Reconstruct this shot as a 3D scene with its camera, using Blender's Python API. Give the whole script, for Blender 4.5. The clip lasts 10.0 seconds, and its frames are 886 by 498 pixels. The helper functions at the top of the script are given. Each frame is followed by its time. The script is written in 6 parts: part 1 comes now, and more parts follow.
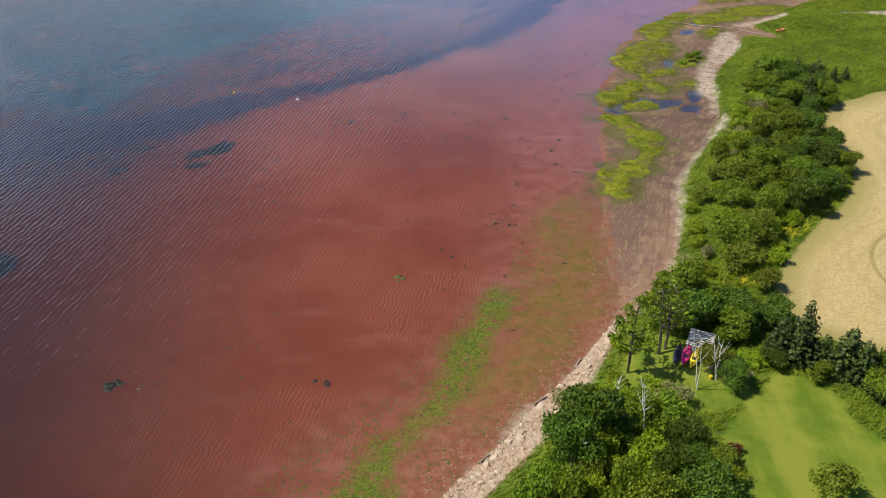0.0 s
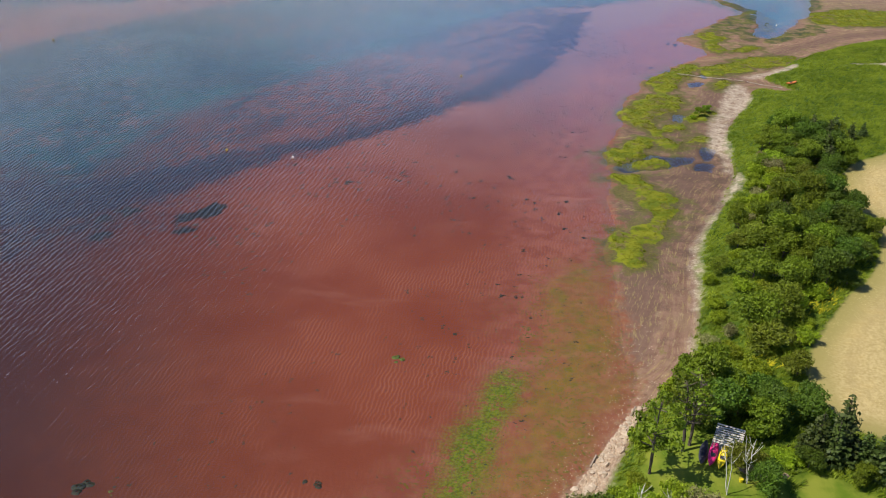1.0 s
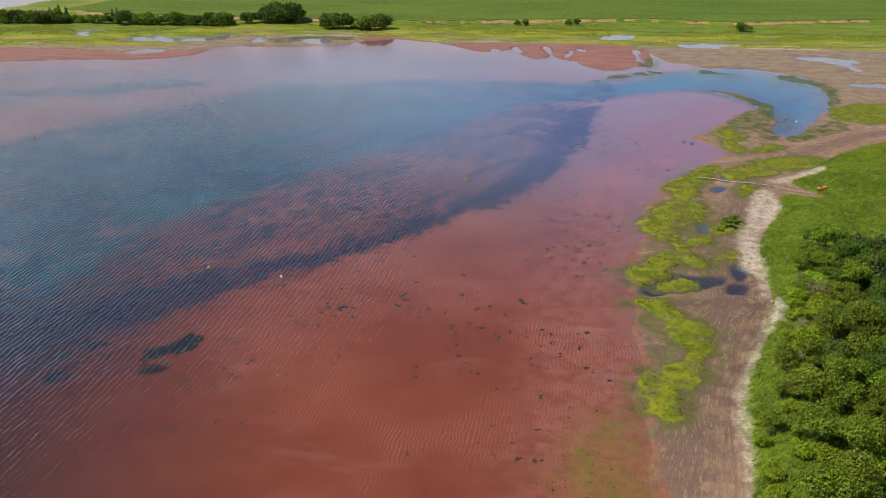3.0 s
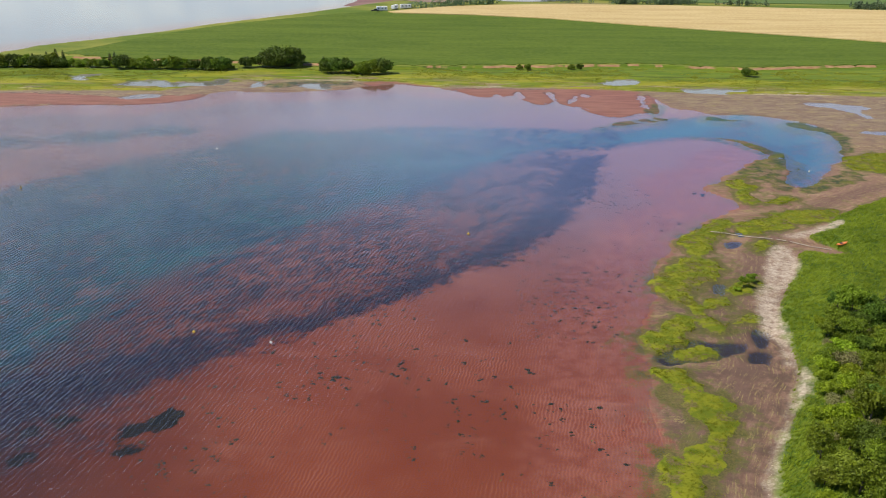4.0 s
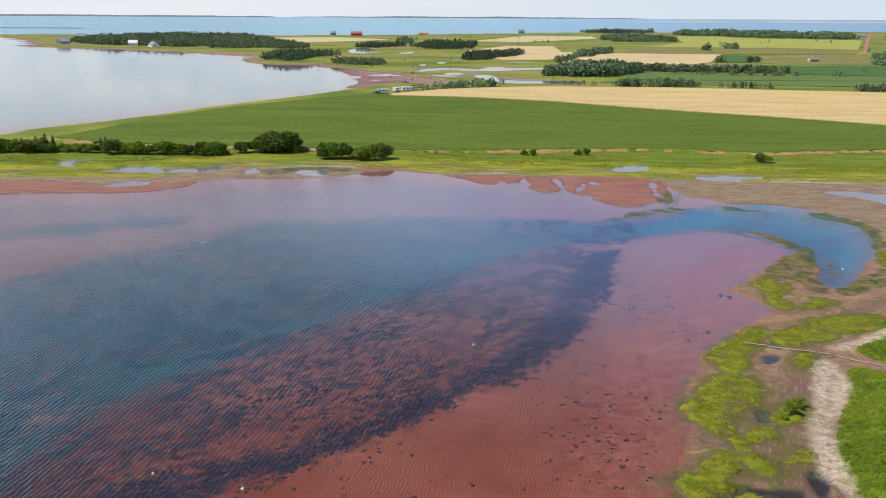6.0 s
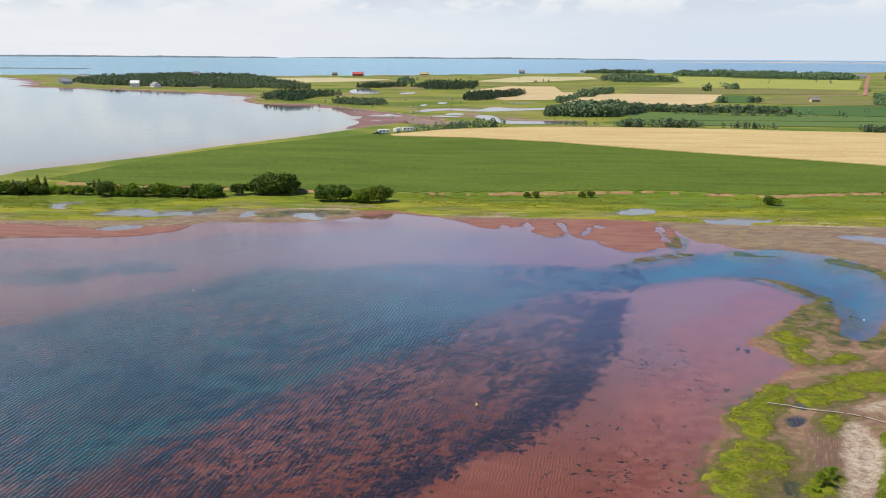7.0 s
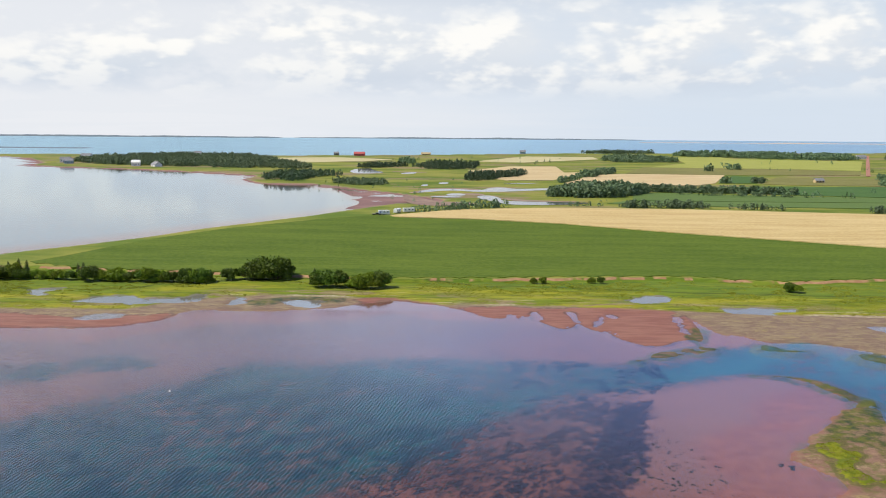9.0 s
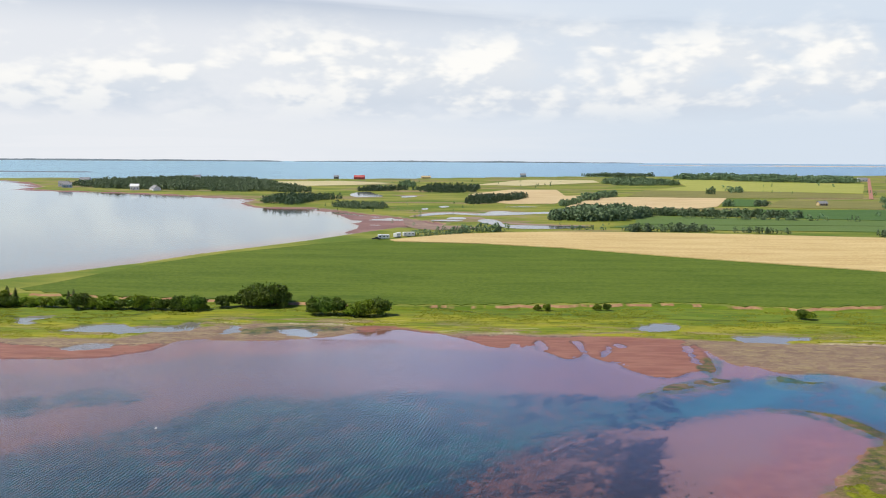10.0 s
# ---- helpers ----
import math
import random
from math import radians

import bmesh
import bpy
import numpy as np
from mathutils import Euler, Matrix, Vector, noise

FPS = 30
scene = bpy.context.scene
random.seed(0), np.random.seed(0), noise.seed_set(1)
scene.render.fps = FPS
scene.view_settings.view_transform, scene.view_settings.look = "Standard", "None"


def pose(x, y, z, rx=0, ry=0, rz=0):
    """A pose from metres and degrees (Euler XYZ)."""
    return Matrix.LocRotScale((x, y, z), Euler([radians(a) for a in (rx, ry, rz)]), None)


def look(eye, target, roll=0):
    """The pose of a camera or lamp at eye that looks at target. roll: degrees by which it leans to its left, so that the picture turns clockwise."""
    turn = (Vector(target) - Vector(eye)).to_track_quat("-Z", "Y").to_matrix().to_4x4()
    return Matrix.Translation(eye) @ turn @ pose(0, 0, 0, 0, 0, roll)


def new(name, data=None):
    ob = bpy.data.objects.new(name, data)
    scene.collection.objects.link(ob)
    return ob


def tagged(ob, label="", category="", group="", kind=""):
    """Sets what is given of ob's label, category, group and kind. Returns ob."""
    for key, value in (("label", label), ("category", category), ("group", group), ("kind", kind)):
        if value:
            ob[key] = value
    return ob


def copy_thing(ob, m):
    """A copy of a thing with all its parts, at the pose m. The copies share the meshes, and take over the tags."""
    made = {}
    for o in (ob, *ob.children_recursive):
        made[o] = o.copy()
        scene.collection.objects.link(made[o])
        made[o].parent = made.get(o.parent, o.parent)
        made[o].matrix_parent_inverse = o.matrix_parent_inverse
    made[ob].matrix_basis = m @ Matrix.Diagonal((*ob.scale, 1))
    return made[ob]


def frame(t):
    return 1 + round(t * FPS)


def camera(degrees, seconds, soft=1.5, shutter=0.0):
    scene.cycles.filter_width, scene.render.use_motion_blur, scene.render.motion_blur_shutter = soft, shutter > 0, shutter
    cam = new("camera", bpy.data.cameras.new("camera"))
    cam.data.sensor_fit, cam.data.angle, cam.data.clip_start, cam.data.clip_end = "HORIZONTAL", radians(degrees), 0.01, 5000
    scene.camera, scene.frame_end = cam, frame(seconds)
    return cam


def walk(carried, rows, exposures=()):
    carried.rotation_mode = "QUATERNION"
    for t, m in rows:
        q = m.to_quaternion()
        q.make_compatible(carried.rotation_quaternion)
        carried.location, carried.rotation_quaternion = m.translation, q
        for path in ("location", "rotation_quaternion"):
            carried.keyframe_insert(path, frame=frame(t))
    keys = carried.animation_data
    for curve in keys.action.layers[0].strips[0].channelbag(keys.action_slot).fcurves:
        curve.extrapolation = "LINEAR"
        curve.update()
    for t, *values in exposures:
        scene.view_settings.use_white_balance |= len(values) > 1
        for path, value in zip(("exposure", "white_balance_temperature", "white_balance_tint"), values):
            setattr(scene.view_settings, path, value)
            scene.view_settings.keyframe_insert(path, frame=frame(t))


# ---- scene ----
cam = camera(54.3, 10.0, 1.0)
PATH = [
    (0, (2.136, -4.205, 51.633), (2.083, -2.484, 50.615), 0.2),
    (0.5, (2.034, -0.311, 51.739), (1.979, 1.431, 50.758), 0.2),
    (1, (1.66, 3.648, 51.901), (1.605, 5.412, 50.959), 0.2),
    (1.5, (1.23, 7.579, 52.104), (1.178, 9.361, 51.198), 0.3),
    (2, (1.032, 11.579, 52.275), (0.978, 13.381, 51.409), 0.4),
    (2.5, (0.791, 15.326, 52.487), (0.735, 17.145, 51.659), 0.3),
    (4, (0.287, 27.577, 52.763), (0.224, 29.448, 52.058), 0.3),
    (4.5, (0.06, 31.689, 52.845), (-0.003, 33.574, 52.18), 0.3),
    (5, (-0.11, 35.944, 52.868), (-0.176, 37.844, 52.246), 0.3),
    (5.5, (-0.241, 40.07, 52.886), (-0.309, 41.983, 52.306), 0.3),
    (7, (-0.738, 53.0, 52.752), (-0.811, 54.946, 52.3), 0.3),
    (7.5, (-0.947, 57.002, 52.679), (-1.022, 58.958, 52.272), 0.4),
    (8, (-1.317, 61.111, 52.763), (-1.392, 63.076, 52.401), 0.4),
    (8.5, (-1.615, 65.29, 52.654), (-1.69, 67.263, 52.337), 0.4),
    (9, (-1.786, 69.636, 52.669), (-1.863, 71.615, 52.394), 0.4),
    (9.5, (-2.127, 73.764, 52.531), (-2.205, 75.748, 52.288), 0.4),
    (10, (-2.392, 78.1, 52.53), (-2.47, 80.086, 52.308), 0.3),
]
walk(cam, [(t, look(eye, target, roll)) for t, eye, target, roll in PATH])


# ---- world and sun ----
SUN_AZ, SUN_EL = radians(262), radians(55)      # compass bearing from +y over +x
world = bpy.data.worlds.new("world")
scene.world = world
world.use_nodes = True
wt = world.node_tree


def node(nt, kind, ins=()):
    n = nt.nodes.new(kind)
    for k, v in dict(ins).items():
        if hasattr(v, "links"):
            nt.links.new(v, n.inputs[k])
        else:
            n.inputs[k].default_value = v
    return n


def maths(nt, op, a, b=0.0, clamp=False):
    n = node(nt, "ShaderNodeMath", {0: a, 1: b})
    n.operation, n.use_clamp = op, clamp
    return n.outputs[0]


def ramp(nt, v, lo, hi, smooth=True):
    n = node(nt, "ShaderNodeMapRange", {0: v, 1: lo, 2: hi})
    n.interpolation_type = "SMOOTHSTEP" if smooth else "LINEAR"
    return n.outputs[0]


def mix(nt, f, a, b):
    n = node(nt, "ShaderNodeMix")
    n.data_type = "RGBA"
    for k, v in ((0, f), (6, a), (7, b)):
        if hasattr(v, "links"):
            nt.links.new(v, n.inputs[k])
        else:
            n.inputs[k].default_value = v if k == 0 else (*v, 1)
    return n.outputs[2]


def noise_tex(nt, vec, scale, detail=4.0, rough=0.55, distort=0.0):
    n = node(nt, "ShaderNodeTexNoise", {"Vector": vec, "Scale": scale, "Detail": detail, "Roughness": rough, "Distortion": distort})
    return n.outputs[0]


def mapped(nt, vec, scale=(1, 1, 1), turn=0.0, shift=(0, 0, 0)):
    n = node(nt, "ShaderNodeMapping", {"Vector": vec, "Location": shift, "Rotation": (0, 0, radians(turn)), "Scale": scale})
    return n.outputs[0]


sky = node(wt, "ShaderNodeTexSky")
sky.sky_type, sky.sun_disc, sky.sun_elevation, sky.sun_rotation = "NISHITA", False, SUN_EL, SUN_AZ
way = node(wt, "ShaderNodeTexCoord").outputs["Generated"]
part_x = node(wt, "ShaderNodeSeparateXYZ", {0: way}).outputs[0]
part_z = node(wt, "ShaderNodeSeparateXYZ", {0: way}).outputs[2]
lift = maths(wt, "ADD", maths(wt, "MAXIMUM", part_z, 0.0), 0.07)
flat = node(wt, "ShaderNodeVectorMath", {0: way})
flat.operation = "MULTIPLY"
flat.inputs[1].default_value = (1, 1, 0)
sheet = node(wt, "ShaderNodeVectorMath", {0: flat.outputs[0]})
sheet.operation = "DIVIDE"
inv = node(wt, "ShaderNodeCombineXYZ", {0: lift, 1: lift, 2: 1.0})
wt.links.new(inv.outputs[0], sheet.inputs[1])
# heaped clouds low over the horizon: billows on a slow swell, flat below and lit from the west
billow = mapped(wt, way, (5.6, 5.6, 12), 0, (3.1, 0.4, 0.2))
billow_sunward = mapped(wt, way, (5.6, 5.6, 12), 0, (2.98, 0.4, 0.33))


def heaps(vec):
    cells = node(wt, "ShaderNodeTexVoronoi", {"Vector": vec, "Scale": 2.6, "Detail": 3.0, "Roughness": 0.6})
    cells.feature = "SMOOTH_F1"
    return maths(wt, "ADD", maths(wt, "MULTIPLY", noise_tex(wt, vec, 1.0, 9.0, 0.55, 0.2), 0.8), maths(wt, "MULTIPLY", maths(wt, "SUBTRACT", 0.75, cells.outputs[0]), 0.22))


puffs, lit = heaps(billow), heaps(billow_sunward)
veil = noise_tex(wt, mapped(wt, sheet.outputs[0], (0.20, 0.30, 1), 20, (1.3, 2.2, 0)), 1.0, 6.0, 0.58, 0.6)
bank_top = maths(wt, "MULTIPLY", maths(wt, "SUBTRACT", part_z, 0.06), 1.7)
heap = maths(wt, "MULTIPLY", ramp(wt, part_z, 0.028, 0.060), ramp(wt, maths(wt, "SUBTRACT", puffs, bank_top), 0.15, 0.37))
heap = maths(wt, "MULTIPLY", heap, ramp(wt, part_z, 0.17, 0.11))
relief = maths(wt, "SUBTRACT", puffs, lit)
heap_light = maths(wt, "ADD", maths(wt, "MULTIPLY", ramp(wt, relief, -0.06, 0.08), 0.62), maths(wt, "MULTIPLY", ramp(wt, part_z, 0.035, 0.10), 0.40), True)
heap_colour = mix(wt, heap_light, (6.2, 6.9, 7.9), (9.9, 9.8, 9.5))
blue = node(wt, "ShaderNodeMix")
blue.data_type, blue.blend_type = "RGBA", "MULTIPLY"
blue.inputs[0].default_value = 1.0
wt.links.new(sky.outputs[0], blue.inputs[6])
blue.inputs[7].default_value = (0.34, 0.52, 0.80, 1)
haze = mix(wt, ramp(wt, part_z, 0.30, 0.0), blue.outputs[2], (6.5, 7.3, 8.1))
# a high white veil, thick in the west and ending at about twenty degrees
west = ramp(wt, maths(wt, "ADD", part_x, maths(wt, "MULTIPLY", maths(wt, "SUBTRACT", veil, 0.5), 0.5)), 0.32, -0.34)
upper = mix(wt, west, (2.6, 4.2, 9.8), (11.0, 14.4, 20.5))
veil_colour = mix(wt, ramp(wt, part_z, 0.16, 0.23), mix(wt, west, (6.8, 7.6, 8.6), (8.3, 8.5, 8.9)), upper)
veil_end = ramp(wt, maths(wt, "ADD", part_z, maths(wt, "MULTIPLY", maths(wt, "SUBTRACT", veil, 0.5), 0.12)), 0.46, 0.31)
least = maths(wt, "ADD", 0.30, maths(wt, "MULTIPLY", ramp(wt, part_z, 0.185, 0.12), 0.62))
thin = maths(wt, "MULTIPLY", maths(wt, "MAXIMUM", least, ramp(wt, veil, 0.34, 0.56)), veil_end)
high = mix(wt, thin, haze, veil_colour)
heaven = mix(wt, heap, high, heap_colour)
wt.links.new(heaven, wt.nodes["Background"].inputs[0])
wt.nodes["Background"].inputs[1].default_value = 0.1

sun = new("sun", bpy.data.lights.new("sun", "SUN"))
sun.data.energy, sun.data.angle, sun.data.color = 5.0, radians(0.53), (1.0, 0.935, 0.80)
to_sun = Vector((math.sin(SUN_AZ) * math.cos(SUN_EL), math.cos(SUN_AZ) * math.cos(SUN_EL), math.sin(SUN_EL)))
sun.matrix_world = look(to_sun * 300, (0, 0, 0))


# ---- outlines of the plan (metres) ----
def rounded(p, rounds):
    """A closed outline with its corners cut off that many times."""
    for _ in range(rounds):
        q = np.roll(p, -1, 0)
        p = np.stack((p * 0.75 + q * 0.25, p * 0.25 + q * 0.75), 1).reshape(-1, 2)
    return p


def outline(text, rounds=2):
    """A closed outline from x y pairs."""
    return rounded(np.array(text.split(), float).reshape(-1, 2), rounds)


BAY = outline("""-80 -100  -25 10  -6 36  0.7 44.6  3.7 48.4  8.5 55.6  12.2 60.2  16.2 66.6  18.4 72  18.3 84  18.6 97  21 111  23.5 121
 23 129  23 133  26.5 141  28 149  29.6 157  36 168  36.7 176  45 185  52 191  54.5 196  51 203  49 207  59 218  65.6 227.5  72.7 237
 72.8 230  72.5 219  69 213  71 209  77 215  86 228.6  97 250  98 262  94.4 276  88 281.5  81 284  73.6 283""", 0)
BAY_NORTH = outline("""65.4 294  63 291  59.5 305  57 314  22.6 318  0.5 320  -10.8 321  -19.5 330  -34.6 329  -38.8 323
 -47.4 316  -64 312  -83.8 314  -88 300  -101.7 289.4  -124 290  -138 284  -300 255  -900 200  -900 -300""", 0)
BAY = rounded(np.concatenate((BAY, BAY_NORTH)), 1)
SEA = outline("""-900 270  -330 325  -218 354  -202 391  -195 417  -181 436  -159 472  -144 509  -124 542  -101 583  -77 636  -59 672
 -35 674  -25 708  -47 737  -68 770  -100 805  -126 844  -158 880  -184 877  -211 890  -239 942  -243 1015  -306 1066  -375 1110
 -464 1156  -554 1191  -602 1218  -633 1310  -744 1481""", 0)
SEA_NORTH = outline("""-744 1481  -846 1578  -1300 1610  -1300 1640  -897 1669  -828 1702  -686 1679  -474 1689  -271 1749  -164 1790
 64 1939  192 2011  460 2095  739 2160  1012 2273  1382 2360  2500 2600  6500 2800  6500 5500  -6500 5500  -6500 270  -900 270""", 0)
SEA = np.concatenate((SEA, SEA_NORTH[1:-1]))
VEG = outline("""-80 -200  -50 -70  -18 10  -1 38  3.6 44.2  7.4 49  10.3 52.9  12.9 57.1  15 61.3  16.8 65  18.4 68.4  23.7 74.1  25.4 78.8  27 85
 28.2 88.6  29.2 93.7  30.4 99.4  32 104.4  34.4 109.3  38.1 116.2  40.4 121.3  42 124.9  42.8 129.6  42.7 134.7  44.9 142.5
 48.9 151.4  53.5 159.8  55.7 165.9  57.7 169.2  63.2 166  78 170  110 173  400 176  400 -200""", 1)
VEG_TOP = outline("60 175  66 181  71 188  78 194  93 206  120 212  400 215  400 170  78 166  66 164", 1)
LAWN = outline("27.7 56.2  30.1 58.7  32.1 59.2  33.5 57.2  35.7 56.5  35.3 52.8  37.1 50.5  40.7 45.3  38.1 30  20 30  22.5 48.3  24.8 52.4", 2)
LAWN_TREES = outline("14.5 56  17 61  19 65  22 65  25 62  27 60  29 57.5  26 54  22 53  18 54.5", 2)
HAY = outline("""250 150  90 139  71.3 135.1  65.2 130.9  59.3 126.9  55.5 120.9  54.1 114.3  54.7 109.3  54.3 102.8  52.1 97.6  48.5 92  43.3 86.8
 39 81.3  35.6 75.2  34.3 70.8  34.2 67.8  35.5 65  37.9 64.1  41.8 62.1  60 56  250 20""", 2)
MARSHES = [outline(t, 2) for t in (
    """23.6 124.3  26.4 125.1  28.2 122.8  28.5 119  30.7 117.3  30.2 113.1  27.7 107.2  26.5 104.4  24 100.8  22.3 96.9  20.8 96.5  20.2 99
    21.2 102.4  21 104.2  22.8 106.1  26 109  27.2 111  25.7 115  26 119.3  24.5 121.5""",
    "23 133.4  25.1 136  27.6 137.2  29.3 138.4  30.9 142.2  31.6 140.6  31.3 137  29.4 133.4  26.7 131  24 130",
    "27.7 129.6  29.2 131.6  32.4 131.7  32.2 129.5  30.1 128.4  28 128",
    """29 154.3  34 161.5  36.1 164.9  40.5 165.1  41 159.8  38.3 154.8  32.9 149.1  34.8 144.9  34.4 141  36.6 138.9  36.8 137.4  34.3 135.9
    32.8 138  32.8 141.7  31.2 145.6  29.4 148.9""",
    "37.7 173.1  40.4 178.4  44.1 181.3  48.4 186.3  49.8 184.4  47.2 178.7  43.7 173.4  41.1 167.4  39.5 166.2  37.7 167.2",
    "49.4 182.9  53.8 184.6  62 190.9  68.9 192.8  72.9 191.4  69.9 186.8  63.2 183.6  58.2 180.6  52.5 177.7  49.3 178",
    "40.4 151.2  43.9 156  46 156.1  44.8 153.2  42.5 150.4  40.6 149.4",
    "56.4 211.3  60 215.4  61 211.5  59.7 204  59.6 198.8  56.7 196.3  54.7 198.5  55.8 205.6",
    "61.2 198.9  65.2 202.5  67.7 199.2  63.8 195.7  60.8 196.2",
    "88.3 230  94.7 237  110 240  135 236  130 222  105 219  86 223.1",
    "35.5 147.5  38.8 148.5  39 146.8  36.3 145  35.1 145.4",
    "51.2 173.8  53.9 173.9  52.5 170.2  50.2 168.3",
    "71 187  80 196  92 204  105 203  95 193  80 186",
    "38 141  40.5 142  41 140  38.5 139")]
PONDS = [outline(t, 2) for t in (
    "39.3 136.7  40.6 137.5  41 134.7  39.9 132  39.9 128.9  37.3 127  36.4 128.2  38 131.3",
    "23.5 127.6  28.9 133.5  33.6 133.7  38.2 133.3  37.5 131.3  32.3 127.8  26.7 126.8",
    "37.9 153.1  40.5 154  40 150.9  37.6 149.5", "45.5 172.5  48 173.5  47.5 171  45 170.5", "48.3 178.6  50.2 179.8  50 177  48.6 176.5",
    "44 339  50 344  58 344  60 336  52 332  46 334", "72.1 326  83 330  92 327  94 321  82 318  73.7 321",
    "-126 320  -122 331  -111 333  -106 328  -94 331  -89 336  -85 331  -90 323  -106 319  -117 319", "-61 324  -58 329  -51 329  -48 322  -55 319", "-76 319  -77 329  -75 334  -70 322", "-143 330  -146 341  -140 346  -131 347  -138 341  -140 336  -134 331", "-115 300  -108 306  -99 306  -102 300  -109 297",
    "101.6 303.8  106 299.6  111 297.4  115 289  116 281  118.4 283.6  117 292.6  121.6 295  124 299  113 303.4  106 306.4", "104 262  112 266  122 262  130 255  122 257  112 260")]
SANDS = [outline(t, 2) for t in (
    "52.1 169  55.3 172.8  55.7 164.7  52 156.2  46.8 148.7  44.1 140.5  43.4 133.4  42.2 127.1  40.5 125.9  41.6 133.3  41.2 140.3  43.6 148.5  47.8 158",
    "0.7 44.6  3.7 48.4  6.1 51.5  8.5 55.6  10.7 57.7  12.2 60.2  14.1 63.3  16.2 66.6  18.3 69.6  18.7 69.2  17 65.6  15.2 61.8  13.7 58.5  12.2 55.8  10.4 53.1  8.1 49.8  5.8 46.8  3 43",
    "56.7 176.6  64 181  70.7 185.5  69.3 181.2  62.4 176.9  58.1 175.4", "80 183  95 184  130 186  130 182  95 181  82 181", "-8 326  10 327  12 325.5  -6 324.5", "-66 337  -40 335.5  -40 334  -64 335.5", "92 318  128 316.5  128 315  92 316.5",
    "42.2 126  40.6 121  37.3 115  34.2 109.5  31.8 104.5  30.0 99.4  28.8 94  27.7 89  26.5 84  24.9 79.5  23.4 75  24.4 75  27.4 85  29.4 94  30.4 99.4  32.4 104.6  35 109.5  38.6 116  41.6 121.3  43 126")]
REDBARS = [outline(t, 1) for t in (
    "-160 306  -132.8 305.6  -121.5 302.2  -107 301  -93.3 305.3  -87 309.3  -88.8 297.5  -97.8 291  -108.4 288  -124.1 289  -160 280",
    """-8.8 323.5  -3.7 316.6  -0.4 310.6  3.5 307.2  7.5 306.8  8.5 314.3  9.8 307  12.5 311.6  14.6 307.3  16.5 301.1  19.9 296.6  23.6 295.5  26.2 305.2
    28.2 296.5  30.8 293.4  32.8 292.3  34.1 286.2  37.4 280.6  41 278  46.3 280.1  49.3 284.3  54.1 286.4  58.2 294  58.4 304  58.7 314.9  56.8 320.9
    50.4 326.2  41.9 325.5  33.4 324.9  24.8 322.6  16.4 322  8.1 324.7  -0.4 324.1""",
    "-40 330  -34 326  -30 331  -22 331  -16 326  -10 330  -15 335  -36 335")]
RILLS = [outline(t, 1) for t in ("33.9 317  38.6 316  39 310  34.9 311", "23 318.5  27 320  27.8 312  26.6 297  24.4 303  24.8 314", "32 311.5  35.4 314  33.6 302  29.4 296", "54 314.6  58 318  55.3 300  55.2 291  52.4 293  52 301", "14 319  17 320  18 312  15 300  12.5 309")]
DEEP = outline("""80 290  73.8 283.1  59.3 278.5  53.1 267.9  38.9 263.8  23.8 261.6  9.1 263.3  -5.9 264.4  -20.9 263.6  -35.2 258.2  -52.3 255.4
 -60.7 243.1  -70.9 232  -81 224.1  -87.5 210.6  -100 195  -120 150  -58 122  -53.7 139  -51.2 151.1  -45.9 159.4  -39.6 167.6  -32.7 178.2
 -24.6 188.8  -15.1 199.2  -6.8 210.8  1.5 224  10.7 234  21.9 242.3  36 245.8  54.7 256.5  65.7 256  74.4 253  76 242  74 230.2  73 219.2""", 0)
DEEP = np.concatenate((DEEP, outline("70 213  72 209.5  77 215.3  86 228.6  97 252  97.8 262  94.4 275.8  88 281.5", 0)))
BAND = outline("""34.1 237.8  27.8 212.7  24.1 197.8  16.7 179.3  8.3 166.5  -0.5 157.5  -8.9 147.7  -17 139.2  -24.5 133.8  -31.4 128.8  -38.6 120.2
 -50 109  -75 98  -75 118  -51.3 122  -47.3 127  -39.6 132  -30.4 136  -20.4 143  -10.8 152  -3.1 162.5  5.9 175  12.8 191.8  19.4 216.3  26.4 234.9""", 1)
WEEDS = [outline(t, 1) for t in (
    "-38.4 108.5  -38.2 110  -36.9 111.4  -35.7 112.2  -34.7 113.5  -33.2 113.5  -32 111.7  -32.8 109.9  -34.4 109.5  -35.7 109.2  -36.3 107.7  -37.2 107.2", "-37.6 106.3  -37.1 107.2  -35.7 106.9  -35.3 105.7  -36.1 105",
    "-50.8 109.5  -48.8 109.8  -46.8 110.2  -46.8 108.4  -49.2 107.5", "-48.3 103.9  -47.4 104.9  -45.6 104.8  -45.9 103.2  -47.4 102.6", "-46.8 111.3  -45.3 111.9  -44.2 112  -44.4 110.8  -46.2 110.5", "-52.8 79.3  -51.3 80.3  -49.7 78.8  -49.5 76.4  -51.5 74")]
PATCHES = [outline(t, 1) for t in ("-113 246  -104 252  -94 250  -93 246  -101 243", "-127 240  -119 244.5  -112 241  -119 237", "-92 257  -82 260  -76 257  -84 254.5")]
MOTTLE = outline("""30 242  21.9 242.3  10.7 234  1.5 224  -6.8 210.8  -15.1 199.2  -24.6 188.8  -32.7 178.2  -39.6 167.6  -45.9 159.4  -51.2 151.1  -53.7 139  -100 120
 -100 92  -60 92  -45 106  -38 120  -30 134  -20 142  -10 151  -3 162  6 174  13 191  19 215  26 234""", 1)
FLATS = outline("""-92 620  -86 680  -105 745  -150 830  -205 903  -245 965  -310 1045  -400 1100  -375 1110  -306 1066  -243 1015  -236 945  -208 888  -184 876  -158 878  -126 843
 -100 804  -68 769  -47 736  -22 708  -33 671  -59 669  -77 634""", 1)
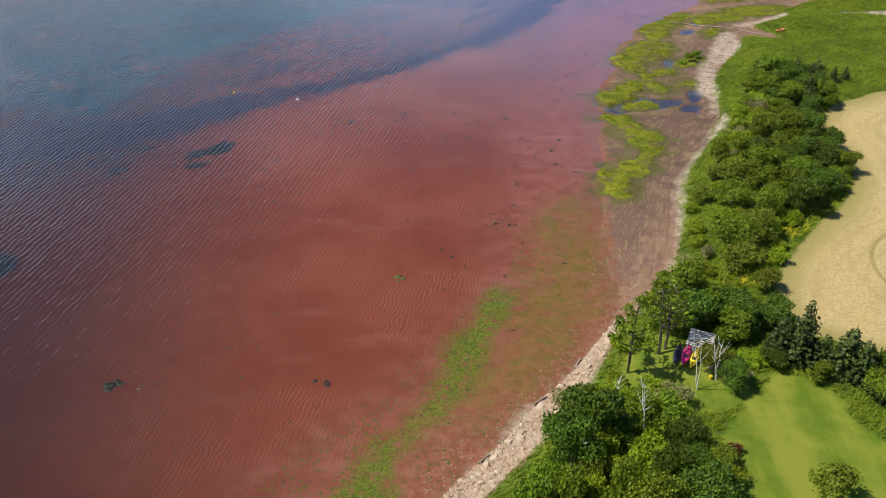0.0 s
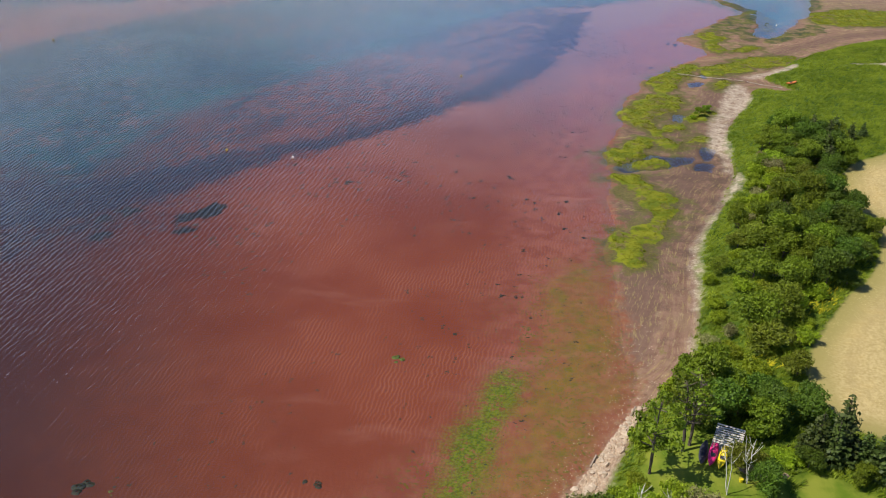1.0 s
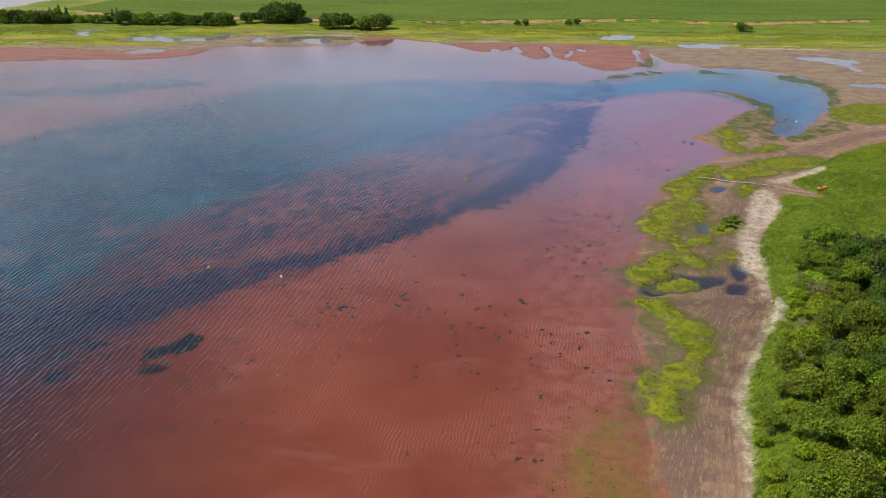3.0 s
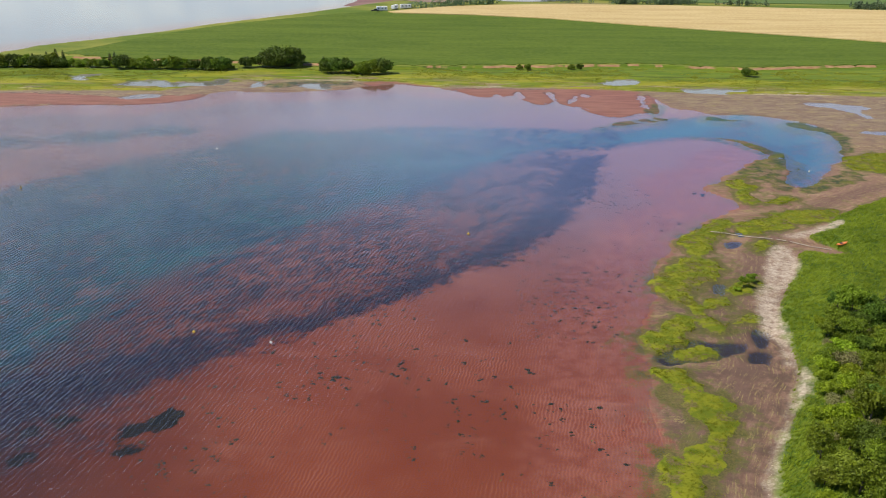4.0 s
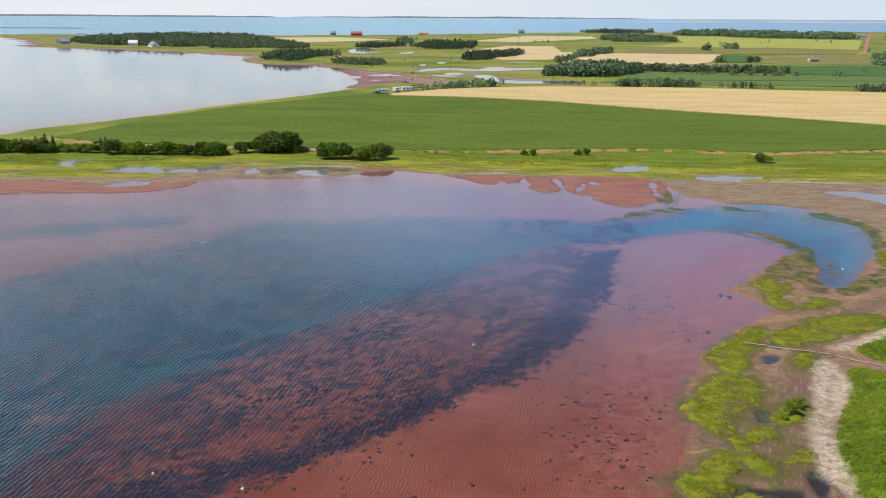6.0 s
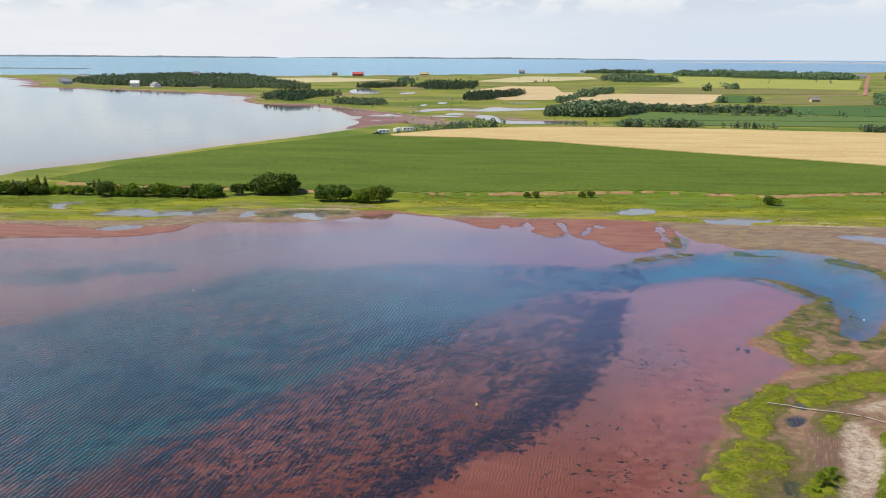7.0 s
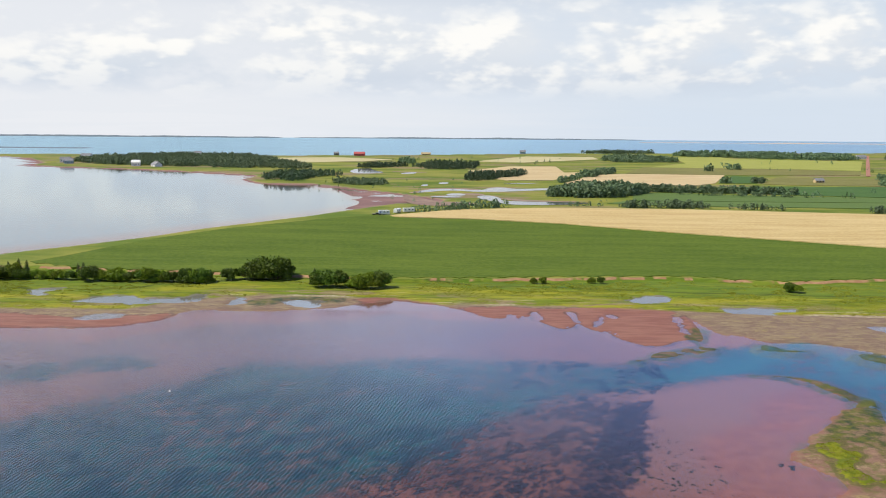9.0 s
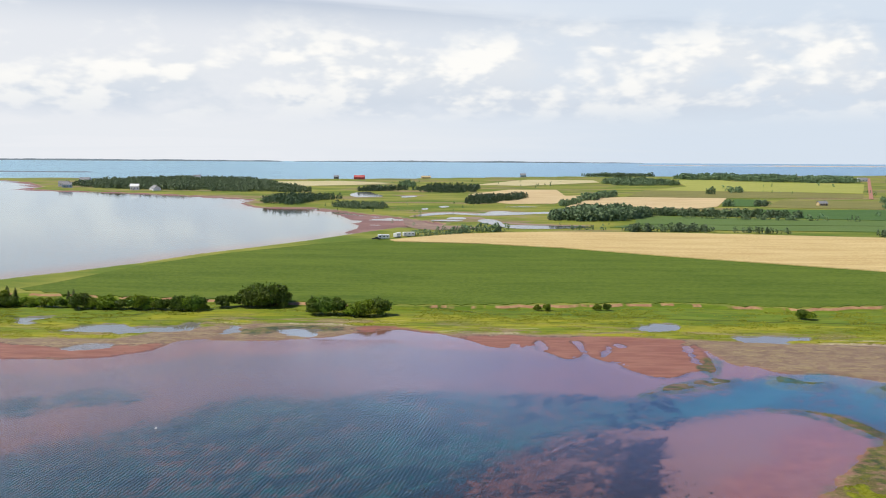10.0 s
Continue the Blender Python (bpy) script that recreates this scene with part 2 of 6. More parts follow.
# outline within which the bay bottom is shaded by colour
WEST_SHADE = outline("-10 30  -20 75  -28 110  -34 140  -44 170  -68 205  -400 230  -400 -100  -60 -100", 1)
ALGAE = outline("-7.8 40  -6.2 48.7  -2.8 53.7  0.5 61  2.6 68.5  5.6 74.9  7.2 75.6  6.1 69.6  3.7 62  1.2 53.8  -3.4 49.5  -3.6 46.2  -4.3 40", 2)
FILM = outline("12.5 96  18.1 97  18.1 88  17.5 78.9  16.2 70  11.8 61.4  6.3 57.1  1.7 52.9  4.8 62  8.6 71.8", 2)
OLIVES = [outline(t, 1) for t in (
    "56.8 255.6  65.9 255.4  70.7 252.9  73.9 248.6  75.8 241  78.6 239  77.8 233.7  73.8 225.7  70.8 220.8  69.6 223.3  72 231.6  71.8 236.4  70.8 241.4  68.4 248.2  64.1 253",
    "72.3 235.4  71.9 227.8  69.4 219  70.9 216.6  68 207.2  66.3 207.1  65.5 212.7  62.6 214.5  60.7 217.7  65.4 223.9  70 231.4", "79.3 234.8  78 228.2  76.4 220.2  73.8 216.3  71.2 215  72 219.1  75.5 225.8",
    "66.6 282.6  72 282.2  75.5 278.1  81.6 279.9  78.2 274.1  71.2 273.6  67.1 275.5", "33.7 263.5  38 268  41.1 273  48.7 277  54.5 282.4  59.5 293.8  58 300.3  54.6 293.5  53 284.1  56.9 278  59.3 280.7  56.8 275.6  52.6 272  47.5 269.8  40.9 266.8",
    "86.3 273.2  92.2 277  95.8 270.4  98.5 264.1  99.7 255.1  94 238.6  91.7 239.5  94.7 249.1  96.2 258.4  93.5 264.4  88.5 266.7", "71.5 207.4  76.7 212.2  83.7 217.7  85.5 222  88 220  85.2 213.8  74.9 207.5  71.2 203.7",
    "-72 324  -65 330  -57 334  -42 332  -44 325  -50 330  -60 330  -64 318")]
MUDTOP = outline("""-700 290  -300 290  -154 310  -136 311  -104 311.5  -88.6 328  -70 336  -44 334  -27 335  -9.3 325  23.4 325.6  59.4 320.3  85 317.6
 110.5 316.3  200 314  6400 330  6400 5400  -6400 5400  -6400 290""", 0)
BANK = outline("-400 370  -173 379  -146 378  -110 373  -58 366  -33 362  -10 364  28 368  67 374  83 370  106 366  136 374  164 379  6400 500  6400 5400  -6400 5400  -6400 500", 0)


def inside_by(poly, x, y, reach=10.0):
    """Metres inside an outline (negative outside), cut off at reach."""
    out = np.full(x.shape, -reach)
    lo, hi = poly.min(0) - reach, poly.max(0) + reach
    k = np.nonzero((x > lo[0]) & (x < hi[0]) & (y > lo[1]) & (y < hi[1]))[0]
    if not len(k):
        return out
    px, py = x[k], y[k]
    best, odd = np.full(len(k), 1e12), np.zeros(len(k), bool)
    for (ax, ay), (bx, by) in zip(poly, np.roll(poly, -1, 0)):
        dx, dy = bx - ax, by - ay
        u = np.clip(((px - ax) * dx + (py - ay) * dy) / (dx * dx + dy * dy + 1e-12), 0, 1)
        best = np.minimum(best, (px - ax - u * dx) ** 2 + (py - ay - u * dy) ** 2)
        if ay != by:
            odd ^= ((ay > py) != (by > py)) & (px < ax + (py - ay) * dx / dy)
    d = np.minimum(np.sqrt(best), reach)
    out[k] = np.where(odd, d, -d)
    return out


def any_of(polys, x, y, reach=10.0):
    out = np.full(x.shape, -reach)
    for p in polys:
        out = np.maximum(out, inside_by(p, x, y, reach))
    return out


def grain(x, y, size, seed=0):
    """Smooth value noise from -1 to 1."""
    u, v = x / size, y / size
    i, j = np.floor(u).astype(np.int64), np.floor(v).astype(np.int64)
    fu, fv = u - i, v - j
    fu, fv = fu * fu * (3 - 2 * fu), fv * fv * (3 - 2 * fv)

    def corner(a, b):
        h = (a * 374761393 + b * 668265263 + seed * 974634777) & 0x7FFFFFFF
        h = ((h ^ (h >> 13)) * 1274126177) & 0x7FFFFFFF
        return ((h ^ (h >> 16)) & 0xFFFF) / 32767.5 - 1
    return (corner(i, j) * (1 - fu) + corner(i + 1, j) * fu) * (1 - fv) + (corner(i, j + 1) * (1 - fu) + corner(i + 1, j + 1) * fu) * fv


def step(v, lo, hi):
    u = np.clip((v - lo) / (hi - lo), 0, 1)
    return u * u * (3 - 2 * u)


def survey(x, y):
    """The zones at the points x, y as metres inside each, and the ground's height."""
    wob = grain(x, y, 6, 1) * 0.9 + grain(x, y, 2.3, 2) * 0.5
    z = {}
    z["bay"] = inside_by(BAY, x, y, 18.0) + wob * 0.6 + (grain(x, y, 9, 85) * 1.3 + grain(x, y, 4, 86) * 0.8) * step(y, 70, 90)
    z["sea"] = inside_by(SEA, x, y, 60.0)
    z["veg"] = np.maximum(inside_by(VEG, x, y), inside_by(VEG_TOP, x, y)) + wob * 0.5
    frill = grain(x, y, 1.2, 41) * 1.0 + grain(x, y, 2.6, 42) * 1.4
    z["marsh"] = any_of(MARSHES, x, y) + frill * 0.8 + 0.35 + (grain(x, y, 5, 88) * 2.4 - 0.6) * step(y, 192, 205)
    z["pond"] = any_of(PONDS, x, y) + wob * 0.7 + 0.1 * (y < 145) + grain(x, y, 1.3, 89) * 0.6 + 0.2 + (grain(x * 0.5, y, 4, 73) * 2.2 + grain(x * 0.6, y, 1.7, 74) * 1.0 + 0.4) * (y > 300)
    z["sand"] = any_of(SANDS, x, y) + wob * 0.7
    z["red"] = any_of(REDBARS, x, y) + wob * 0.8 - 2.0 * step(np.abs(grain(x, y * 0.6, 9, 81) + 0.35 * grain(x, y, 3, 82)), 0.10, 0.02)
    z["red"] = np.minimum(z["red"], -any_of(RILLS, x, y) + 0.7 - grain(x, y, 2.5, 83) * 1.0)
    z["deep"] = np.maximum(inside_by(DEEP, x, y), any_of(PATCHES, x, y) + 1.5) + wob
    z["band"] = inside_by(BAND, x, y) + wob
    z["weed"] = any_of(WEEDS, x, y) + grain(x, y, 1.1, 51) * 1.2 + grain(x, y, 2.4, 52) * 0.5 + 0.05
    z["mottle"] = inside_by(MOTTLE, x, y, 14.0) + wob
    z["flats"] = inside_by(FLATS, x, y, 30.0) + grain(x, y, 40, 31) * 8
    z["west"] = inside_by(WEST_SHADE, x, y, 40.0)
    z["algae"] = inside_by(ALGAE, x, y) + wob
    z["film"] = inside_by(FILM, x, y) + wob
    z["olive"] = any_of(OLIVES, x, y) + wob * 0.5 + grain(x, y, 3.5, 87) * 0.7 + 0.9
    z["lawn"] = np.maximum(inside_by(LAWN, x, y), inside_by(LAWN_TREES, x, y))
    z["hay"] = inside_by(HAY, x, y) + wob * 0.25
    meadow = inside_by(MUDTOP, x, y, 60.0) + wob * 0.8
    z["meadow"] = np.minimum(meadow, -z["sea"] - 5)
    z["bank"] = np.minimum(inside_by(BANK, x, y, 60.0) + np.abs(np.sin(x * 0.25 + grain(x, y, 30, 6) * 2)) * 2.2, -z["sea"])
    wet = np.maximum(z["bay"], z["sea"])
    h = np.where(wet > 0, -0.05 - 0.35 * step(wet, 0, 9) - 0.8 * step(z["deep"], -1, 7) * (z["sea"] < 0), 0.0)
    h = np.where(wet > 0, h, 0.02 + 0.22 * step(-wet, 0, 5) + 0.06 * grain(x, y, 4, 3) * step(-wet, 0, 2))
    bare = step(z["bay"] + grain(x, y, 7, 61) * 2.5, 12, 5) * step(y, 108, 84) * (z["bay"] > 0)
    h = h * (1 - bare) - 0.03 * bare
    h += step(z["flats"], -6, 6) * np.maximum(0, 0.02 + 0.07 * grain(x, y, 25, 32) - h)
    h += np.maximum(0, 0.12 - h) * step(z["red"], -1.5, 1.0)
    h += step(z["olive"], -0.6, 2.0) * np.maximum(0, 0.03 + 0.04 * grain(x, y, 2.6, 33) + 0.05 * grain(x, y, 6, 34) - h) * (x > 30)
    h += step(z["meadow"], -0.3, 1.5) * 0.22 + 0.9 * step(z["bank"], -0.6, 1.2)
    h += step(z["veg"], -0.8, 1.2) * 0.5 + step(z["veg"], 0, 7) * 0.9 + step(z["veg"], 0, 2) * 0.15 * grain(x, y, 5, 4)
    marsh = step(z["marsh"], -0.25, 0.35)
    h += marsh * (np.maximum(0.32 - h, 0) + 0.1 + 0.1 * grain(x, y, 1.7, 5))
    pond = step(z["pond"], -0.7, 0.5) * (1 - marsh)
    h = h * (1 - pond) - 0.16 * pond
    z["h"] = h
    return z


def ground_at(x, y):
    return float(survey(np.array([float(x)]), np.array([float(y)]))["h"][0])


# ---- materials ----
def material(name, rough=0.8, metal=0.0):
    m = bpy.data.materials.new(name)
    m.use_nodes = True
    nt = m.node_tree
    b = nt.nodes["Principled BSDF"]
    b.inputs["Roughness"].default_value, b.inputs["Metallic"].default_value = rough, metal
    return m, nt, b


def bumped(nt, b, height, strength, dist):
    n = node(nt, "ShaderNodeBump", {"Height": height, "Strength": strength, "Distance": dist})
    nt.links.new(n.outputs[0], b.inputs["Normal"])


def stuff_mat(name, a, c, size=1.0, rough=0.8, bump=0.3, metal=0.0, stretch=(1, 1, 1), own=0.25):
    """A surface between two colours, with fine and coarse variation and a share of change from piece to piece."""
    m, nt, b = material(name, rough, metal)
    co = mapped(nt, node(nt, "ShaderNodeTexCoord").outputs["Object"], stretch)
    fine, coarse = noise_tex(nt, co, 9 / size, 5, 0.6), noise_tex(nt, co, 1.3 / size, 3, 0.5)
    f = maths(nt, "ADD", maths(nt, "MULTIPLY", fine, 0.5), maths(nt, "MULTIPLY", coarse, 0.5))
    f = ramp(nt, f, 0.32, 0.68)
    one = node(nt, "ShaderNodeObjectInfo").outputs["Random"]
    f = maths(nt, "ADD", f, maths(nt, "MULTIPLY", maths(nt, "SUBTRACT", one, 0.5), own * 2), True)
    nt.links.new(mix(nt, f, a, c), b.inputs["Base Color"])
    bumped(nt, b, fine, bump, 0.05 * size)
    return m


def leaf_mat(name, dark, light, through_light=0.22):
    m, nt, b = material(name, 0.55)
    isle = node(nt, "ShaderNodeNewGeometry").outputs["Random Per Island"]
    co = node(nt, "ShaderNodeTexCoord").outputs["Object"]
    f = maths(nt, "ADD", maths(nt, "MULTIPLY", isle, 0.40), maths(nt, "ADD", maths(nt, "MULTIPLY", ramp(nt, noise_tex(nt, co, 0.9, 3), 0.3, 0.7), 0.30), maths(nt, "MULTIPLY", ramp(nt, noise_tex(nt, co, 0.14, 3), 0.35, 0.65), 0.30)))
    one = node(nt, "ShaderNodeObjectInfo").outputs["Random"]
    col = mix(nt, f, dark, light)
    hue = node(nt, "ShaderNodeHueSaturation", {"Color": col, "Hue": maths(nt, "ADD", 0.485, maths(nt, "MULTIPLY", one, 0.03)),
                                               "Value": maths(nt, "ADD", 0.75, maths(nt, "MULTIPLY", one, 0.5))})
    nt.links.new(hue.outputs[0], b.inputs["Base Color"])
    b.inputs["Specular IOR Level"].default_value = 0.25
    t = node(nt, "ShaderNodeBsdfTranslucent", {"Color": hue.outputs[0]})
    mixer = node(nt, "ShaderNodeMixShader", {0: through_light, 1: b.outputs[0], 2: t.outputs[0]})
    nt.links.new(mixer.outputs[0], nt.nodes["Material Output"].inputs[0])
    return m


def ground_material():
    m, nt, b = material("ground", 0.9)
    co = node(nt, "ShaderNodeTexCoord").outputs["Object"]
    n_fine, n_mid, n_big = noise_tex(nt, co, 3.2, 6, 0.65), noise_tex(nt, co, 0.45, 5, 0.6), noise_tex(nt, co, 0.05, 4, 0.55)
    n_grit = noise_tex(nt, co, 11, 3, 0.6)

    def zone_at(zone):
        n = node(nt, "ShaderNodeAttribute")
        n.attribute_name = zone
        return n.outputs["Fac"]

    def layer(below, zone, soft, jag, one, two, blend, strength=1.0, edge=0.0):
        d = zone_at(zone)
        j = maths(nt, "ADD", maths(nt, "MULTIPLY", maths(nt, "SUBTRACT", n_mid, 0.5), jag * 2), maths(nt, "MULTIPLY", maths(nt, "SUBTRACT", n_fine, 0.5), jag))
        f = ramp(nt, maths(nt, "ADD", d, j), edge - soft, edge + soft)
        if strength != 1.0:
            f = maths(nt, "MULTIPLY", f, strength)
        return mix(nt, f, below, mix(nt, ramp(nt, blend, 0.38, 0.62), one, two))

    # wet red sand of the bay, with paler silt and ripple marks
    wave = node(nt, "ShaderNodeTexWave", {"Vector": mapped(nt, co, (1, 1, 1), 9), "Scale": 0.74, "Distortion": 8.0, "Detail": 3.0, "Detail Scale": 0.8}).outputs[1]
    col = mix(nt, ramp(nt, n_big, 0.35, 0.65), (0.185, 0.043, 0.020), (0.225, 0.060, 0.031))
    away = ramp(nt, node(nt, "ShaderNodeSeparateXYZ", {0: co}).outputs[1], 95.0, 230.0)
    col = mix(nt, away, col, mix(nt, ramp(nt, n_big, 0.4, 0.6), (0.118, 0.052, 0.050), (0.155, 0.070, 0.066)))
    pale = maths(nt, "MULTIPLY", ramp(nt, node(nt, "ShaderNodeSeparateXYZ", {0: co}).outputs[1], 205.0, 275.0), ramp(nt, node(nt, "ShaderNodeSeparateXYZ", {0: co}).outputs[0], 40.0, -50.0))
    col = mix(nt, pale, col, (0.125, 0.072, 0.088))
    margin = maths(nt, "MULTIPLY", ramp(nt, node(nt, "ShaderNodeSeparateXYZ", {0: co}).outputs[1], 125.0, 200.0), ramp(nt, node(nt, "ShaderNodeSeparateXYZ", {0: co}).outputs[0], 2.0, 45.0))
    col = mix(nt, maths(nt, "MULTIPLY", margin, 0.8), col, (0.25, 0.142, 0.140))
    silt = ramp(nt, noise_tex(nt, mapped(nt, co, (0.35, 1, 1), 10), 0.13, 7, 0.66, 0.8), 0.52, 0.72)
    silt = maths(nt, "MULTIPLY", silt, maths(nt, "ADD", 0.25, maths(nt, "MULTIPLY", ramp(nt, zone_at("bay"), 17.9, 7.0), 0.72)))
    col = mix(nt, silt, col, (0.34, 0.150, 0.118))
    shoal = maths(nt, "MULTIPLY", ramp(nt, zone_at("bay"), 17.9, 10.0), 0.55)
    col = mix(nt, shoal, col, mix(nt, ramp(nt, noise_tex(nt, co, 0.4, 8, 0.7), 0.40, 0.60), (0.215, 0.066, 0.048), (0.300, 0.110, 0.085)))
    ripple_zone = ramp(nt, noise_tex(nt, co, 0.05, 6, 0.7), 0.40, 0.68)
    # light and shade of the ripples put into the colour: dark troughs, bright crests
    trough_shade = maths(nt, "MULTIPLY", ramp(nt, wave, 0.35, 0.05), ripple_zone)
    col = mix(nt, maths(nt, "MULTIPLY", trough_shade, 0.22), col, (0.105, 0.024, 0.012))
    col = mix(nt, maths(nt, "MULTIPLY", maths(nt, "MULTIPLY", ramp(nt, wave, 0.66, 0.97), ripple_zone), 0.32), col, (0.40, 0.17, 0.115))
    # shade put into the sand colour: bay bottom darkened towards the west
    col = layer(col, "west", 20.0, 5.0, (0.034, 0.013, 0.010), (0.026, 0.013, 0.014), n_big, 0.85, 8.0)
    speck = ramp(nt, noise_tex(nt, co, 1.7, 6, 0.75), 0.63, 0.69)
    speck = maths(nt, "MULTIPLY", speck, ramp(nt, noise_tex(nt, co, 0.16, 3), 0.45, 0.6))
    col = mix(nt, maths(nt, "MULTIPLY", speck, 0.75), col, (0.055, 0.040, 0.022))
    drift = mapped(nt, mapped(nt, co, (1, 1, 1), -58), (0.62, 1, 1))
    clumps = ramp(nt, noise_tex(nt, drift, 0.75, 7, 0.74, 0.3), 0.46, 0.54)
    tatter = ramp(nt, noise_tex(nt, drift, 0.9, 8, 0.74, 0.3), 0.45, 0.55)
    bunch = ramp(nt, noise_tex(nt, drift, 0.07, 4, 0.6), 0.36, 0.58)
    col = layer(col, "mottle", 6.0, 6.0, (0.034, 0.024, 0.032), (0.020, 0.022, 0.036), n_mid, maths(nt, "ADD", 0.16, maths(nt, "MULTIPLY", clumps, maths(nt, "ADD", 0.30, maths(nt, "MULTIPLY", bunch, 0.48)))))
    east = ramp(nt, node(nt, "ShaderNodeSeparateXYZ", {0: co}).outputs[0], -190.0, -15.0)
    col = layer(col, "deep", 5.0, 6.0, (0.008, 0.024, 0.042), (0.005, 0.016, 0.030), n_big, maths(nt, "ADD", 0.45, maths(nt, "MULTIPLY", tatter, 0.50)))
    col = layer(col, "deep", 5.0, 6.0, (0.005, 0.074, 0.088), (0.004, 0.046, 0.060), n_big, maths(nt, "MULTIPLY", east, maths(nt, "ADD", 0.55, maths(nt, "MULTIPLY", tatter, 0.40))))
    col = layer(col, "band", 1.3, 5.0, (0.012, 0.016, 0.036), (0.024, 0.022, 0.040), n_mid, maths(nt, "ADD", 0.55, maths(nt, "MULTIPLY", tatter, 0.42)))
    inlet = ramp(nt, node(nt, "ShaderNodeSeparateXYZ", {0: co}).outputs[0], 15.0, 62.0)
    col = layer(col, "deep", 3.0, 4.0, (0.020, 0.140, 0.185), (0.012, 0.100, 0.140), n_big, maths(nt, "MULTIPLY", inlet, 0.85))
    red_gaps = ramp(nt, noise_tex(nt, drift, 0.5, 9, 0.77, 0.3), 0.505, 0.56)
    col = layer(col, "deep", 6.0, 8.0, (0.13, 0.072, 0.070), (0.10, 0.058, 0.060), n_mid, maths(nt, "MULTIPLY", maths(nt, "MULTIPLY", red_gaps, ramp(nt, noise_tex(nt, co, 0.025, 2), 0.4, 0.6)), 0.85))
    col = layer(col, "weed", 0.35, 2.2, (0.008, 0.011, 0.012), (0.018, 0.016, 0.014), n_mid, 1.0, -0.1)
    near_y = ramp(nt, node(nt, "ShaderNodeSeparateXYZ", {0: co}).outputs[1], 108.0, 76.0)
    bare = maths(nt, "MULTIPLY", ramp(nt, maths(nt, "ADD", zone_at("bay"), maths(nt, "MULTIPLY", maths(nt, "SUBTRACT", n_mid, 0.5), 8.0)), 11.0, 3.0), near_y)
    drab = mix(nt, ramp(nt, noise_tex(nt, co, 0.9, 8, 0.7), 0.40, 0.62), (0.240, 0.084, 0.046), (0.320, 0.140, 0.085))
    col = mix(nt, maths(nt, "MULTIPLY", bare, 0.75), col, drab)
    scum = ramp(nt, noise_tex(nt, co, 0.28, 9, 0.72), 0.42, 0.62)
    strand = maths(nt, "MULTIPLY", ramp(nt, noise_tex(nt, co, 2.4, 8, 0.75), 0.525, 0.575), ramp(nt, noise_tex(nt, co, 0.22, 5, 0.65), 0.40, 0.54))
    inner = maths(nt, "MULTIPLY", ramp(nt, zone_at("bay"), 17.0, 9.0), near_y)
    col = mix(nt, maths(nt, "MULTIPLY", maths(nt, "MULTIPLY", strand, inner), 0.9), col, (0.075, 0.105, 0.006))
    col = layer(col, "algae", 1.6, 2.2, (0.060, 0.100, 0.005), (0.150, 0.190, 0.012), n_fine, maths(nt, "MULTIPLY", ramp(nt, noise_tex(nt, co, 1.1, 9, 0.78), 0.38, 0.50), 0.95), -0.4)
    col = layer(col, "film", 3.5, 6.0, (0.125, 0.122, 0.010), (0.235, 0.130, 0.030), noise_tex(nt, co, 0.6, 8, 0.72), maths(nt, "ADD", 0.38, maths(nt, "MULTIPLY", scum, 0.5)))
    col = layer(col, "sea", 14.0, 9.0, (0.140, 0.190, 0.250), (0.110, 0.160, 0.220), n_big, 1.0, 24.0)
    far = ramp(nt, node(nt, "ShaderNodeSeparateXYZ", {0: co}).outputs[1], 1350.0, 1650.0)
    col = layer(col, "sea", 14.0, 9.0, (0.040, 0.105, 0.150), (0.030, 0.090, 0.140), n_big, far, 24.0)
    col = layer(col, "flats", 4.0, 5.0, (0.17, 0.085, 0.070), (0.26, 0.145, 0.12), noise_tex(nt, co, 0.03, 5))
    # mud and shingle above the water line: everything that is neither bay nor sea
    shore = node(nt, "ShaderNodeCombineXYZ", {0: zone_at("veg"), 1: maths(nt, "MULTIPLY", node(nt, "ShaderNodeSeparateXYZ", {0: co}).outputs[1], 0.12)}).outputs[0]
    lines = maths(nt, "ADD", maths(nt, "MULTIPLY", noise_tex(nt, shore, 1.3, 6, 0.62, 0.25), 0.55), maths(nt, "MULTIPLY", noise_tex(nt, co, 0.9, 8, 0.7), 0.45))
    patches = noise_tex(nt, co, 0.22, 6, 0.62)
    mudmix = mix(nt, ramp(nt, lines, 0.34, 0.66), (0.165, 0.090, 0.062), (0.285, 0.170, 0.118))
    north = ramp(nt, node(nt, "ShaderNodeSeparateXYZ", {0: co}).outputs[1], 200.0, 280.0)
    tan = noise_tex(nt, mapped(nt, co, (0.55, 1, 1)), 0.3, 8, 0.72)
    mudmix = mix(nt, maths(nt, "MULTIPLY", north, 0.7), mudmix, (0.150, 0.098, 0.064))
    mudmix = mix(nt, maths(nt, "MULTIPLY", ramp(nt, patches, 0.50, 0.66), 0.45), mudmix, (0.25, 0.165, 0.105))
    mudmix = mix(nt, maths(nt, "MULTIPLY", ramp(nt, tan, 0.44, 0.56), maths(nt, "MULTIPLY", north, 0.85)), mudmix, (0.250, 0.182, 0.100))
    mudmix = mix(nt, maths(nt, "MULTIPLY", ramp(nt, noise_tex(nt, co, 0.5, 7, 0.7), 0.54, 0.66), 0.5), mudmix, (0.105, 0.066, 0.050))
    mudmix = mix(nt, maths(nt, "MULTIPLY", ramp(nt, n_grit, 0.60, 0.72), 0.45), mudmix, (0.40, 0.31, 0.24))
    mudmix = mix(nt, maths(nt, "MULTIPLY", ramp(nt, noise_tex(nt, co, 0.35, 6, 0.7), 0.60, 0.68), 0.55), mudmix, (0.14, 0.14, 0.025))
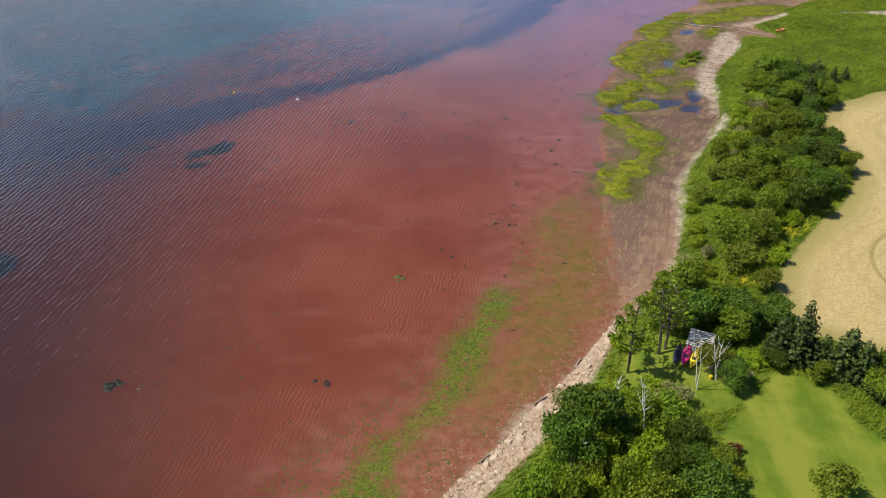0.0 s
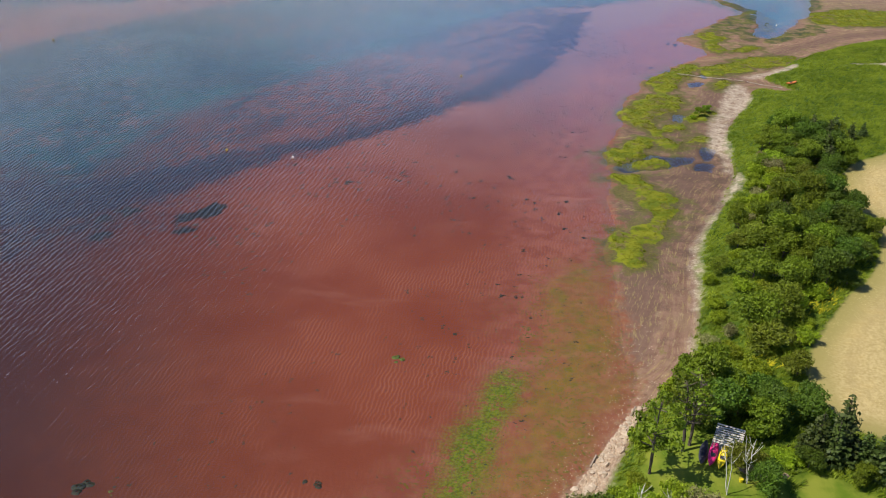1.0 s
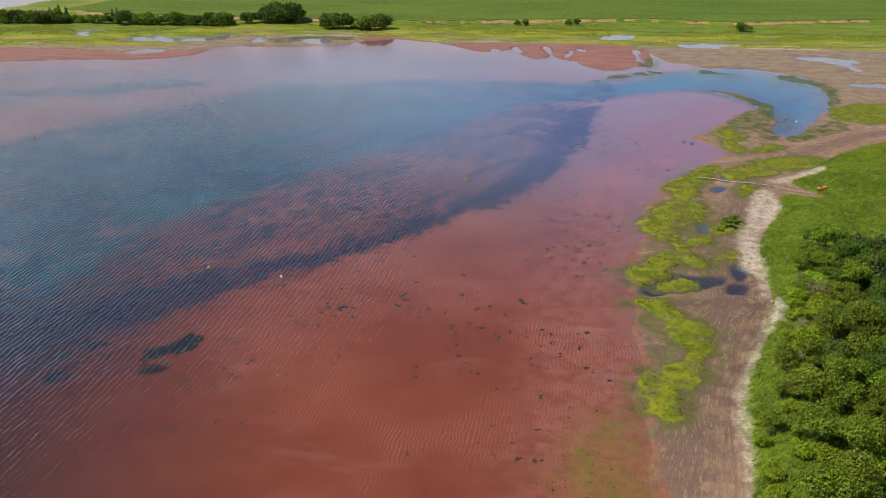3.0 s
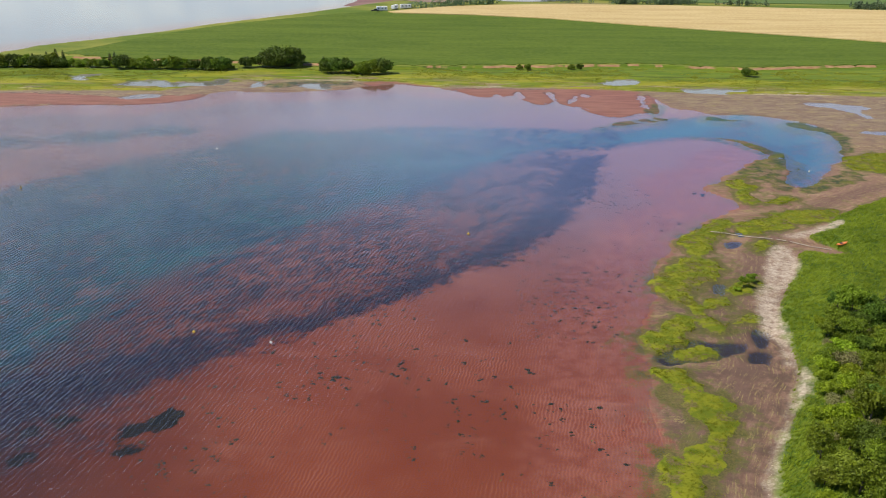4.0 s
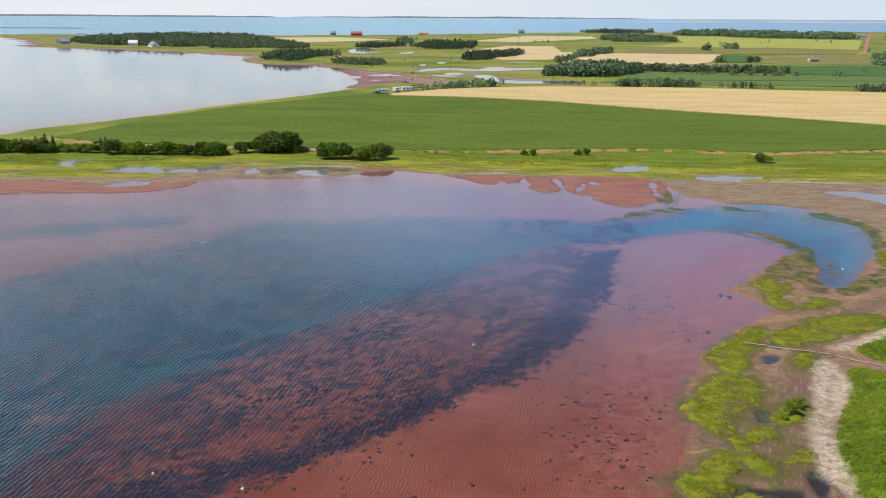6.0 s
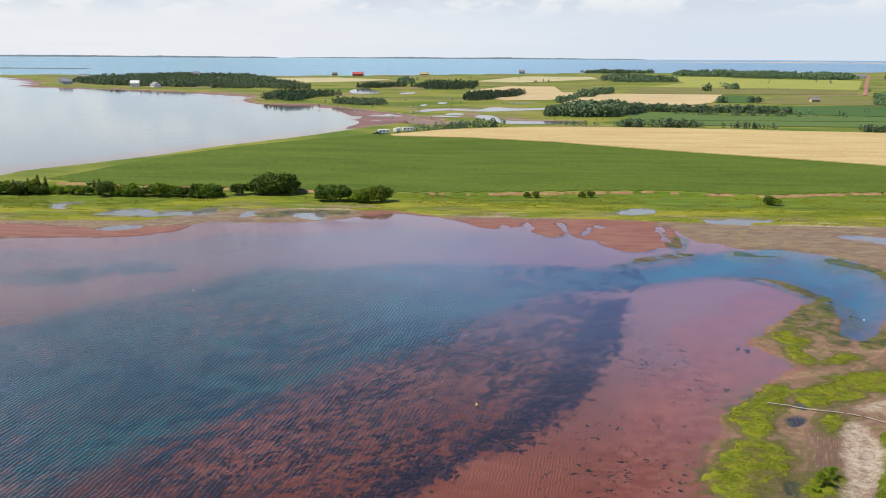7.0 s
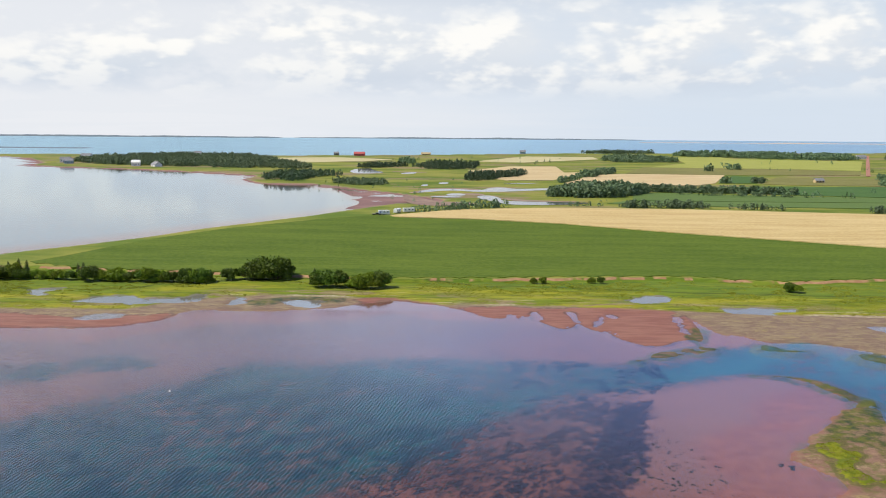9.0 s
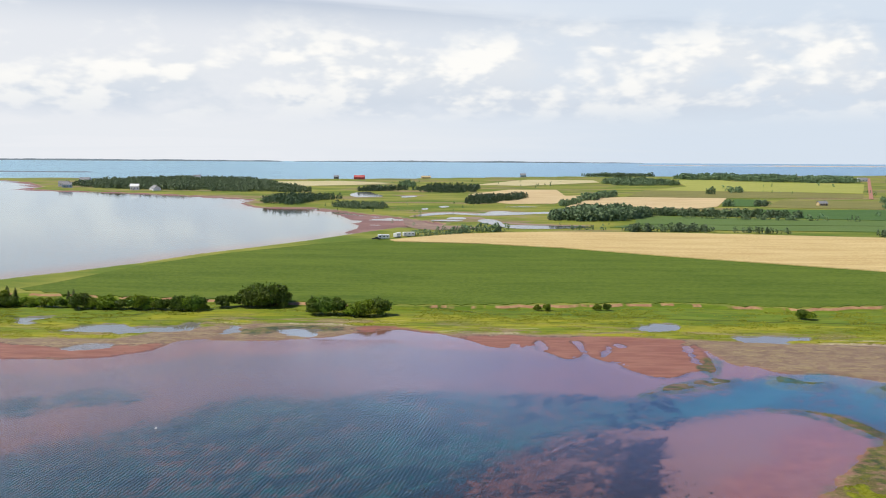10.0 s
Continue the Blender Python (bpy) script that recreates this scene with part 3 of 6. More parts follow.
    wrack = maths(nt, "MULTIPLY", ramp(nt, noise_tex(nt, shore, 2.2, 8, 0.75, 0.2), 0.55, 0.60), ramp(nt, noise_tex(nt, co, 1.4, 7, 0.75), 0.42, 0.56))
    mudmix = mix(nt, maths(nt, "MULTIPLY", wrack, 0.55), mudmix, (0.40, 0.31, 0.17))
    along_y = node(nt, "ShaderNodeSeparateXYZ", {0: co}).outputs[1]
    damp = maths(nt, "MULTIPLY", ramp(nt, along_y, 80.0, 104.0), ramp(nt, along_y, 185.0, 140.0))
    mudmix = mix(nt, maths(nt, "MULTIPLY", damp, maths(nt, "ADD", 0.30, maths(nt, "MULTIPLY", ramp(nt, noise_tex(nt, co, 0.35, 8, 0.7), 0.40, 0.60), 0.5))), mudmix, (0.085, 0.054, 0.042))
    back = zone_at("veg")
    belt = maths(nt, "MULTIPLY", ramp(nt, maths(nt, "ADD", back, maths(nt, "MULTIPLY", maths(nt, "SUBTRACT", n_mid, 0.5), 3.0)), -3.6, -5.0), ramp(nt, back, -9.6, -7.4))
    mudmix = mix(nt, maths(nt, "MULTIPLY", belt, 0.60), mudmix, mix(nt, n_fine, (0.090, 0.050, 0.040), (0.160, 0.098, 0.075)))
    mudmix = mix(nt, maths(nt, "MULTIPLY", ramp(nt, noise_tex(nt, shore, 3.2, 8, 0.78, 0.3), 0.54, 0.60), 0.5), mudmix, (0.34, 0.27, 0.10))
    bay = zone_at("bay")
    sea = zone_at("sea")
    dry = maths(nt, "MULTIPLY", maths(nt, "MAXIMUM", bay, sea), -1.0)
    dry = maths(nt, "ADD", dry, maths(nt, "MULTIPLY", maths(nt, "SUBTRACT", n_mid, 0.5), 3.5))
    edge_silt = maths(nt, "MULTIPLY", ramp(nt, bay, 9.0, 1.0), ramp(nt, noise_tex(nt, mapped(nt, co, (1, 0.5, 1), 0), 0.35, 9, 0.72, 0.5), 0.40, 0.60))
    edge_silt = maths(nt, "MULTIPLY", edge_silt, ramp(nt, node(nt, "ShaderNodeSeparateXYZ", {0: co}).outputs[1], 86.0, 100.0))
    col = mix(nt, maths(nt, "MULTIPLY", edge_silt, 0.45), col, (0.23, 0.115, 0.095))
    col = mix(nt, ramp(nt, maths(nt, "ADD", dry, maths(nt, "MULTIPLY", maths(nt, "SUBTRACT", noise_tex(nt, co, 0.8, 8, 0.72), 0.5), 6.0)), -0.9, 1.8), col, mudmix)
    col = layer(col, "red", 0.4, 1.6, (0.060, 0.036, 0.034), (0.095, 0.055, 0.048), n_fine, maths(nt, "MULTIPLY", ramp(nt, n_mid, 0.42, 0.58), 0.85), -0.3)
    col = layer(col, "red", 0.4, 1.2, (0.205, 0.080, 0.055), (0.275, 0.125, 0.085), noise_tex(nt, mapped(nt, co, (0.25, 1.3, 1)), 0.35, 6, 0.65), 1.0, 0.6)
    col = layer(col, "olive", 0.7, 1.8, (0.022, 0.044, 0.020), (0.105, 0.110, 0.014), noise_tex(nt, co, 0.22, 8, 0.72), maths(nt, "ADD", 0.30, maths(nt, "MULTIPLY", ramp(nt, noise_tex(nt, co, 0.35, 8, 0.7), 0.40, 0.56), 0.66)), -0.3)
    col = layer(col, "meadow", 1.2, 2.0, (0.135, 0.178, 0.008), (0.275, 0.262, 0.016), noise_tex(nt, mapped(nt, co, (0.25, 1, 1)), 0.10, 6, 0.65))
    gaps = maths(nt, "MULTIPLY", ramp(nt, noise_tex(nt, mapped(nt, co, (0.35, 1, 1)), 0.16, 7, 0.68), 0.50, 0.57), ramp(nt, zone_at("meadow"), 22.0, 2.0))
    col = layer(col, "meadow", 1.0, 1.0, (0.26, 0.19, 0.12), (0.20, 0.13, 0.09), n_mid, maths(nt, "MULTIPLY", gaps, 0.85))
    col = layer(col, "meadow", 6.0, 8.0, (0.070, 0.135, 0.010), (0.13, 0.185, 0.016), noise_tex(nt, mapped(nt, co, (0.3, 1, 1)), 0.2, 6, 0.65), 0.75, 26.0)
    run = noise_tex(nt, mapped(nt, co, (0.12, 1, 1)), 0.5, 8, 0.72)
    col = layer(col, "meadow", 1.0, 2.0, (0.050, 0.082, 0.008), (0.085, 0.120, 0.010), n_mid, maths(nt, "MULTIPLY", ramp(nt, run, 0.50, 0.60), 0.70))
    col = layer(col, "meadow", 1.0, 1.0, (0.34, 0.30, 0.13), (0.42, 0.37, 0.20), n_mid, maths(nt, "MULTIPLY", maths(nt, "MULTIPLY", ramp(nt, noise_tex(nt, mapped(nt, co, (0.15, 1, 1), 0, (5, 9, 0)), 0.42, 8, 0.72), 0.55, 0.62), ramp(nt, zone_at("meadow"), 16.0, 4.0)), 0.85))
    ditch = maths(nt, "ABSOLUTE", maths(nt, "SUBTRACT", maths(nt, "ADD", zone_at("meadow"), maths(nt, "MULTIPLY", maths(nt, "SUBTRACT", n_big, 0.5), 6.0)), 30.0))
    col = mix(nt, maths(nt, "MULTIPLY", ramp(nt, ditch, 1.3, 0.5), 0.65), col, (0.045, 0.060, 0.008))
    col = layer(col, "bank", 0.25, 0.2, (0.30, 0.155, 0.085), (0.37, 0.225, 0.12), n_mid, ramp(nt, noise_tex(nt, mapped(nt, co, (0.13, 0.012, 0)), 1.0, 3, 0.5), 0.44, 0.52), 0.1)
    col = layer(col, "bank", 0.6, 1.2, (0.095, 0.145, 0.012), (0.24, 0.235, 0.040), noise_tex(nt, mapped(nt, co, (0.25, 0.5, 1)), 0.04, 8, 0.68), 1.0, 2.0)
    bogs = ramp(nt, noise_tex(nt, mapped(nt, co, (0.35, 0.8, 1), 0, (7, 3, 0)), 0.016, 8, 0.7), 0.53, 0.58)
    bogs = maths(nt, "MULTIPLY", bogs, ramp(nt, node(nt, "ShaderNodeSeparateXYZ", {0: co}).outputs[1], 600.0, 680.0))
    col = layer(col, "bank", 0.6, 1.2, (0.23, 0.150, 0.100), (0.28, 0.20, 0.12), n_mid, maths(nt, "MULTIPLY", bogs, 0.75), 2.0)
    # sky reflection put into the northern pools' colour; southern pools keep a dark bed
    pool_with_sheen = mix(nt, north, (0.024, 0.021, 0.026), (0.20, 0.175, 0.175))
    col = layer(col, "pond", 0.5, 0.4, pool_with_sheen, pool_with_sheen, n_mid, 0.9)
    col = layer(col, "marsh", 1.2, 6.0, (0.075, 0.105, 0.018), (0.13, 0.120, 0.030), n_fine, maths(nt, "MULTIPLY", ramp(nt, noise_tex(nt, co, 0.5, 9, 0.74), 0.44, 0.56), 0.6), -2.6)
    col = layer(col, "marsh", 0.4, 2.2, (0.060, 0.066, 0.014), (0.115, 0.100, 0.025), n_fine, 0.7, -1.1)
    col = layer(col, "marsh", 0.18, 1.1, (0.100, 0.128, 0.006), (0.190, 0.198, 0.010), noise_tex(nt, co, 0.5, 7, 0.68))
    bald = ramp(nt, noise_tex(nt, co, 0.34, 8, 0.72), 0.52, 0.59)
    col = layer(col, "marsh", 0.3, 1.0, (0.085, 0.075, 0.018), (0.16, 0.105, 0.060), n_fine, maths(nt, "MULTIPLY", bald, 0.8))
    col = layer(col, "veg", 0.6, 0.9, (0.050, 0.092, 0.006), (0.120, 0.165, 0.012), n_mid)
    col = layer(col, "sand", 0.9, 1.0, (0.31, 0.235, 0.175), (0.50, 0.415, 0.325), noise_tex(nt, co, 1.6, 8, 0.75), maths(nt, "ADD", 0.30, maths(nt, "MULTIPLY", ramp(nt, noise_tex(nt, co, 0.7, 8, 0.7), 0.38, 0.54), 0.65)))
    stripe = noise_tex(nt, mapped(nt, co, (0.35, 0.06, 1), 24), 1.0, 5)
    col = layer(col, "lawn", 0.5, 0.5, (0.100, 0.160, 0.010), (0.215, 0.240, 0.030), maths(nt, "ADD", maths(nt, "MULTIPLY", stripe, 0.6), maths(nt, "MULTIPLY", n_mid, 0.4)))
    straw = mix(nt, ramp(nt, n_fine, 0.3, 0.7), (0.38, 0.285, 0.115), (0.54, 0.420, 0.200))
    for cx, cy, reach in ((73.5, 117.5, 9.0), (58, 77, 15.0)):
        ringer = node(nt, "ShaderNodeTexWave", {"Vector": mapped(nt, co, (1, 1, 1), 0, (-cx, -cy, 0)), "Scale": 0.13, "Distortion": 1.2, "Detail": 3.0, "Detail Scale": 0.4})
        ringer.wave_type, ringer.rings_direction = "RINGS", "Z"
        span = node(nt, "ShaderNodeVectorMath", {0: co, 1: (cx, cy, 1.5)})
        span.operation = "DISTANCE"
        f = maths(nt, "MULTIPLY", ramp(nt, ringer.outputs[1], 0.82, 0.98), ramp(nt, span.outputs[1], reach, reach * 0.6))
        straw = mix(nt, maths(nt, "MULTIPLY", f, 0.85), straw, (0.20, 0.165, 0.045))
    swath = node(nt, "ShaderNodeCombineXYZ", {0: zone_at("hay"), 1: maths(nt, "MULTIPLY", node(nt, "ShaderNodeSeparateXYZ", {0: co}).outputs[1], 0.06)}).outputs[0]
    straw = mix(nt, maths(nt, "MULTIPLY", ramp(nt, noise_tex(nt, swath, 0.9, 4, 0.6), 0.45, 0.65), 0.5), straw, (0.35, 0.265, 0.110))
    straw = mix(nt, maths(nt, "MULTIPLY", ramp(nt, n_grit, 0.5, 0.7), 0.3), straw, (0.58, 0.47, 0.25))
    straw = mix(nt, maths(nt, "MULTIPLY", ramp(nt, n_mid, 0.5, 0.68), 0.4), straw, (0.56, 0.41, 0.17))
    straw = mix(nt, maths(nt, "MULTIPLY", ramp(nt, noise_tex(nt, co, 0.9, 8, 0.75), 0.53, 0.60), 0.35), straw, (0.30, 0.225, 0.080))
    hay = zone_at("hay")
    hayj = maths(nt, "ADD", hay, maths(nt, "MULTIPLY", maths(nt, "SUBTRACT", n_mid, 0.5), 0.8))
    col = mix(nt, ramp(nt, hayj, -0.4, 0.4), col, mix(nt, ramp(nt, hayj, 0.2, 4.0), (0.30, 0.255, 0.085), straw))
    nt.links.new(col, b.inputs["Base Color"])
    wet = maths(nt, "MULTIPLY", north, maths(nt, "MULTIPLY", ramp(nt, zone_at("meadow"), 1.0, -1.0), ramp(nt, zone_at("marsh"), 0.3, -0.5)))
    nt.links.new(maths(nt, "SUBTRACT", 0.9, maths(nt, "MULTIPLY", wet, 0.25)), b.inputs["Roughness"])
    nt.links.new(maths(nt, "ADD", 0.2, maths(nt, "MULTIPLY", wet, 0.12)), b.inputs["Specular IOR Level"])
    bumped(nt, b, maths(nt, "ADD", n_fine, n_mid), 0.35, 0.12)
    return m


def water_material(name, rough, high, wide, tint=(0.96, 0.98, 1.0)):
    m, nt, b = material(name, 0.05)
    co = node(nt, "ShaderNodeTexCoord").outputs["Object"]
    swell = noise_tex(nt, mapped(nt, mapped(nt, co, (1, 1, 1), -82), (0.40 / wide, 1.5 / wide, 1)), 1.0, 4, 0.6, 0.5)
    fine = noise_tex(nt, mapped(nt, mapped(nt, co, (1, 1, 1), -100), (1.2 / wide, 5.0 / wide, 1)), 1.0, 3, 0.6, 0.3)
    crests = node(nt, "ShaderNodeTexWave", {"Vector": mapped(nt, co, (1, 1, 1), 8), "Scale": 0.45 / wide, "Distortion": 5.0, "Detail": 3.0, "Detail Scale": 0.9}).outputs[1]
    swell = maths(nt, "ADD", maths(nt, "MULTIPLY", swell, 0.5), maths(nt, "MULTIPLY", crests, 0.25))
    calm = ramp(nt, noise_tex(nt, mapped(nt, co, (0.4, 1, 1), 10), 0.012, 3), 0.38, 0.62)
    breeze = ramp(nt, node(nt, "ShaderNodeSeparateXYZ", {0: co}).outputs[0], 25.0, -45.0)
    calm = maths(nt, "ADD", maths(nt, "MULTIPLY", calm, 0.45), maths(nt, "MULTIPLY", breeze, 0.55))
    hgt = maths(nt, "MULTIPLY", maths(nt, "ADD", swell, maths(nt, "MULTIPLY", fine, 0.2)), maths(nt, "ADD", 0.25, maths(nt, "MULTIPLY", calm, 0.75)))
    bump = node(nt, "ShaderNodeBump", {"Height": hgt, "Strength": 0.6, "Distance": high})
    gloss = node(nt, "ShaderNodeBsdfGlossy", {"Roughness": rough, "Normal": bump.outputs[0], "Color": (*tint, 1)})
    clear = node(nt, "ShaderNodeBsdfTransparent", {"Color": (0.93, 0.96, 0.98, 1)})
    edge = node(nt, "ShaderNodeFresnel", {"IOR": 1.33, "Normal": bump.outputs[0]})
    mixer = node(nt, "ShaderNodeMixShader", {0: edge.outputs[0], 1: clear.outputs[0], 2: gloss.outputs[0]})
    nt.links.new(mixer.outputs[0], nt.nodes["Material Output"].inputs[0])
    return m


GROUND, WATER, SEA_WATER = ground_material(), water_material("water", 0.05, 0.215, 1.0), water_material("sea_water", 0.35, 0.8, 4.0, (0.78, 1.0, 0.98))
CALM_WATER = water_material("calm_water", 0.06, 0.03, 3.0, (0.90, 0.98, 1.0))


# ---- mesh helpers ----
def mesh_of(name, verts, faces, mat, smooth=False):
    me = bpy.data.meshes.new(name)
    me.from_pydata([tuple(map(float, v)) for v in verts], [], faces)
    if mat:
        me.materials.append(mat)
    if smooth:
        me.polygons.foreach_set("use_smooth", [True] * len(me.polygons))
    me.update()
    return me


def quick_mesh(name, verts, loops, per, mat):
    """Many faces of the same corner count, from arrays."""
    me = bpy.data.meshes.new(name)
    n = len(loops) // per
    me.vertices.add(len(verts))
    me.vertices.foreach_set("co", np.asarray(verts, np.float32).ravel())
    me.loops.add(len(loops))
    me.loops.foreach_set("vertex_index", np.asarray(loops, np.int32))
    me.polygons.add(n)
    me.polygons.foreach_set("loop_start", np.arange(0, n * per, per, dtype=np.int32))
    me.polygons.foreach_set("loop_total", np.full(n, per, np.int32))
    me.update(calc_edges=True)
    me.materials.append(mat)
    return me


def part(name, data, parent, label="", at=None):
    ob = new(name, data)
    ob.parent = parent
    if at is not None:
        ob.matrix_basis = at
    return tagged(ob, label)


def bm_mesh(name, bm, mat, smooth=False):
    me = bpy.data.meshes.new(name)
    bmesh.ops.recalc_face_normals(bm, faces=bm.faces)
    bm.to_mesh(me)
    bm.free()
    me.materials.append(mat)
    if smooth:
        me.polygons.foreach_set("use_smooth", [True] * len(me.polygons))
    return me


def box(bm, x, y, z, sx, sy, sz, bevel=0.0, turn=None):
    """A box of the given size, its base's middle at x, y, z."""
    m = Matrix.Translation((x, y, z + sz / 2)) @ (turn or Matrix()) @ Matrix.Diagonal((sx, sy, sz, 1))
    r = bmesh.ops.create_cube(bm, size=1, matrix=m)
    if bevel:
        es = list({e for v in r["verts"] for e in v.link_edges})
        bmesh.ops.bevel(bm, geom=es, offset=bevel, segments=2, affect="EDGES", profile=0.6)


def tube(pts, radii, sides=6):
    """Verts and faces of a tapered tube along pts."""
    vs, fs = [], []
    for i, (p, r) in enumerate(zip(pts, radii)):
        a = pts[min(i + 1, len(pts) - 1)] - pts[max(i - 1, 0)]
        q = a.to_track_quat("Z", "Y")
        for k in range(sides):
            t = k / sides * math.tau
            vs.append(p + q @ Vector((math.cos(t) * r, math.sin(t) * r, 0)))
        if i:
            o = (i - 1) * sides
            fs += [(o + k, o + (k + 1) % sides, o + sides + (k + 1) % sides, o + sides + k) for k in range(sides)]
    fs.append(tuple(range(len(vs) - sides, len(vs))))
    return vs, fs


def joined(pieces):
    vs, fs = [], []
    for v, f in pieces:
        o = len(vs)
        vs += v
        fs += [tuple(i + o for i in g) for g in f]
    return vs, fs


# ---- ground and water ----
def spread(first, last, fine, grow):
    out, s = [first], fine
    while abs(out[-1] - first) < abs(last - first):
        s *= grow
        out.append(out[-1] + math.copysign(s, last - first))
    return out[1:]


def build_ground():
    gx = np.array(spread(-135, -6200, 1.2, 1.06)[::-1] + list(np.arange(-135, 12, 1.2)) + list(np.arange(12, 75, 0.65)) + list(np.arange(75, 150, 1.2)) + spread(150, 6200, 1.2, 1.06))
    gy = np.array(spread(28, -1500, 1.5, 1.15)[::-1] + list(np.arange(28, 235, 0.8)) + list(np.arange(235, 385, 1.2)) + spread(385, 4840, 1.2, 1.03))
    gy[-1] = 4860
    x, y = (a.ravel() for a in np.meshgrid(gx, gy))
    z = survey(x, y)
    w, h = len(gx), len(gy)
    i = (np.arange(h - 1)[:, None] * w + np.arange(w - 1)).ravel()
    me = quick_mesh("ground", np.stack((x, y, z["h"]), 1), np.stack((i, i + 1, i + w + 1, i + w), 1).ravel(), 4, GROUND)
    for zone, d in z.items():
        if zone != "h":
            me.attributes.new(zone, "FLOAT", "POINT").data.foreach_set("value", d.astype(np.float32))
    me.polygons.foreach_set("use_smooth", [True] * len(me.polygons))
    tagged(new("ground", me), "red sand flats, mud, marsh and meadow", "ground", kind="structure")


build_ground()
for name, mat, y0, y1, label in (("water", WATER, -1500, 316, "shallow clear rippled water over red sand"), ("water", CALM_WATER, 316, 1500, "calm pale water of the outer bay"), ("sea", SEA_WATER, 1500, 4860, "open blue sea with small waves")):
    bm = bmesh.new()
    bm.faces.new([bm.verts.new(p) for p in ((-6200, y0, 0), (6200, y0, 0), (6200, y1, 0), (-6200, y1, 0))])
    tagged(new(name, bm_mesh(name, bm, mat)), label, "water", kind="structure")

# ---- plants ----
LEAF = {
    "bright": leaf_mat("leaf_bright", (0.100, 0.160, 0.006), (0.46, 0.56, 0.028), 0.3),
    "mid": leaf_mat("leaf_mid", (0.044, 0.078, 0.005), (0.285, 0.375, 0.022), 0.28),
    "dark": leaf_mat("leaf_dark", (0.022, 0.048, 0.005), (0.165, 0.250, 0.022), 0.25),
    "needle": leaf_mat("leaf_needle", (0.022, 0.040, 0.009), (0.115, 0.155, 0.030), 0.12),
    "red": leaf_mat("leaf_red", (0.10, 0.035, 0.016), (0.21, 0.075, 0.035)),
    "grey": leaf_mat("leaf_grey", (0.20, 0.205, 0.065), (0.44, 0.42, 0.17)),
    "olive": leaf_mat("leaf_olive", (0.070, 0.092, 0.006), (0.27, 0.310, 0.024)),
    "grass": leaf_mat("grass_blade", (0.075, 0.128, 0.004), (0.310, 0.365, 0.020), 0.45),
    "sedge": leaf_mat("sedge_blade", (0.125, 0.150, 0.004), (0.270, 0.285, 0.012), 0.5),
    "tussock": leaf_mat("tussock_blade", (0.150, 0.185, 0.010), (0.36, 0.37, 0.030), 0.4),
    "straw": leaf_mat("straw_stalk", (0.40, 0.30, 0.12), (0.66, 0.52, 0.26), 0.3),
    "gold": leaf_mat("goldenrod", (0.55, 0.42, 0.010), (0.75, 0.62, 0.02)),
}
BARK = stuff_mat("bark", (0.055, 0.040, 0.030), (0.14, 0.11, 0.085), 0.4, 0.9, 0.6, stretch=(1, 1, 0.25))
PALE_BARK = stuff_mat("dead_bark", (0.58, 0.53, 0.45), (0.78, 0.74, 0.67), 0.4, 0.85, 0.4, stretch=(1, 1, 0.3))


def leaf_quads(rng, centre, out, size):
    """Four corners for each leaf or spray, faced roughly outwards."""
    n = len(centre)
    nrm = out * 0.8 + rng.normal(0, 0.7, (n, 3))
    nrm /= np.linalg.norm(nrm, axis=1)[:, None] + 1e-9
    u = np.cross(nrm, rng.normal(0, 1, (n, 3)))
    u /= np.linalg.norm(u, axis=1)[:, None] + 1e-9
    v = np.cross(nrm, u)
    s = (size * rng.uniform(0.6, 1.35, n))[:, None]
    u, v = u * s * 0.5, v * s * 0.36
    bend = nrm * s * rng.uniform(-0.12, 0.12, (n, 1))
    return np.stack((centre - u, centre - v + bend, centre + u, centre + v + bend), 1).reshape(-1, 3)


def leaf_mesh(name, rng, lobes, count, size, mat):
    """A crown of many leaf sprays over uneven lobes (x, y, z, rx, ry, rz)."""
    lobes = np.array(lobes, float)
    area = (lobes[:, 3] * lobes[:, 4] + lobes[:, 3] * lobes[:, 5] + lobes[:, 4] * lobes[:, 5])
    pick = rng.choice(len(lobes), count, p=area / area.sum())
    way = rng.normal(0, 1, (count, 3))
    way[:, 2] = np.where(way[:, 2] < -0.4 * np.abs(way[:, 0]), -way[:, 2] * 0.6, way[:, 2])
    way /= np.linalg.norm(way, axis=1)[:, None]
    lump = 1 + 0.24 * np.sin(way[:, 0] * 7 + pick) * np.sin(way[:, 1] * 8 + pick * 2.1) + 0.1 * np.sin(way[:, 2] * 11 + way[:, 0] * 5)
    depth = np.where(rng.random(count) < 0.25, rng.uniform(0.5, 0.8, count), rng.uniform(0.86, 1.06, count))
    L = lobes[pick]
    c = L[:, :3] + way * L[:, 3:] * (lump * depth)[:, None]
    c[:, 2] = np.maximum(c[:, 2], 0.06)
    sizes = size * np.where(depth < 0.82, 1.9, 1.0)
    v = leaf_quads(rng, c, way, sizes)
    return quick_mesh(name, v, np.arange(len(v)), 4, mat)


def thing(name, label, category, at=None, group=""):
    ob = new(name)
    ob.empty_display_size = 0.3
    if at is not None:
        ob.matrix_basis = at
    return tagged(ob, label, category, group)


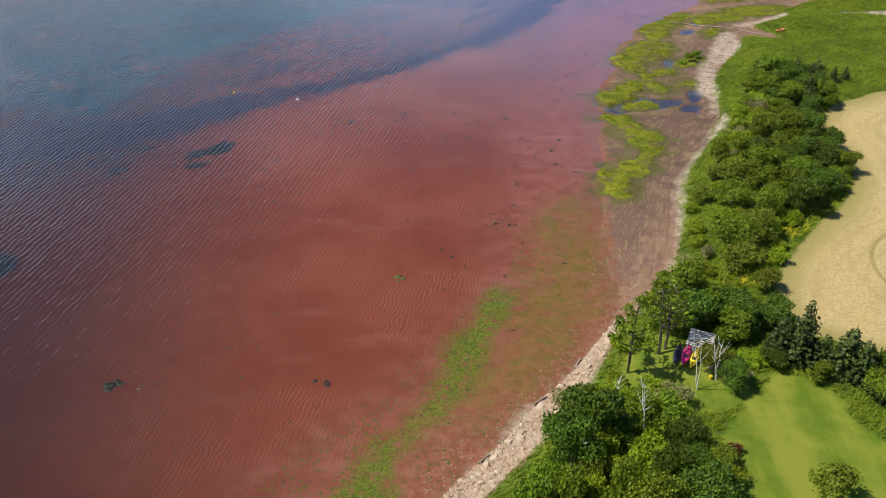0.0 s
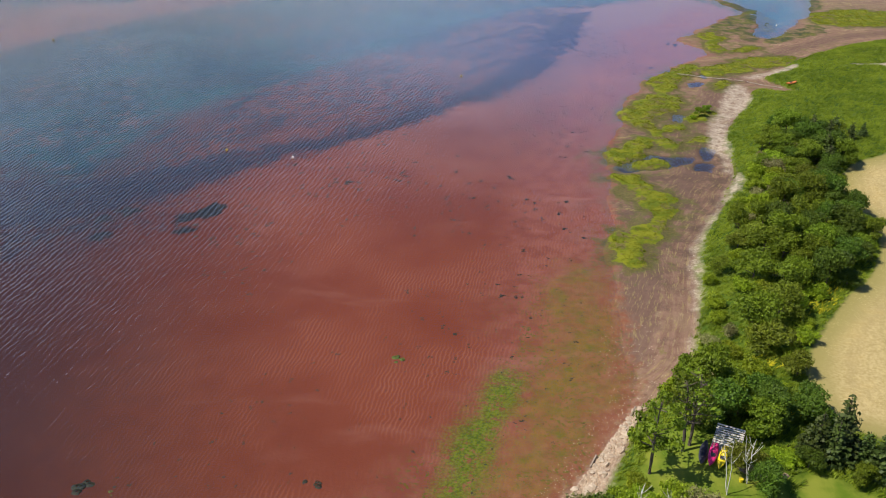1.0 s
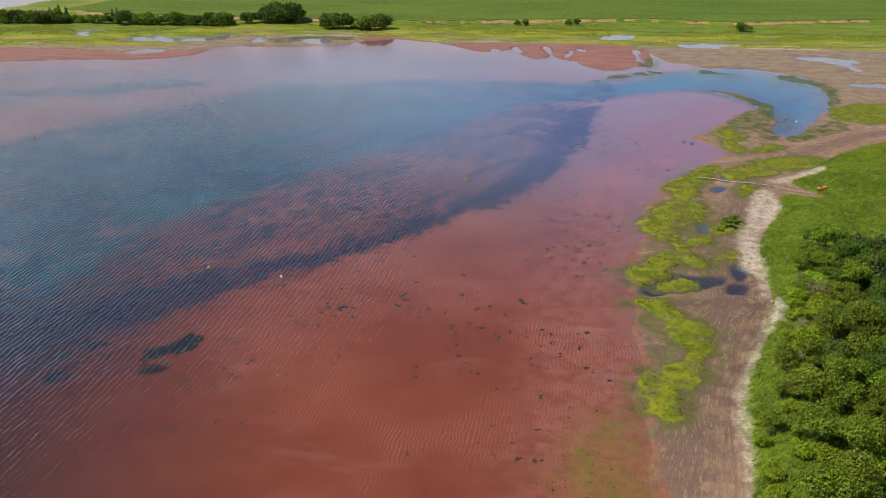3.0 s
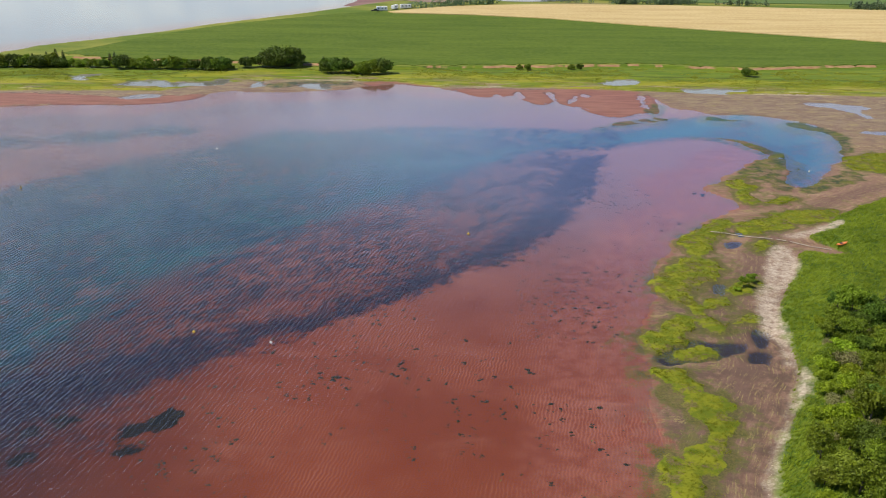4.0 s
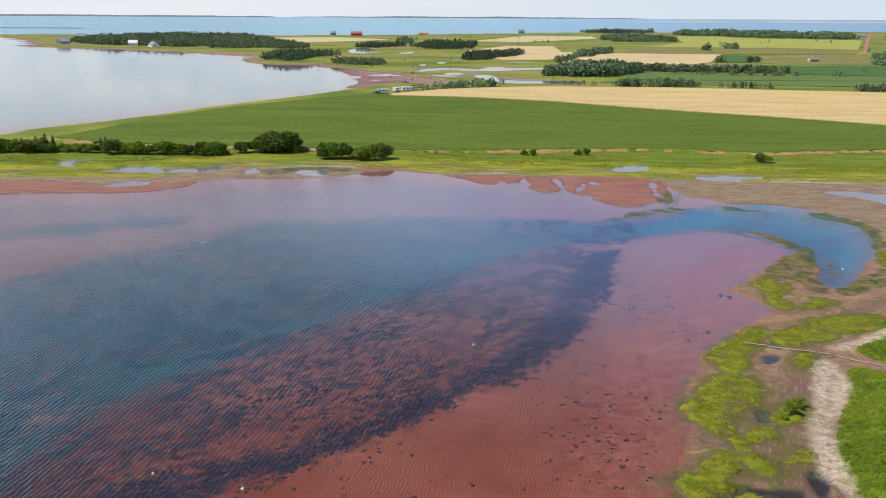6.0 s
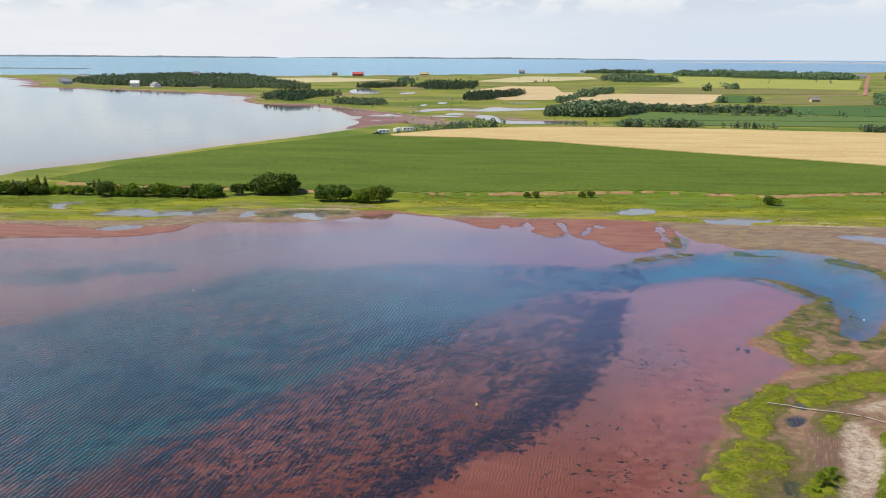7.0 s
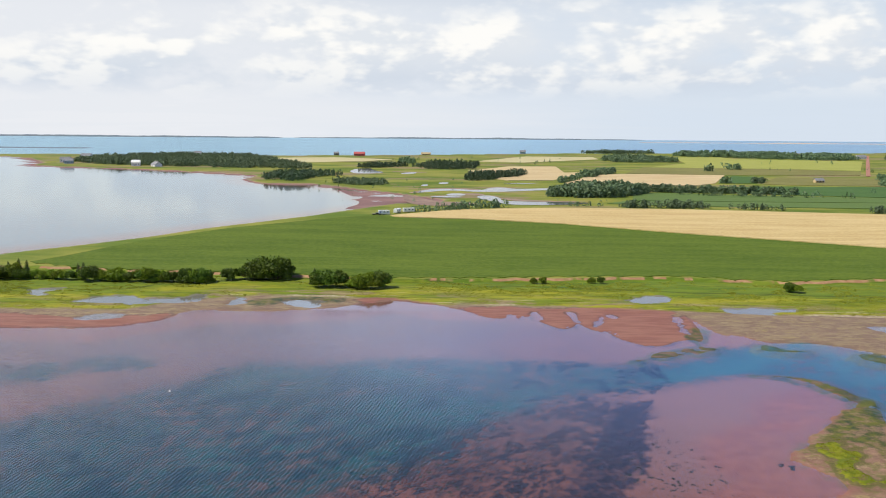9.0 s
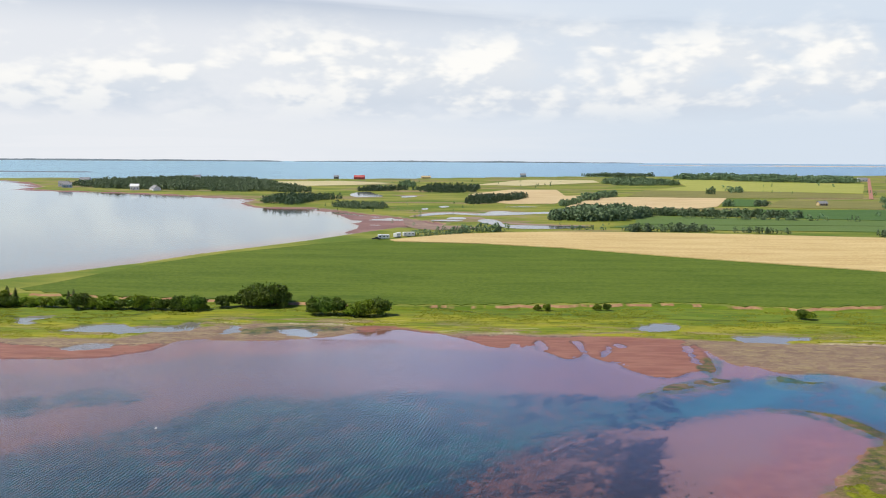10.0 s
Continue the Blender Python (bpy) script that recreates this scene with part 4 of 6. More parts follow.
def limbs(rng, height, spread_by, count, base, bare=0.35):
    """A leaning trunk with side limbs, as one tapered mesh."""
    lean = Vector((rng.uniform(-1, 1), rng.uniform(-1, 1), 0)) * 0.05 * height
    pts = [Vector((0, 0, -0.25))] + [lean * (k / 5) ** 1.5 + Vector((rng.uniform(-0.05, 0.05), rng.uniform(-0.05, 0.05), height * k / 5)) for k in range(1, 6)]
    pieces = [tube(pts, [base * (1 - 0.16 * k) for k in range(6)])]
    tips = []
    for _ in range(count):
        f = rng.uniform(bare, 0.95)
        p = lean * f ** 1.5 + Vector((0, 0, height * f))
        a = rng.uniform(0, math.tau)
        ln = spread_by * (1.15 - 0.6 * f) * rng.uniform(0.7, 1.1)
        q = p + Vector((math.cos(a) * ln, math.sin(a) * ln, ln * rng.uniform(0.15, 0.7)))
        mid = (p + q) / 2 + Vector((0, 0, -0.06 * ln))
        pieces.append(tube([p, mid, q], [base * 0.45 * (1 - 0.5 * f), base * 0.28, base * 0.08], 5))
        tips.append(q)
    return joined(pieces), tips


def broad_tree(seed, leaf, height=5.5, wide=2.6, count=2200, size=0.34, label="", category="tree", name="tree", bare=0.3):
    rng = np.random.default_rng(seed)
    top = thing(name, label, category)
    (vs, fs), tips = limbs(rng, height * 0.85, wide * 0.8, 8, 0.05 + height * 0.022, bare)
    part("trunk", mesh_of("trunk", vs, fs, BARK), top)
    lobes = [(0, 0, height * 0.62, wide * 0.62, wide * 0.62, height * 0.36)]
    for p in tips:
        r = wide * rng.uniform(0.34, 0.55)
        lobes.append((p.x, p.y, min(p.z, height * 0.82), r, r * rng.uniform(0.8, 1.2), r * rng.uniform(0.65, 0.95)))
    part("crown", leaf_mesh("crown", rng, lobes, count, size, LEAF[leaf]), top)
    return top


def shrub(seed, leaf, height=2.2, wide=1.9, count=1100, size=0.30, label="", name="shrub"):
    rng = np.random.default_rng(seed)
    top = thing(name, label, "shrub")
    (vs, fs), tips = limbs(rng, height * 0.7, wide * 0.6, 6, 0.06, 0.1)
    part("stem", mesh_of("stem", vs, fs, BARK), top)
    lobes = [(0, 0, height * 0.42, wide * 0.7, wide * 0.7, height * 0.46)]
    for k in range(7):
        a, d = rng.uniform(0, math.tau), wide * rng.uniform(0.3, 0.75)
        r = wide * rng.uniform(0.28, 0.48)
        lobes.append((math.cos(a) * d, math.sin(a) * d, height * rng.uniform(0.25, 0.7), r, r, r * 0.85))
    part("crown", leaf_mesh("crown", rng, lobes, count, size, LEAF[leaf]), top)
    return top


def spruce(seed, height=6.0, wide=1.9, label="dark green spruce with drooping tiers of branches", name="spruce", mat="needle"):
    rng = np.random.default_rng(seed)
    top = thing(name, label, "tree")
    vs, fs = tube([Vector((0, 0, -0.2)), Vector((0.04, 0, height * 0.5)), Vector((0, 0.03, height * 0.98))], [0.14, 0.09, 0.02])
    part("trunk", mesh_of("trunk", vs, fs, BARK), top)
    centres, outs = [], []
    tiers = int(height * 3.2)
    for k in range(tiers):
        f = k / tiers
        zc, rad = height * (0.06 + 0.93 * f), wide * (1 - f) ** 0.85 * rng.uniform(0.8, 1.12) + 0.08
        for a in np.arange(0, math.tau, math.tau / max(5, int(11 * (1 - f) + 3))):
            a += rng.uniform(-0.3, 0.3)
            ln = rad * rng.uniform(0.75, 1.15)
            for d in np.arange(0.25, ln, 0.17):
                for side in (-1, 1):
                    w = 0.30 * (1 - 0.55 * d / ln)
                    centres.append((math.cos(a) * d - math.sin(a) * side * w * 0.5, math.sin(a) * d + math.cos(a) * side * w * 0.5,
                                    zc - 0.28 * d + 0.14 * d * d / max(ln, 0.3) + rng.uniform(-0.05, 0.05)))
                    outs.append((math.cos(a) * 0.5, math.sin(a) * 0.5, 0.9))
    v = leaf_quads(rng, np.array(centres), np.array(outs), np.full(len(centres), 0.34))
    part("crown", quick_mesh("crown", v, np.arange(len(v)), 4, LEAF[mat]), top)
    return top


def open_pine(seed, height=8.0, label="", count=1500):
    """A pine with a bare lower trunk and loose plates of needles on its limbs."""
    rng = np.random.default_rng(seed)
    top = thing("pine", label, "tree")
    (vs, fs), tips = limbs(rng, height * 0.97, 2.3, 22, 0.17, 0.38)
    part("trunk", mesh_of("trunk", vs, fs, BARK), top)
    lobes = []
    for p in tips:
        for k in range(3):
            q = p * (1 - 0.14 * k)
            r = rng.uniform(0.35, 0.7)
            lobes.append((q.x + rng.uniform(-0.3, 0.3), q.y + rng.uniform(-0.3, 0.3), p.z + rng.uniform(-0.2, 0.25), r, r, r * 0.42))
    part("crown", leaf_mesh("crown", rng, lobes, count, 0.22, LEAF["mid"]), top)
    return top


def dead_birch(seed, height=6.5, stems=2, label="bleached bare trunks of a dead birch"):
    rng = np.random.default_rng(seed)
    top = thing("dead_tree", label, "tree")
    for s in range(stems):
        a = rng.uniform(0, math.tau)
        lean = Vector((math.cos(a), math.sin(a), 0)) * height * rng.uniform(0.08, 0.2)
        pts = [lean * (k / 6) ** 1.3 + Vector((rng.uniform(-0.08, 0.08), rng.uniform(-0.08, 0.08), height * k / 6 - (0.2 if k == 0 else 0))) for k in range(7)]
        stem = part("trunk", mesh_of("trunk", *tube(pts, [0.055 * (1 - 0.14 * k) for k in range(7)]), PALE_BARK), top)
        for _ in range(9):
            f = rng.uniform(0.5, 0.98)
            p = lean * f ** 1.3 + Vector((0, 0, height * f))
            b = rng.uniform(0, math.tau)
            ln = rng.uniform(0.35, 0.9)
            q = p + Vector((math.cos(b) * ln, math.sin(b) * ln, ln * rng.uniform(0.7, 1.6)))
            part("branch", mesh_of("branch", *tube([p, (p + q) / 2 + Vector((0, 0, -0.1)), q], [0.020, 0.013, 0.006], 5), PALE_BARK), stem)
    return top


def scatter(poly, gap, seed, tries=4000):
    """Places in an outline that keep a distance from one another."""
    rng = np.random.default_rng(seed)
    lo, hi = poly.min(0), poly.max(0)
    p = rng.uniform(lo, hi, (tries, 2))
    p = p[inside_by(poly, p[:, 0], p[:, 1]) > 0]
    kept = []
    for q in p:
        if all((q[0] - k[0]) ** 2 + (q[1] - k[1]) ** 2 > gap * gap for k in kept):
            kept.append(q)
    return np.array(kept)


used = set()


def plant(proto, x, y, size=1.0, turn=None, rng=random, tall=1.0, sink=0.05):
    """Stands a plant, or a copy of it, on the ground."""
    turn = rng.uniform(0, 360) if turn is None else turn
    m = pose(x, y, ground_at(x, y) - sink, rng.uniform(-3, 3), rng.uniform(-3, 3), turn)
    if proto.name in used:
        ob = copy_thing(proto, m)
    else:
        used.add(proto.name)
        ob = proto
        ob.matrix_basis = m
    ob.scale = (size, size, size * tall)
    return ob


THICK = "shrubs of the shore thicket"
shrubs = {
    "bright": [shrub(11 + k, "bright", 2.1, 1.9, 2600, 0.19, "bright green leafy shrub among tall grass on the bank") for k in range(3)],
    "mid": [broad_tree(21 + k, "mid", 3.9, 2.3, 4200, 0.21, "rounded green deciduous tree in a dense shore thicket", bare=0.15) for k in range(3)],
    "dark": [broad_tree(31 + k, "dark", 4.3, 2.6, 4800, 0.22, "dark green bushy tree at the edge of a hay field", bare=0.12) for k in range(3)],
    "grey": [shrub(41 + k, "grey", 2.2, 1.8, 1500, 0.15, "grey-green half dead willow scrub with bare twigs") for k in range(2)],
    "olive": [broad_tree(51 + k, "olive", 3.6, 2.1, 3600, 0.20, "yellowish green leafy tree in the thicket", bare=0.12) for k in range(2)],
}
for group in shrubs.values():
    for ob in group:
        tagged(ob, group=THICK)

THICKET_SOUTH = outline("7 40  9.6 46.5  12 50  14 52  16.4 52.6  19.6 51.4  21.6 48.6  21 36  9 30", 1)
THICKET = outline("""20 68.5  24 67  31 65  33.4 66  33.4 71  35 76.4  38.6 82.4  43 88  48.4 93.4  51.6 98.5  53.6 103  53.8 109  53.2 115  54.8 121.5  58.5 128
 62 133  58 140  53 142  48.5 139  46.5 131  45 126  42.5 120  39.5 112  36.5 104  33 98  29.6 91  28.4 85  26.9 79  24.8 74.6""", 1)
rng = random.Random(5)
for x, y in scatter(THICKET, 2.35, 3):
    d = float(inside_by(VEG, np.array([x]), np.array([y]), 40.0)[0])
    e = float(inside_by(THICKET, np.array([x]), np.array([y]), 20.0)[0])
    roll = rng.random()
    if y < 70 and x < 30:
        kind = "mid" if roll < 0.45 else "dark" if roll < 0.8 else "olive"
    elif y < 77 and x < 31:
        kind = "bright" if roll < 0.5 else "mid" if roll < 0.7 else "grey"
    elif d < 6.5:
        kind = "bright" if roll < 0.42 else "grey" if roll < 0.68 else "olive" if roll < 0.84 else "mid"
    elif d < 11:
        kind = "mid" if roll < 0.40 else "olive" if roll < 0.48 else "grey" if roll < 0.58 else "dark" if roll < 0.90 else "bright"
    else:
        kind = "dark" if roll < 0.75 else "mid"
    if 70 < y < 95 and kind == "dark" and d < 14:
        kind = "mid" if roll < 0.7 else "bright"
    if 68 < y < 90 and 31 < x < 42 and e < 4:
        kind = "bright" if roll < 0.7 else "olive"
    plant(rng.choice(shrubs[kind]), x, y, rng.uniform(0.65, 1.08) * (0.8 if e < 2 else 1.0), rng=rng, tall=rng.uniform(0.8, 1.35))
for x, y in scatter(THICKET_SOUTH, 2.2, 4):
    roll = rng.random()
    kind = "mid" if roll < 0.36 else "dark" if roll < 0.78 else "bright" if roll < 0.92 else "olive"
    plant(rng.choice(shrubs[kind]), x, y, rng.uniform(0.5, 1.0), rng=rng, tall=rng.uniform(0.95, 1.5))
for x, y, k, size in ((14.4, 55.2, "bright", 0.9), (16.2, 55.6, "bright", 0.7), (18.6, 55.4, "bright", 1.0), (20.4, 54.6, "grey", 1.0), (11.6, 54.6, "grey", 1.1), (12.6, 55.6, "grey", 0.8), (19.6, 53.6, "grey", 0.9), (10.4, 51.0, "grey", 0.7), (23.0, 45.4, "bright", 0.8), (22.6, 47.2, "olive", 0.6),
                      (16.0, 58.0, "bright", 0.6), (17.4, 63.6, "bright", 0.7), (26.4, 56.9, "dark", 0.6), (25.0, 59.0, "olive", 0.78), (28.4, 60.4, "bright", 0.6), (29.6, 60.6, "bright", 0.5),
                      (30.6, 59.9, "dark", 0.45), (34.4, 58.4, "mid", 0.5), (38.6, 55.0, "mid", 0.8), (39.4, 53.4, "mid", 0.9), (40.4, 51.6, "dark", 0.8), (41.8, 49.6, "mid", 0.9),
                      (42.5, 54.5, "dark", 1.0), (40.6, 57.5, "dark", 0.9), (29.7, 43.4, "olive", 1.0), (42.7, 152.2, "mid", 0.42), (44.4, 154.2, "mid", 0.38), (41.3, 150.8, "bright", 0.34), (24.6, 65.8, "dark", 0.95), (22.4, 66.4, "dark", 0.9), (27.6, 64.4, "mid", 0.8)):
    plant(rng.choice(shrubs[k]), x, y, size, rng=rng)

spruces = [spruce(61, 6.2, 1.9), spruce(62, 5.2, 2.1), spruce(63, 4.4, 1.6)]
for x, y, k, size in ((31.6, 61.6, 1, 0.95), (33.9, 61.6, 0, 1.05), (32.8, 60.6, 2, 1.0), (36.6, 59.2, 1, 1.1), (38.0, 58.4, 1, 0.95), (39.6, 56.4, 0, 0.9), (35.4, 60.6, 2, 0.8),
                      (57.5, 131.5, 0, 0.95), (55.6, 127, 1, 1.05), (54.4, 123.2, 1, 0.9), (59.5, 135.5, 1, 1.0), (56, 134.6, 0, 0.9), (63.5, 138, 2, 0.7), (66, 139.4, 2, 0.6)):
    plant(spruces[k], x, y, size, rng=rng)
for k, (x, y, h) in enumerate(((17.3, 59.3, 7.6), (20.6, 61.9, 7.4), (21.3, 62.6, 7.8))):
    plant(open_pine(71 + k, h, "tall thin pine with a bare trunk on a lawn", 1700 if k == 0 else 420), x, y, 1.0, rng=rng)
plant(dead_birch(81, 6.2, 2), 23.0, 56.5, 1.0, 100, rng)
plant(dead_birch(82, 6.0, 2), 17.1, 49.6, 1.0, 120, rng)
plant(dead_birch(83, 4.6, 1), 15.2, 51.9, 1.0, 10, rng)
plant(dead_birch(84, 3.6, 2), 24.9, 57.8, 1.0, 300, rng)
plant(dead_birch(85, 4.0, 1), 12.0, 46.2, 1.0, 200, rng)


def blades(name, x, y, seed, mat, tall, wide, per=4, label="", category="grass"):
    """Tufts of bent blades at the places given, as one mesh."""
    rng = np.random.default_rng(seed)
    x, y = np.repeat(x, per) + rng.normal(0, wide, len(x) * per), np.repeat(y, per) + rng.normal(0, wide, len(y) * per)
    h = survey(x, y)["h"]
    n = len(x)
    a = rng.uniform(0, math.tau, n)
    t = tall * rng.uniform(0.5, 1.2, n)
    w = wide * rng.uniform(0.35, 0.7, n)
    base = np.stack((x, y, h - 0.04), 1)
    side = np.stack((np.cos(a), np.sin(a), np.zeros(n)), 1) * w[:, None]
    lean = np.stack((rng.normal(0.9, 0.45, n), rng.normal(0.4, 0.45, n), np.ones(n)), 1) * t[:, None]
    v = np.stack((base - side, base + side, base + lean * 0.7 + side * 0.8, base + lean - side * 0.2), 1).reshape(-1, 3)
    ob = new(name, quick_mesh(name, v, np.arange(len(v)), 4, mat))
    return tagged(ob, label, category, kind="stuff")


g = np.random.default_rng(9)
gx, gy = g.uniform(0, 112, 150000), g.uniform(36, 215, 150000)
z = survey(gx, gy)
keep = (z["veg"] > -0.3) & (z["sand"] < -0.2) & (z["hay"] < -0.2) & (z["lawn"] < 0) & (inside_by(THICKET, gx, gy, 20.0) < 9)
blades("tall_grass", gx[keep], gy[keep], 10, LEAF["grass"], 0.34, 0.08, 7, "tall bright green grass on the bank")
gx, gy = g.uniform(18, 110, 90000), g.uniform(94, 245, 90000)
z = survey(gx, gy)
keep = z["marsh"] + grain(gx, gy, 0.9, 93) * 0.5 + grain(gx, gy, 2.6, 94) * 1.1 > 0.3
blades("marsh_grass", gx[keep], gy[keep], 11, LEAF["sedge"], 0.10, 0.12, 7, "yellow-green salt marsh grass on mud")
gx, gy = g.uniform(38, 100, 60000), g.uniform(52, 148, 60000)
keep = (survey(gx, gy)["hay"] > 0.2) & (grain(gx, gy, 1.6, 91) + grain(gx, gy, 5, 92) * 0.6 > -0.25)
blades("hay_stubble", gx[keep], gy[keep], 15, LEAF["straw"], 0.07, 0.06, 4, "short pale straw stubble of a mown hay field", "stubble")
gx, gy = g.uniform(30, 44, 2500), g.uniform(66, 96, 2500)
z = survey(gx, gy)
keep = (z["veg"] > 3) & (z["hay"] < -0.6) & (z["hay"] > -6) & (grain(gx, gy, 2.5, 8) > 0.25)
blades("goldenrod", gx[keep], gy[keep], 12, LEAF["gold"], 0.45, 0.05, 2, "yellow goldenrod flowers in tall grass", "flowers")

# ---- far fields, road and woods ----
FAR_Z = 1.75


def field_mat(name, a, c, row, turn, patch=(0.02, 0.1)):
    """A crop seen from far: rows across it, and broad uneven patches."""
    m, nt, b = material(name, 0.9)
    co = node(nt, "ShaderNodeTexCoord").outputs["Object"]
    rows = noise_tex(nt, mapped(nt, co, (0.02, row, 1), turn), 1.0, 3, 0.6)
    patches = noise_tex(nt, mapped(nt, co, (*patch, 1), turn), 1.0, 5, 0.6)
    fine = noise_tex(nt, co, 0.55, 7, 0.75)
    f = maths(nt, "ADD", maths(nt, "MULTIPLY", rows, 0.2), maths(nt, "ADD", maths(nt, "MULTIPLY", patches, 0.3), maths(nt, "MULTIPLY", fine, 0.5)))
    nt.links.new(mix(nt, ramp(nt, f, 0.40, 0.60), a, c), b.inputs["Base Color"])
    b.inputs["Specular IOR Level"].default_value = 0.15
    bumped(nt, b, maths(nt, "ADD", fine, rows), 0.6, 0.4)
    return m


POTATO = field_mat("potato_crop", (0.055, 0.098, 0.006), (0.118, 0.160, 0.016), 1.2, 8)
STUBBLE = field_mat("mown_hay", (0.44, 0.31, 0.13), (0.58, 0.45, 0.22), 0.25, 4)
PALE_CROP = field_mat("pale_grain", (0.42, 0.36, 0.19), (0.52, 0.46, 0.27), 0.1, 2)
TAN_CROP = field_mat("ripe_grain", (0.46, 0.34, 0.18), (0.56, 0.44, 0.25), 0.1, 2)
LIME_CROP = field_mat("yellow_green_crop", (0.26, 0.28, 0.060), (0.34, 0.34, 0.085), 0.1, 2)
OLIVE_CROP = field_mat("olive_pasture", (0.15, 0.15, 0.045), (0.22, 0.20, 0.065), 0.1, 2)
DEEP_CROP = field_mat("dark_green_crop", (0.052, 0.110, 0.030), (0.080, 0.145, 0.036), 0.3, 5)
GREEN_CROP = field_mat("green_strip_crop", (0.085, 0.140, 0.035), (0.12, 0.175, 0.05), 0.3, 5)
RED_ROAD = field_mat("red_clay_road", (0.33, 0.15, 0.11), (0.40, 0.21, 0.16), 0.3, 60)


def field(name, text, mat, high, label, rounds=0, category="field", base=None):
    """A crop standing on the ground, with its own thickness at the edges."""
    p = outline(text, rounds)
    low = 0.35 if base is None else base
    bm = bmesh.new()
    top = [bm.verts.new((x, y, high)) for x, y in p]
    foot = [bm.verts.new((x, y, low)) for x, y in p]
    bm.faces.new(top)
    for i in range(len(p)):
        j = (i + 1) % len(p)
        bm.faces.new((top[i], foot[i], foot[j], top[j]))
    bmesh.ops.triangulate(bm, faces=[f for f in bm.faces if len(f.verts) > 4])
    return tagged(new(name, bm_mesh(name, bm, mat)), label, category, kind="structure")


def scalloped(text, pitch, deep):
    """The line through x y pairs, bitten into arcs where the machines turned."""
    p, out = np.array(text.split(), float).reshape(-1, 2), []
    for a, b in zip(p, p[1:]):
        n = max(1, round(float(np.hypot(*(b - a))) / 1.3))
        for k in range(n):
            q = a + (b - a) * k / n
            out.append("%.2f %.2f" % (q[0], q[1] + deep * (abs(math.sin((q[0] + 3 * math.sin(q[0] * 0.05)) * math.pi / pitch)) - 0.5)))
    return "  ".join(out)


field("potato_field", scalloped("-172 388  -145 376  -109 373.5  -58 367.5  -33 364.5  -10 366  28 371  67 375.5  82 374  88 370  106 368  136 375  175 382  260 395", 8.5, 2.6) + """  260 400
 207 437  177 460  97 507  45 543  0 562  -49 570  -63 582  -92 554  -129 507  -153 457  -166 405""", POTATO, 1.52, "dark green potato field in straight rows")
field("hay_field", "-53 580  -44 590  -18 618  18 633  55 641  128 640  249 618  330 600  330 400  262 402  209 438.5  178 461.5  98 508.5  46 544.5  1 563.5  -49 571.5", STUBBLE, 1.80, "mown golden hay field beside a potato field")
field("crop_field", "373 1763  476 1784  469 1685  669 1609  504 1235  424 1271  238 1294  326 1450", LIME_CROP, FAR_Z, "yellow-green grain field in the distance")
field("crop_field", "176 1115  230 1292  424 1269  497 1216  452 1115  289 1095", OLIVE_CROP, FAR_Z, "olive pasture in the distance")
field("crop_field", "81 902  130 1071  167 1101  287 1093  232 929  201 891", TAN_CROP, FAR_Z, "pale tan mown field between hedgerows")
field("crop_field", "289 1068  314 1049  274 934  236 931", DEEP_CROP, FAR_Z, "small dark green field in the distance")
field("crop_field", "333 1051  446 1044  382 908  296 913  276 927", OLIVE_CROP, FAR_Z, "olive pasture in the distance")
field("crop_field", "234 879  378 896  560 905  560 780  316 763  249 779  193 824", DEEP_CROP, FAR_Z, "dark green crop field behind a tree row")
field("crop_field", "135 791  203 774  314 757  480 740  480 708  291 709  142 706  113 712  121 754", GREEN_CROP, FAR_Z, "light green striped crop field")
field("crop_field", "111 708  142 702  289 705  480 704  480 660  270 660  134 664  90 680", GREEN_CROP, FAR_Z, "light green striped crop field")
field("crop_field", "-13 1143  41 1281  108 1291  103 1118  132 1136  75 955  29 949  -5 1017", TAN_CROP, FAR_Z, "pale tan mown field in the distance")
field("crop_field", "-357 1555  -248 1606  -138 1513  -184 1429  -289 1343  -341 1450", PALE_CROP, FAR_Z, "pale grain field beside a wood")
field("crop_field", "-7 1461  90 1739  217 1731  211 1606  72 1428", PALE_CROP, FAR_Z, "pale grain field in the distance")
field("road", "834 1974  841 1975  455 1095  450 1095", RED_ROAD, FAR_Z + 0.1, "straight red clay road between fields", category="road")



def far_sheet(name, text, mat, high, label, category):
    p = outline(text, 2)
    bm = bmesh.new()
    bm.faces.new([bm.verts.new((x, y, high)) for x, y in p])
    bmesh.ops.triangulate(bm, faces=bm.faces[:])
    return tagged(new(name, bm_mesh(name, bm, mat)), label, category, kind="structure")


CREEK = bpy.data.materials.new("still_water")
CREEK.use_nodes = True
cb = CREEK.node_tree.nodes["Principled BSDF"]
cb.inputs["Base Color"].default_value, cb.inputs["Roughness"].default_value = (0.12, 0.12, 0.13, 1), 0.08
cb.inputs["IOR"].default_value = 1.33
for text in ("-52 762  -46 805  -24 820  2 798  9 837  22 841  31 821  64 837  110 838  110 830  56 812  24 788  -1 780  -23 799  -41 778", "-27 748  -22 765  -12 762  -10 742  -23 737",
             "-4 736  8 748  16 722  16 696  28 690  54 688  76 686  76 674  45 662  19 662  11 690  3 702", "-158 1118  -156 1183  -141 1203  -132 1146  -108 1084  -124 1060  -143 1058",
             "-54 864  -48 878  -46 851  -51 847", "-40 894  -34 912  -27 896  -34 876", "-92 1079  -77 1102  -70 1073  -87 1050", "18 900  40 908  60 903  40 896", "-40 728  -28 738  -12 730  -14 722  -28 720"):
    far_sheet("creek", text, CREEK, 1.56, "still tidal creek winding through the marsh", "water")

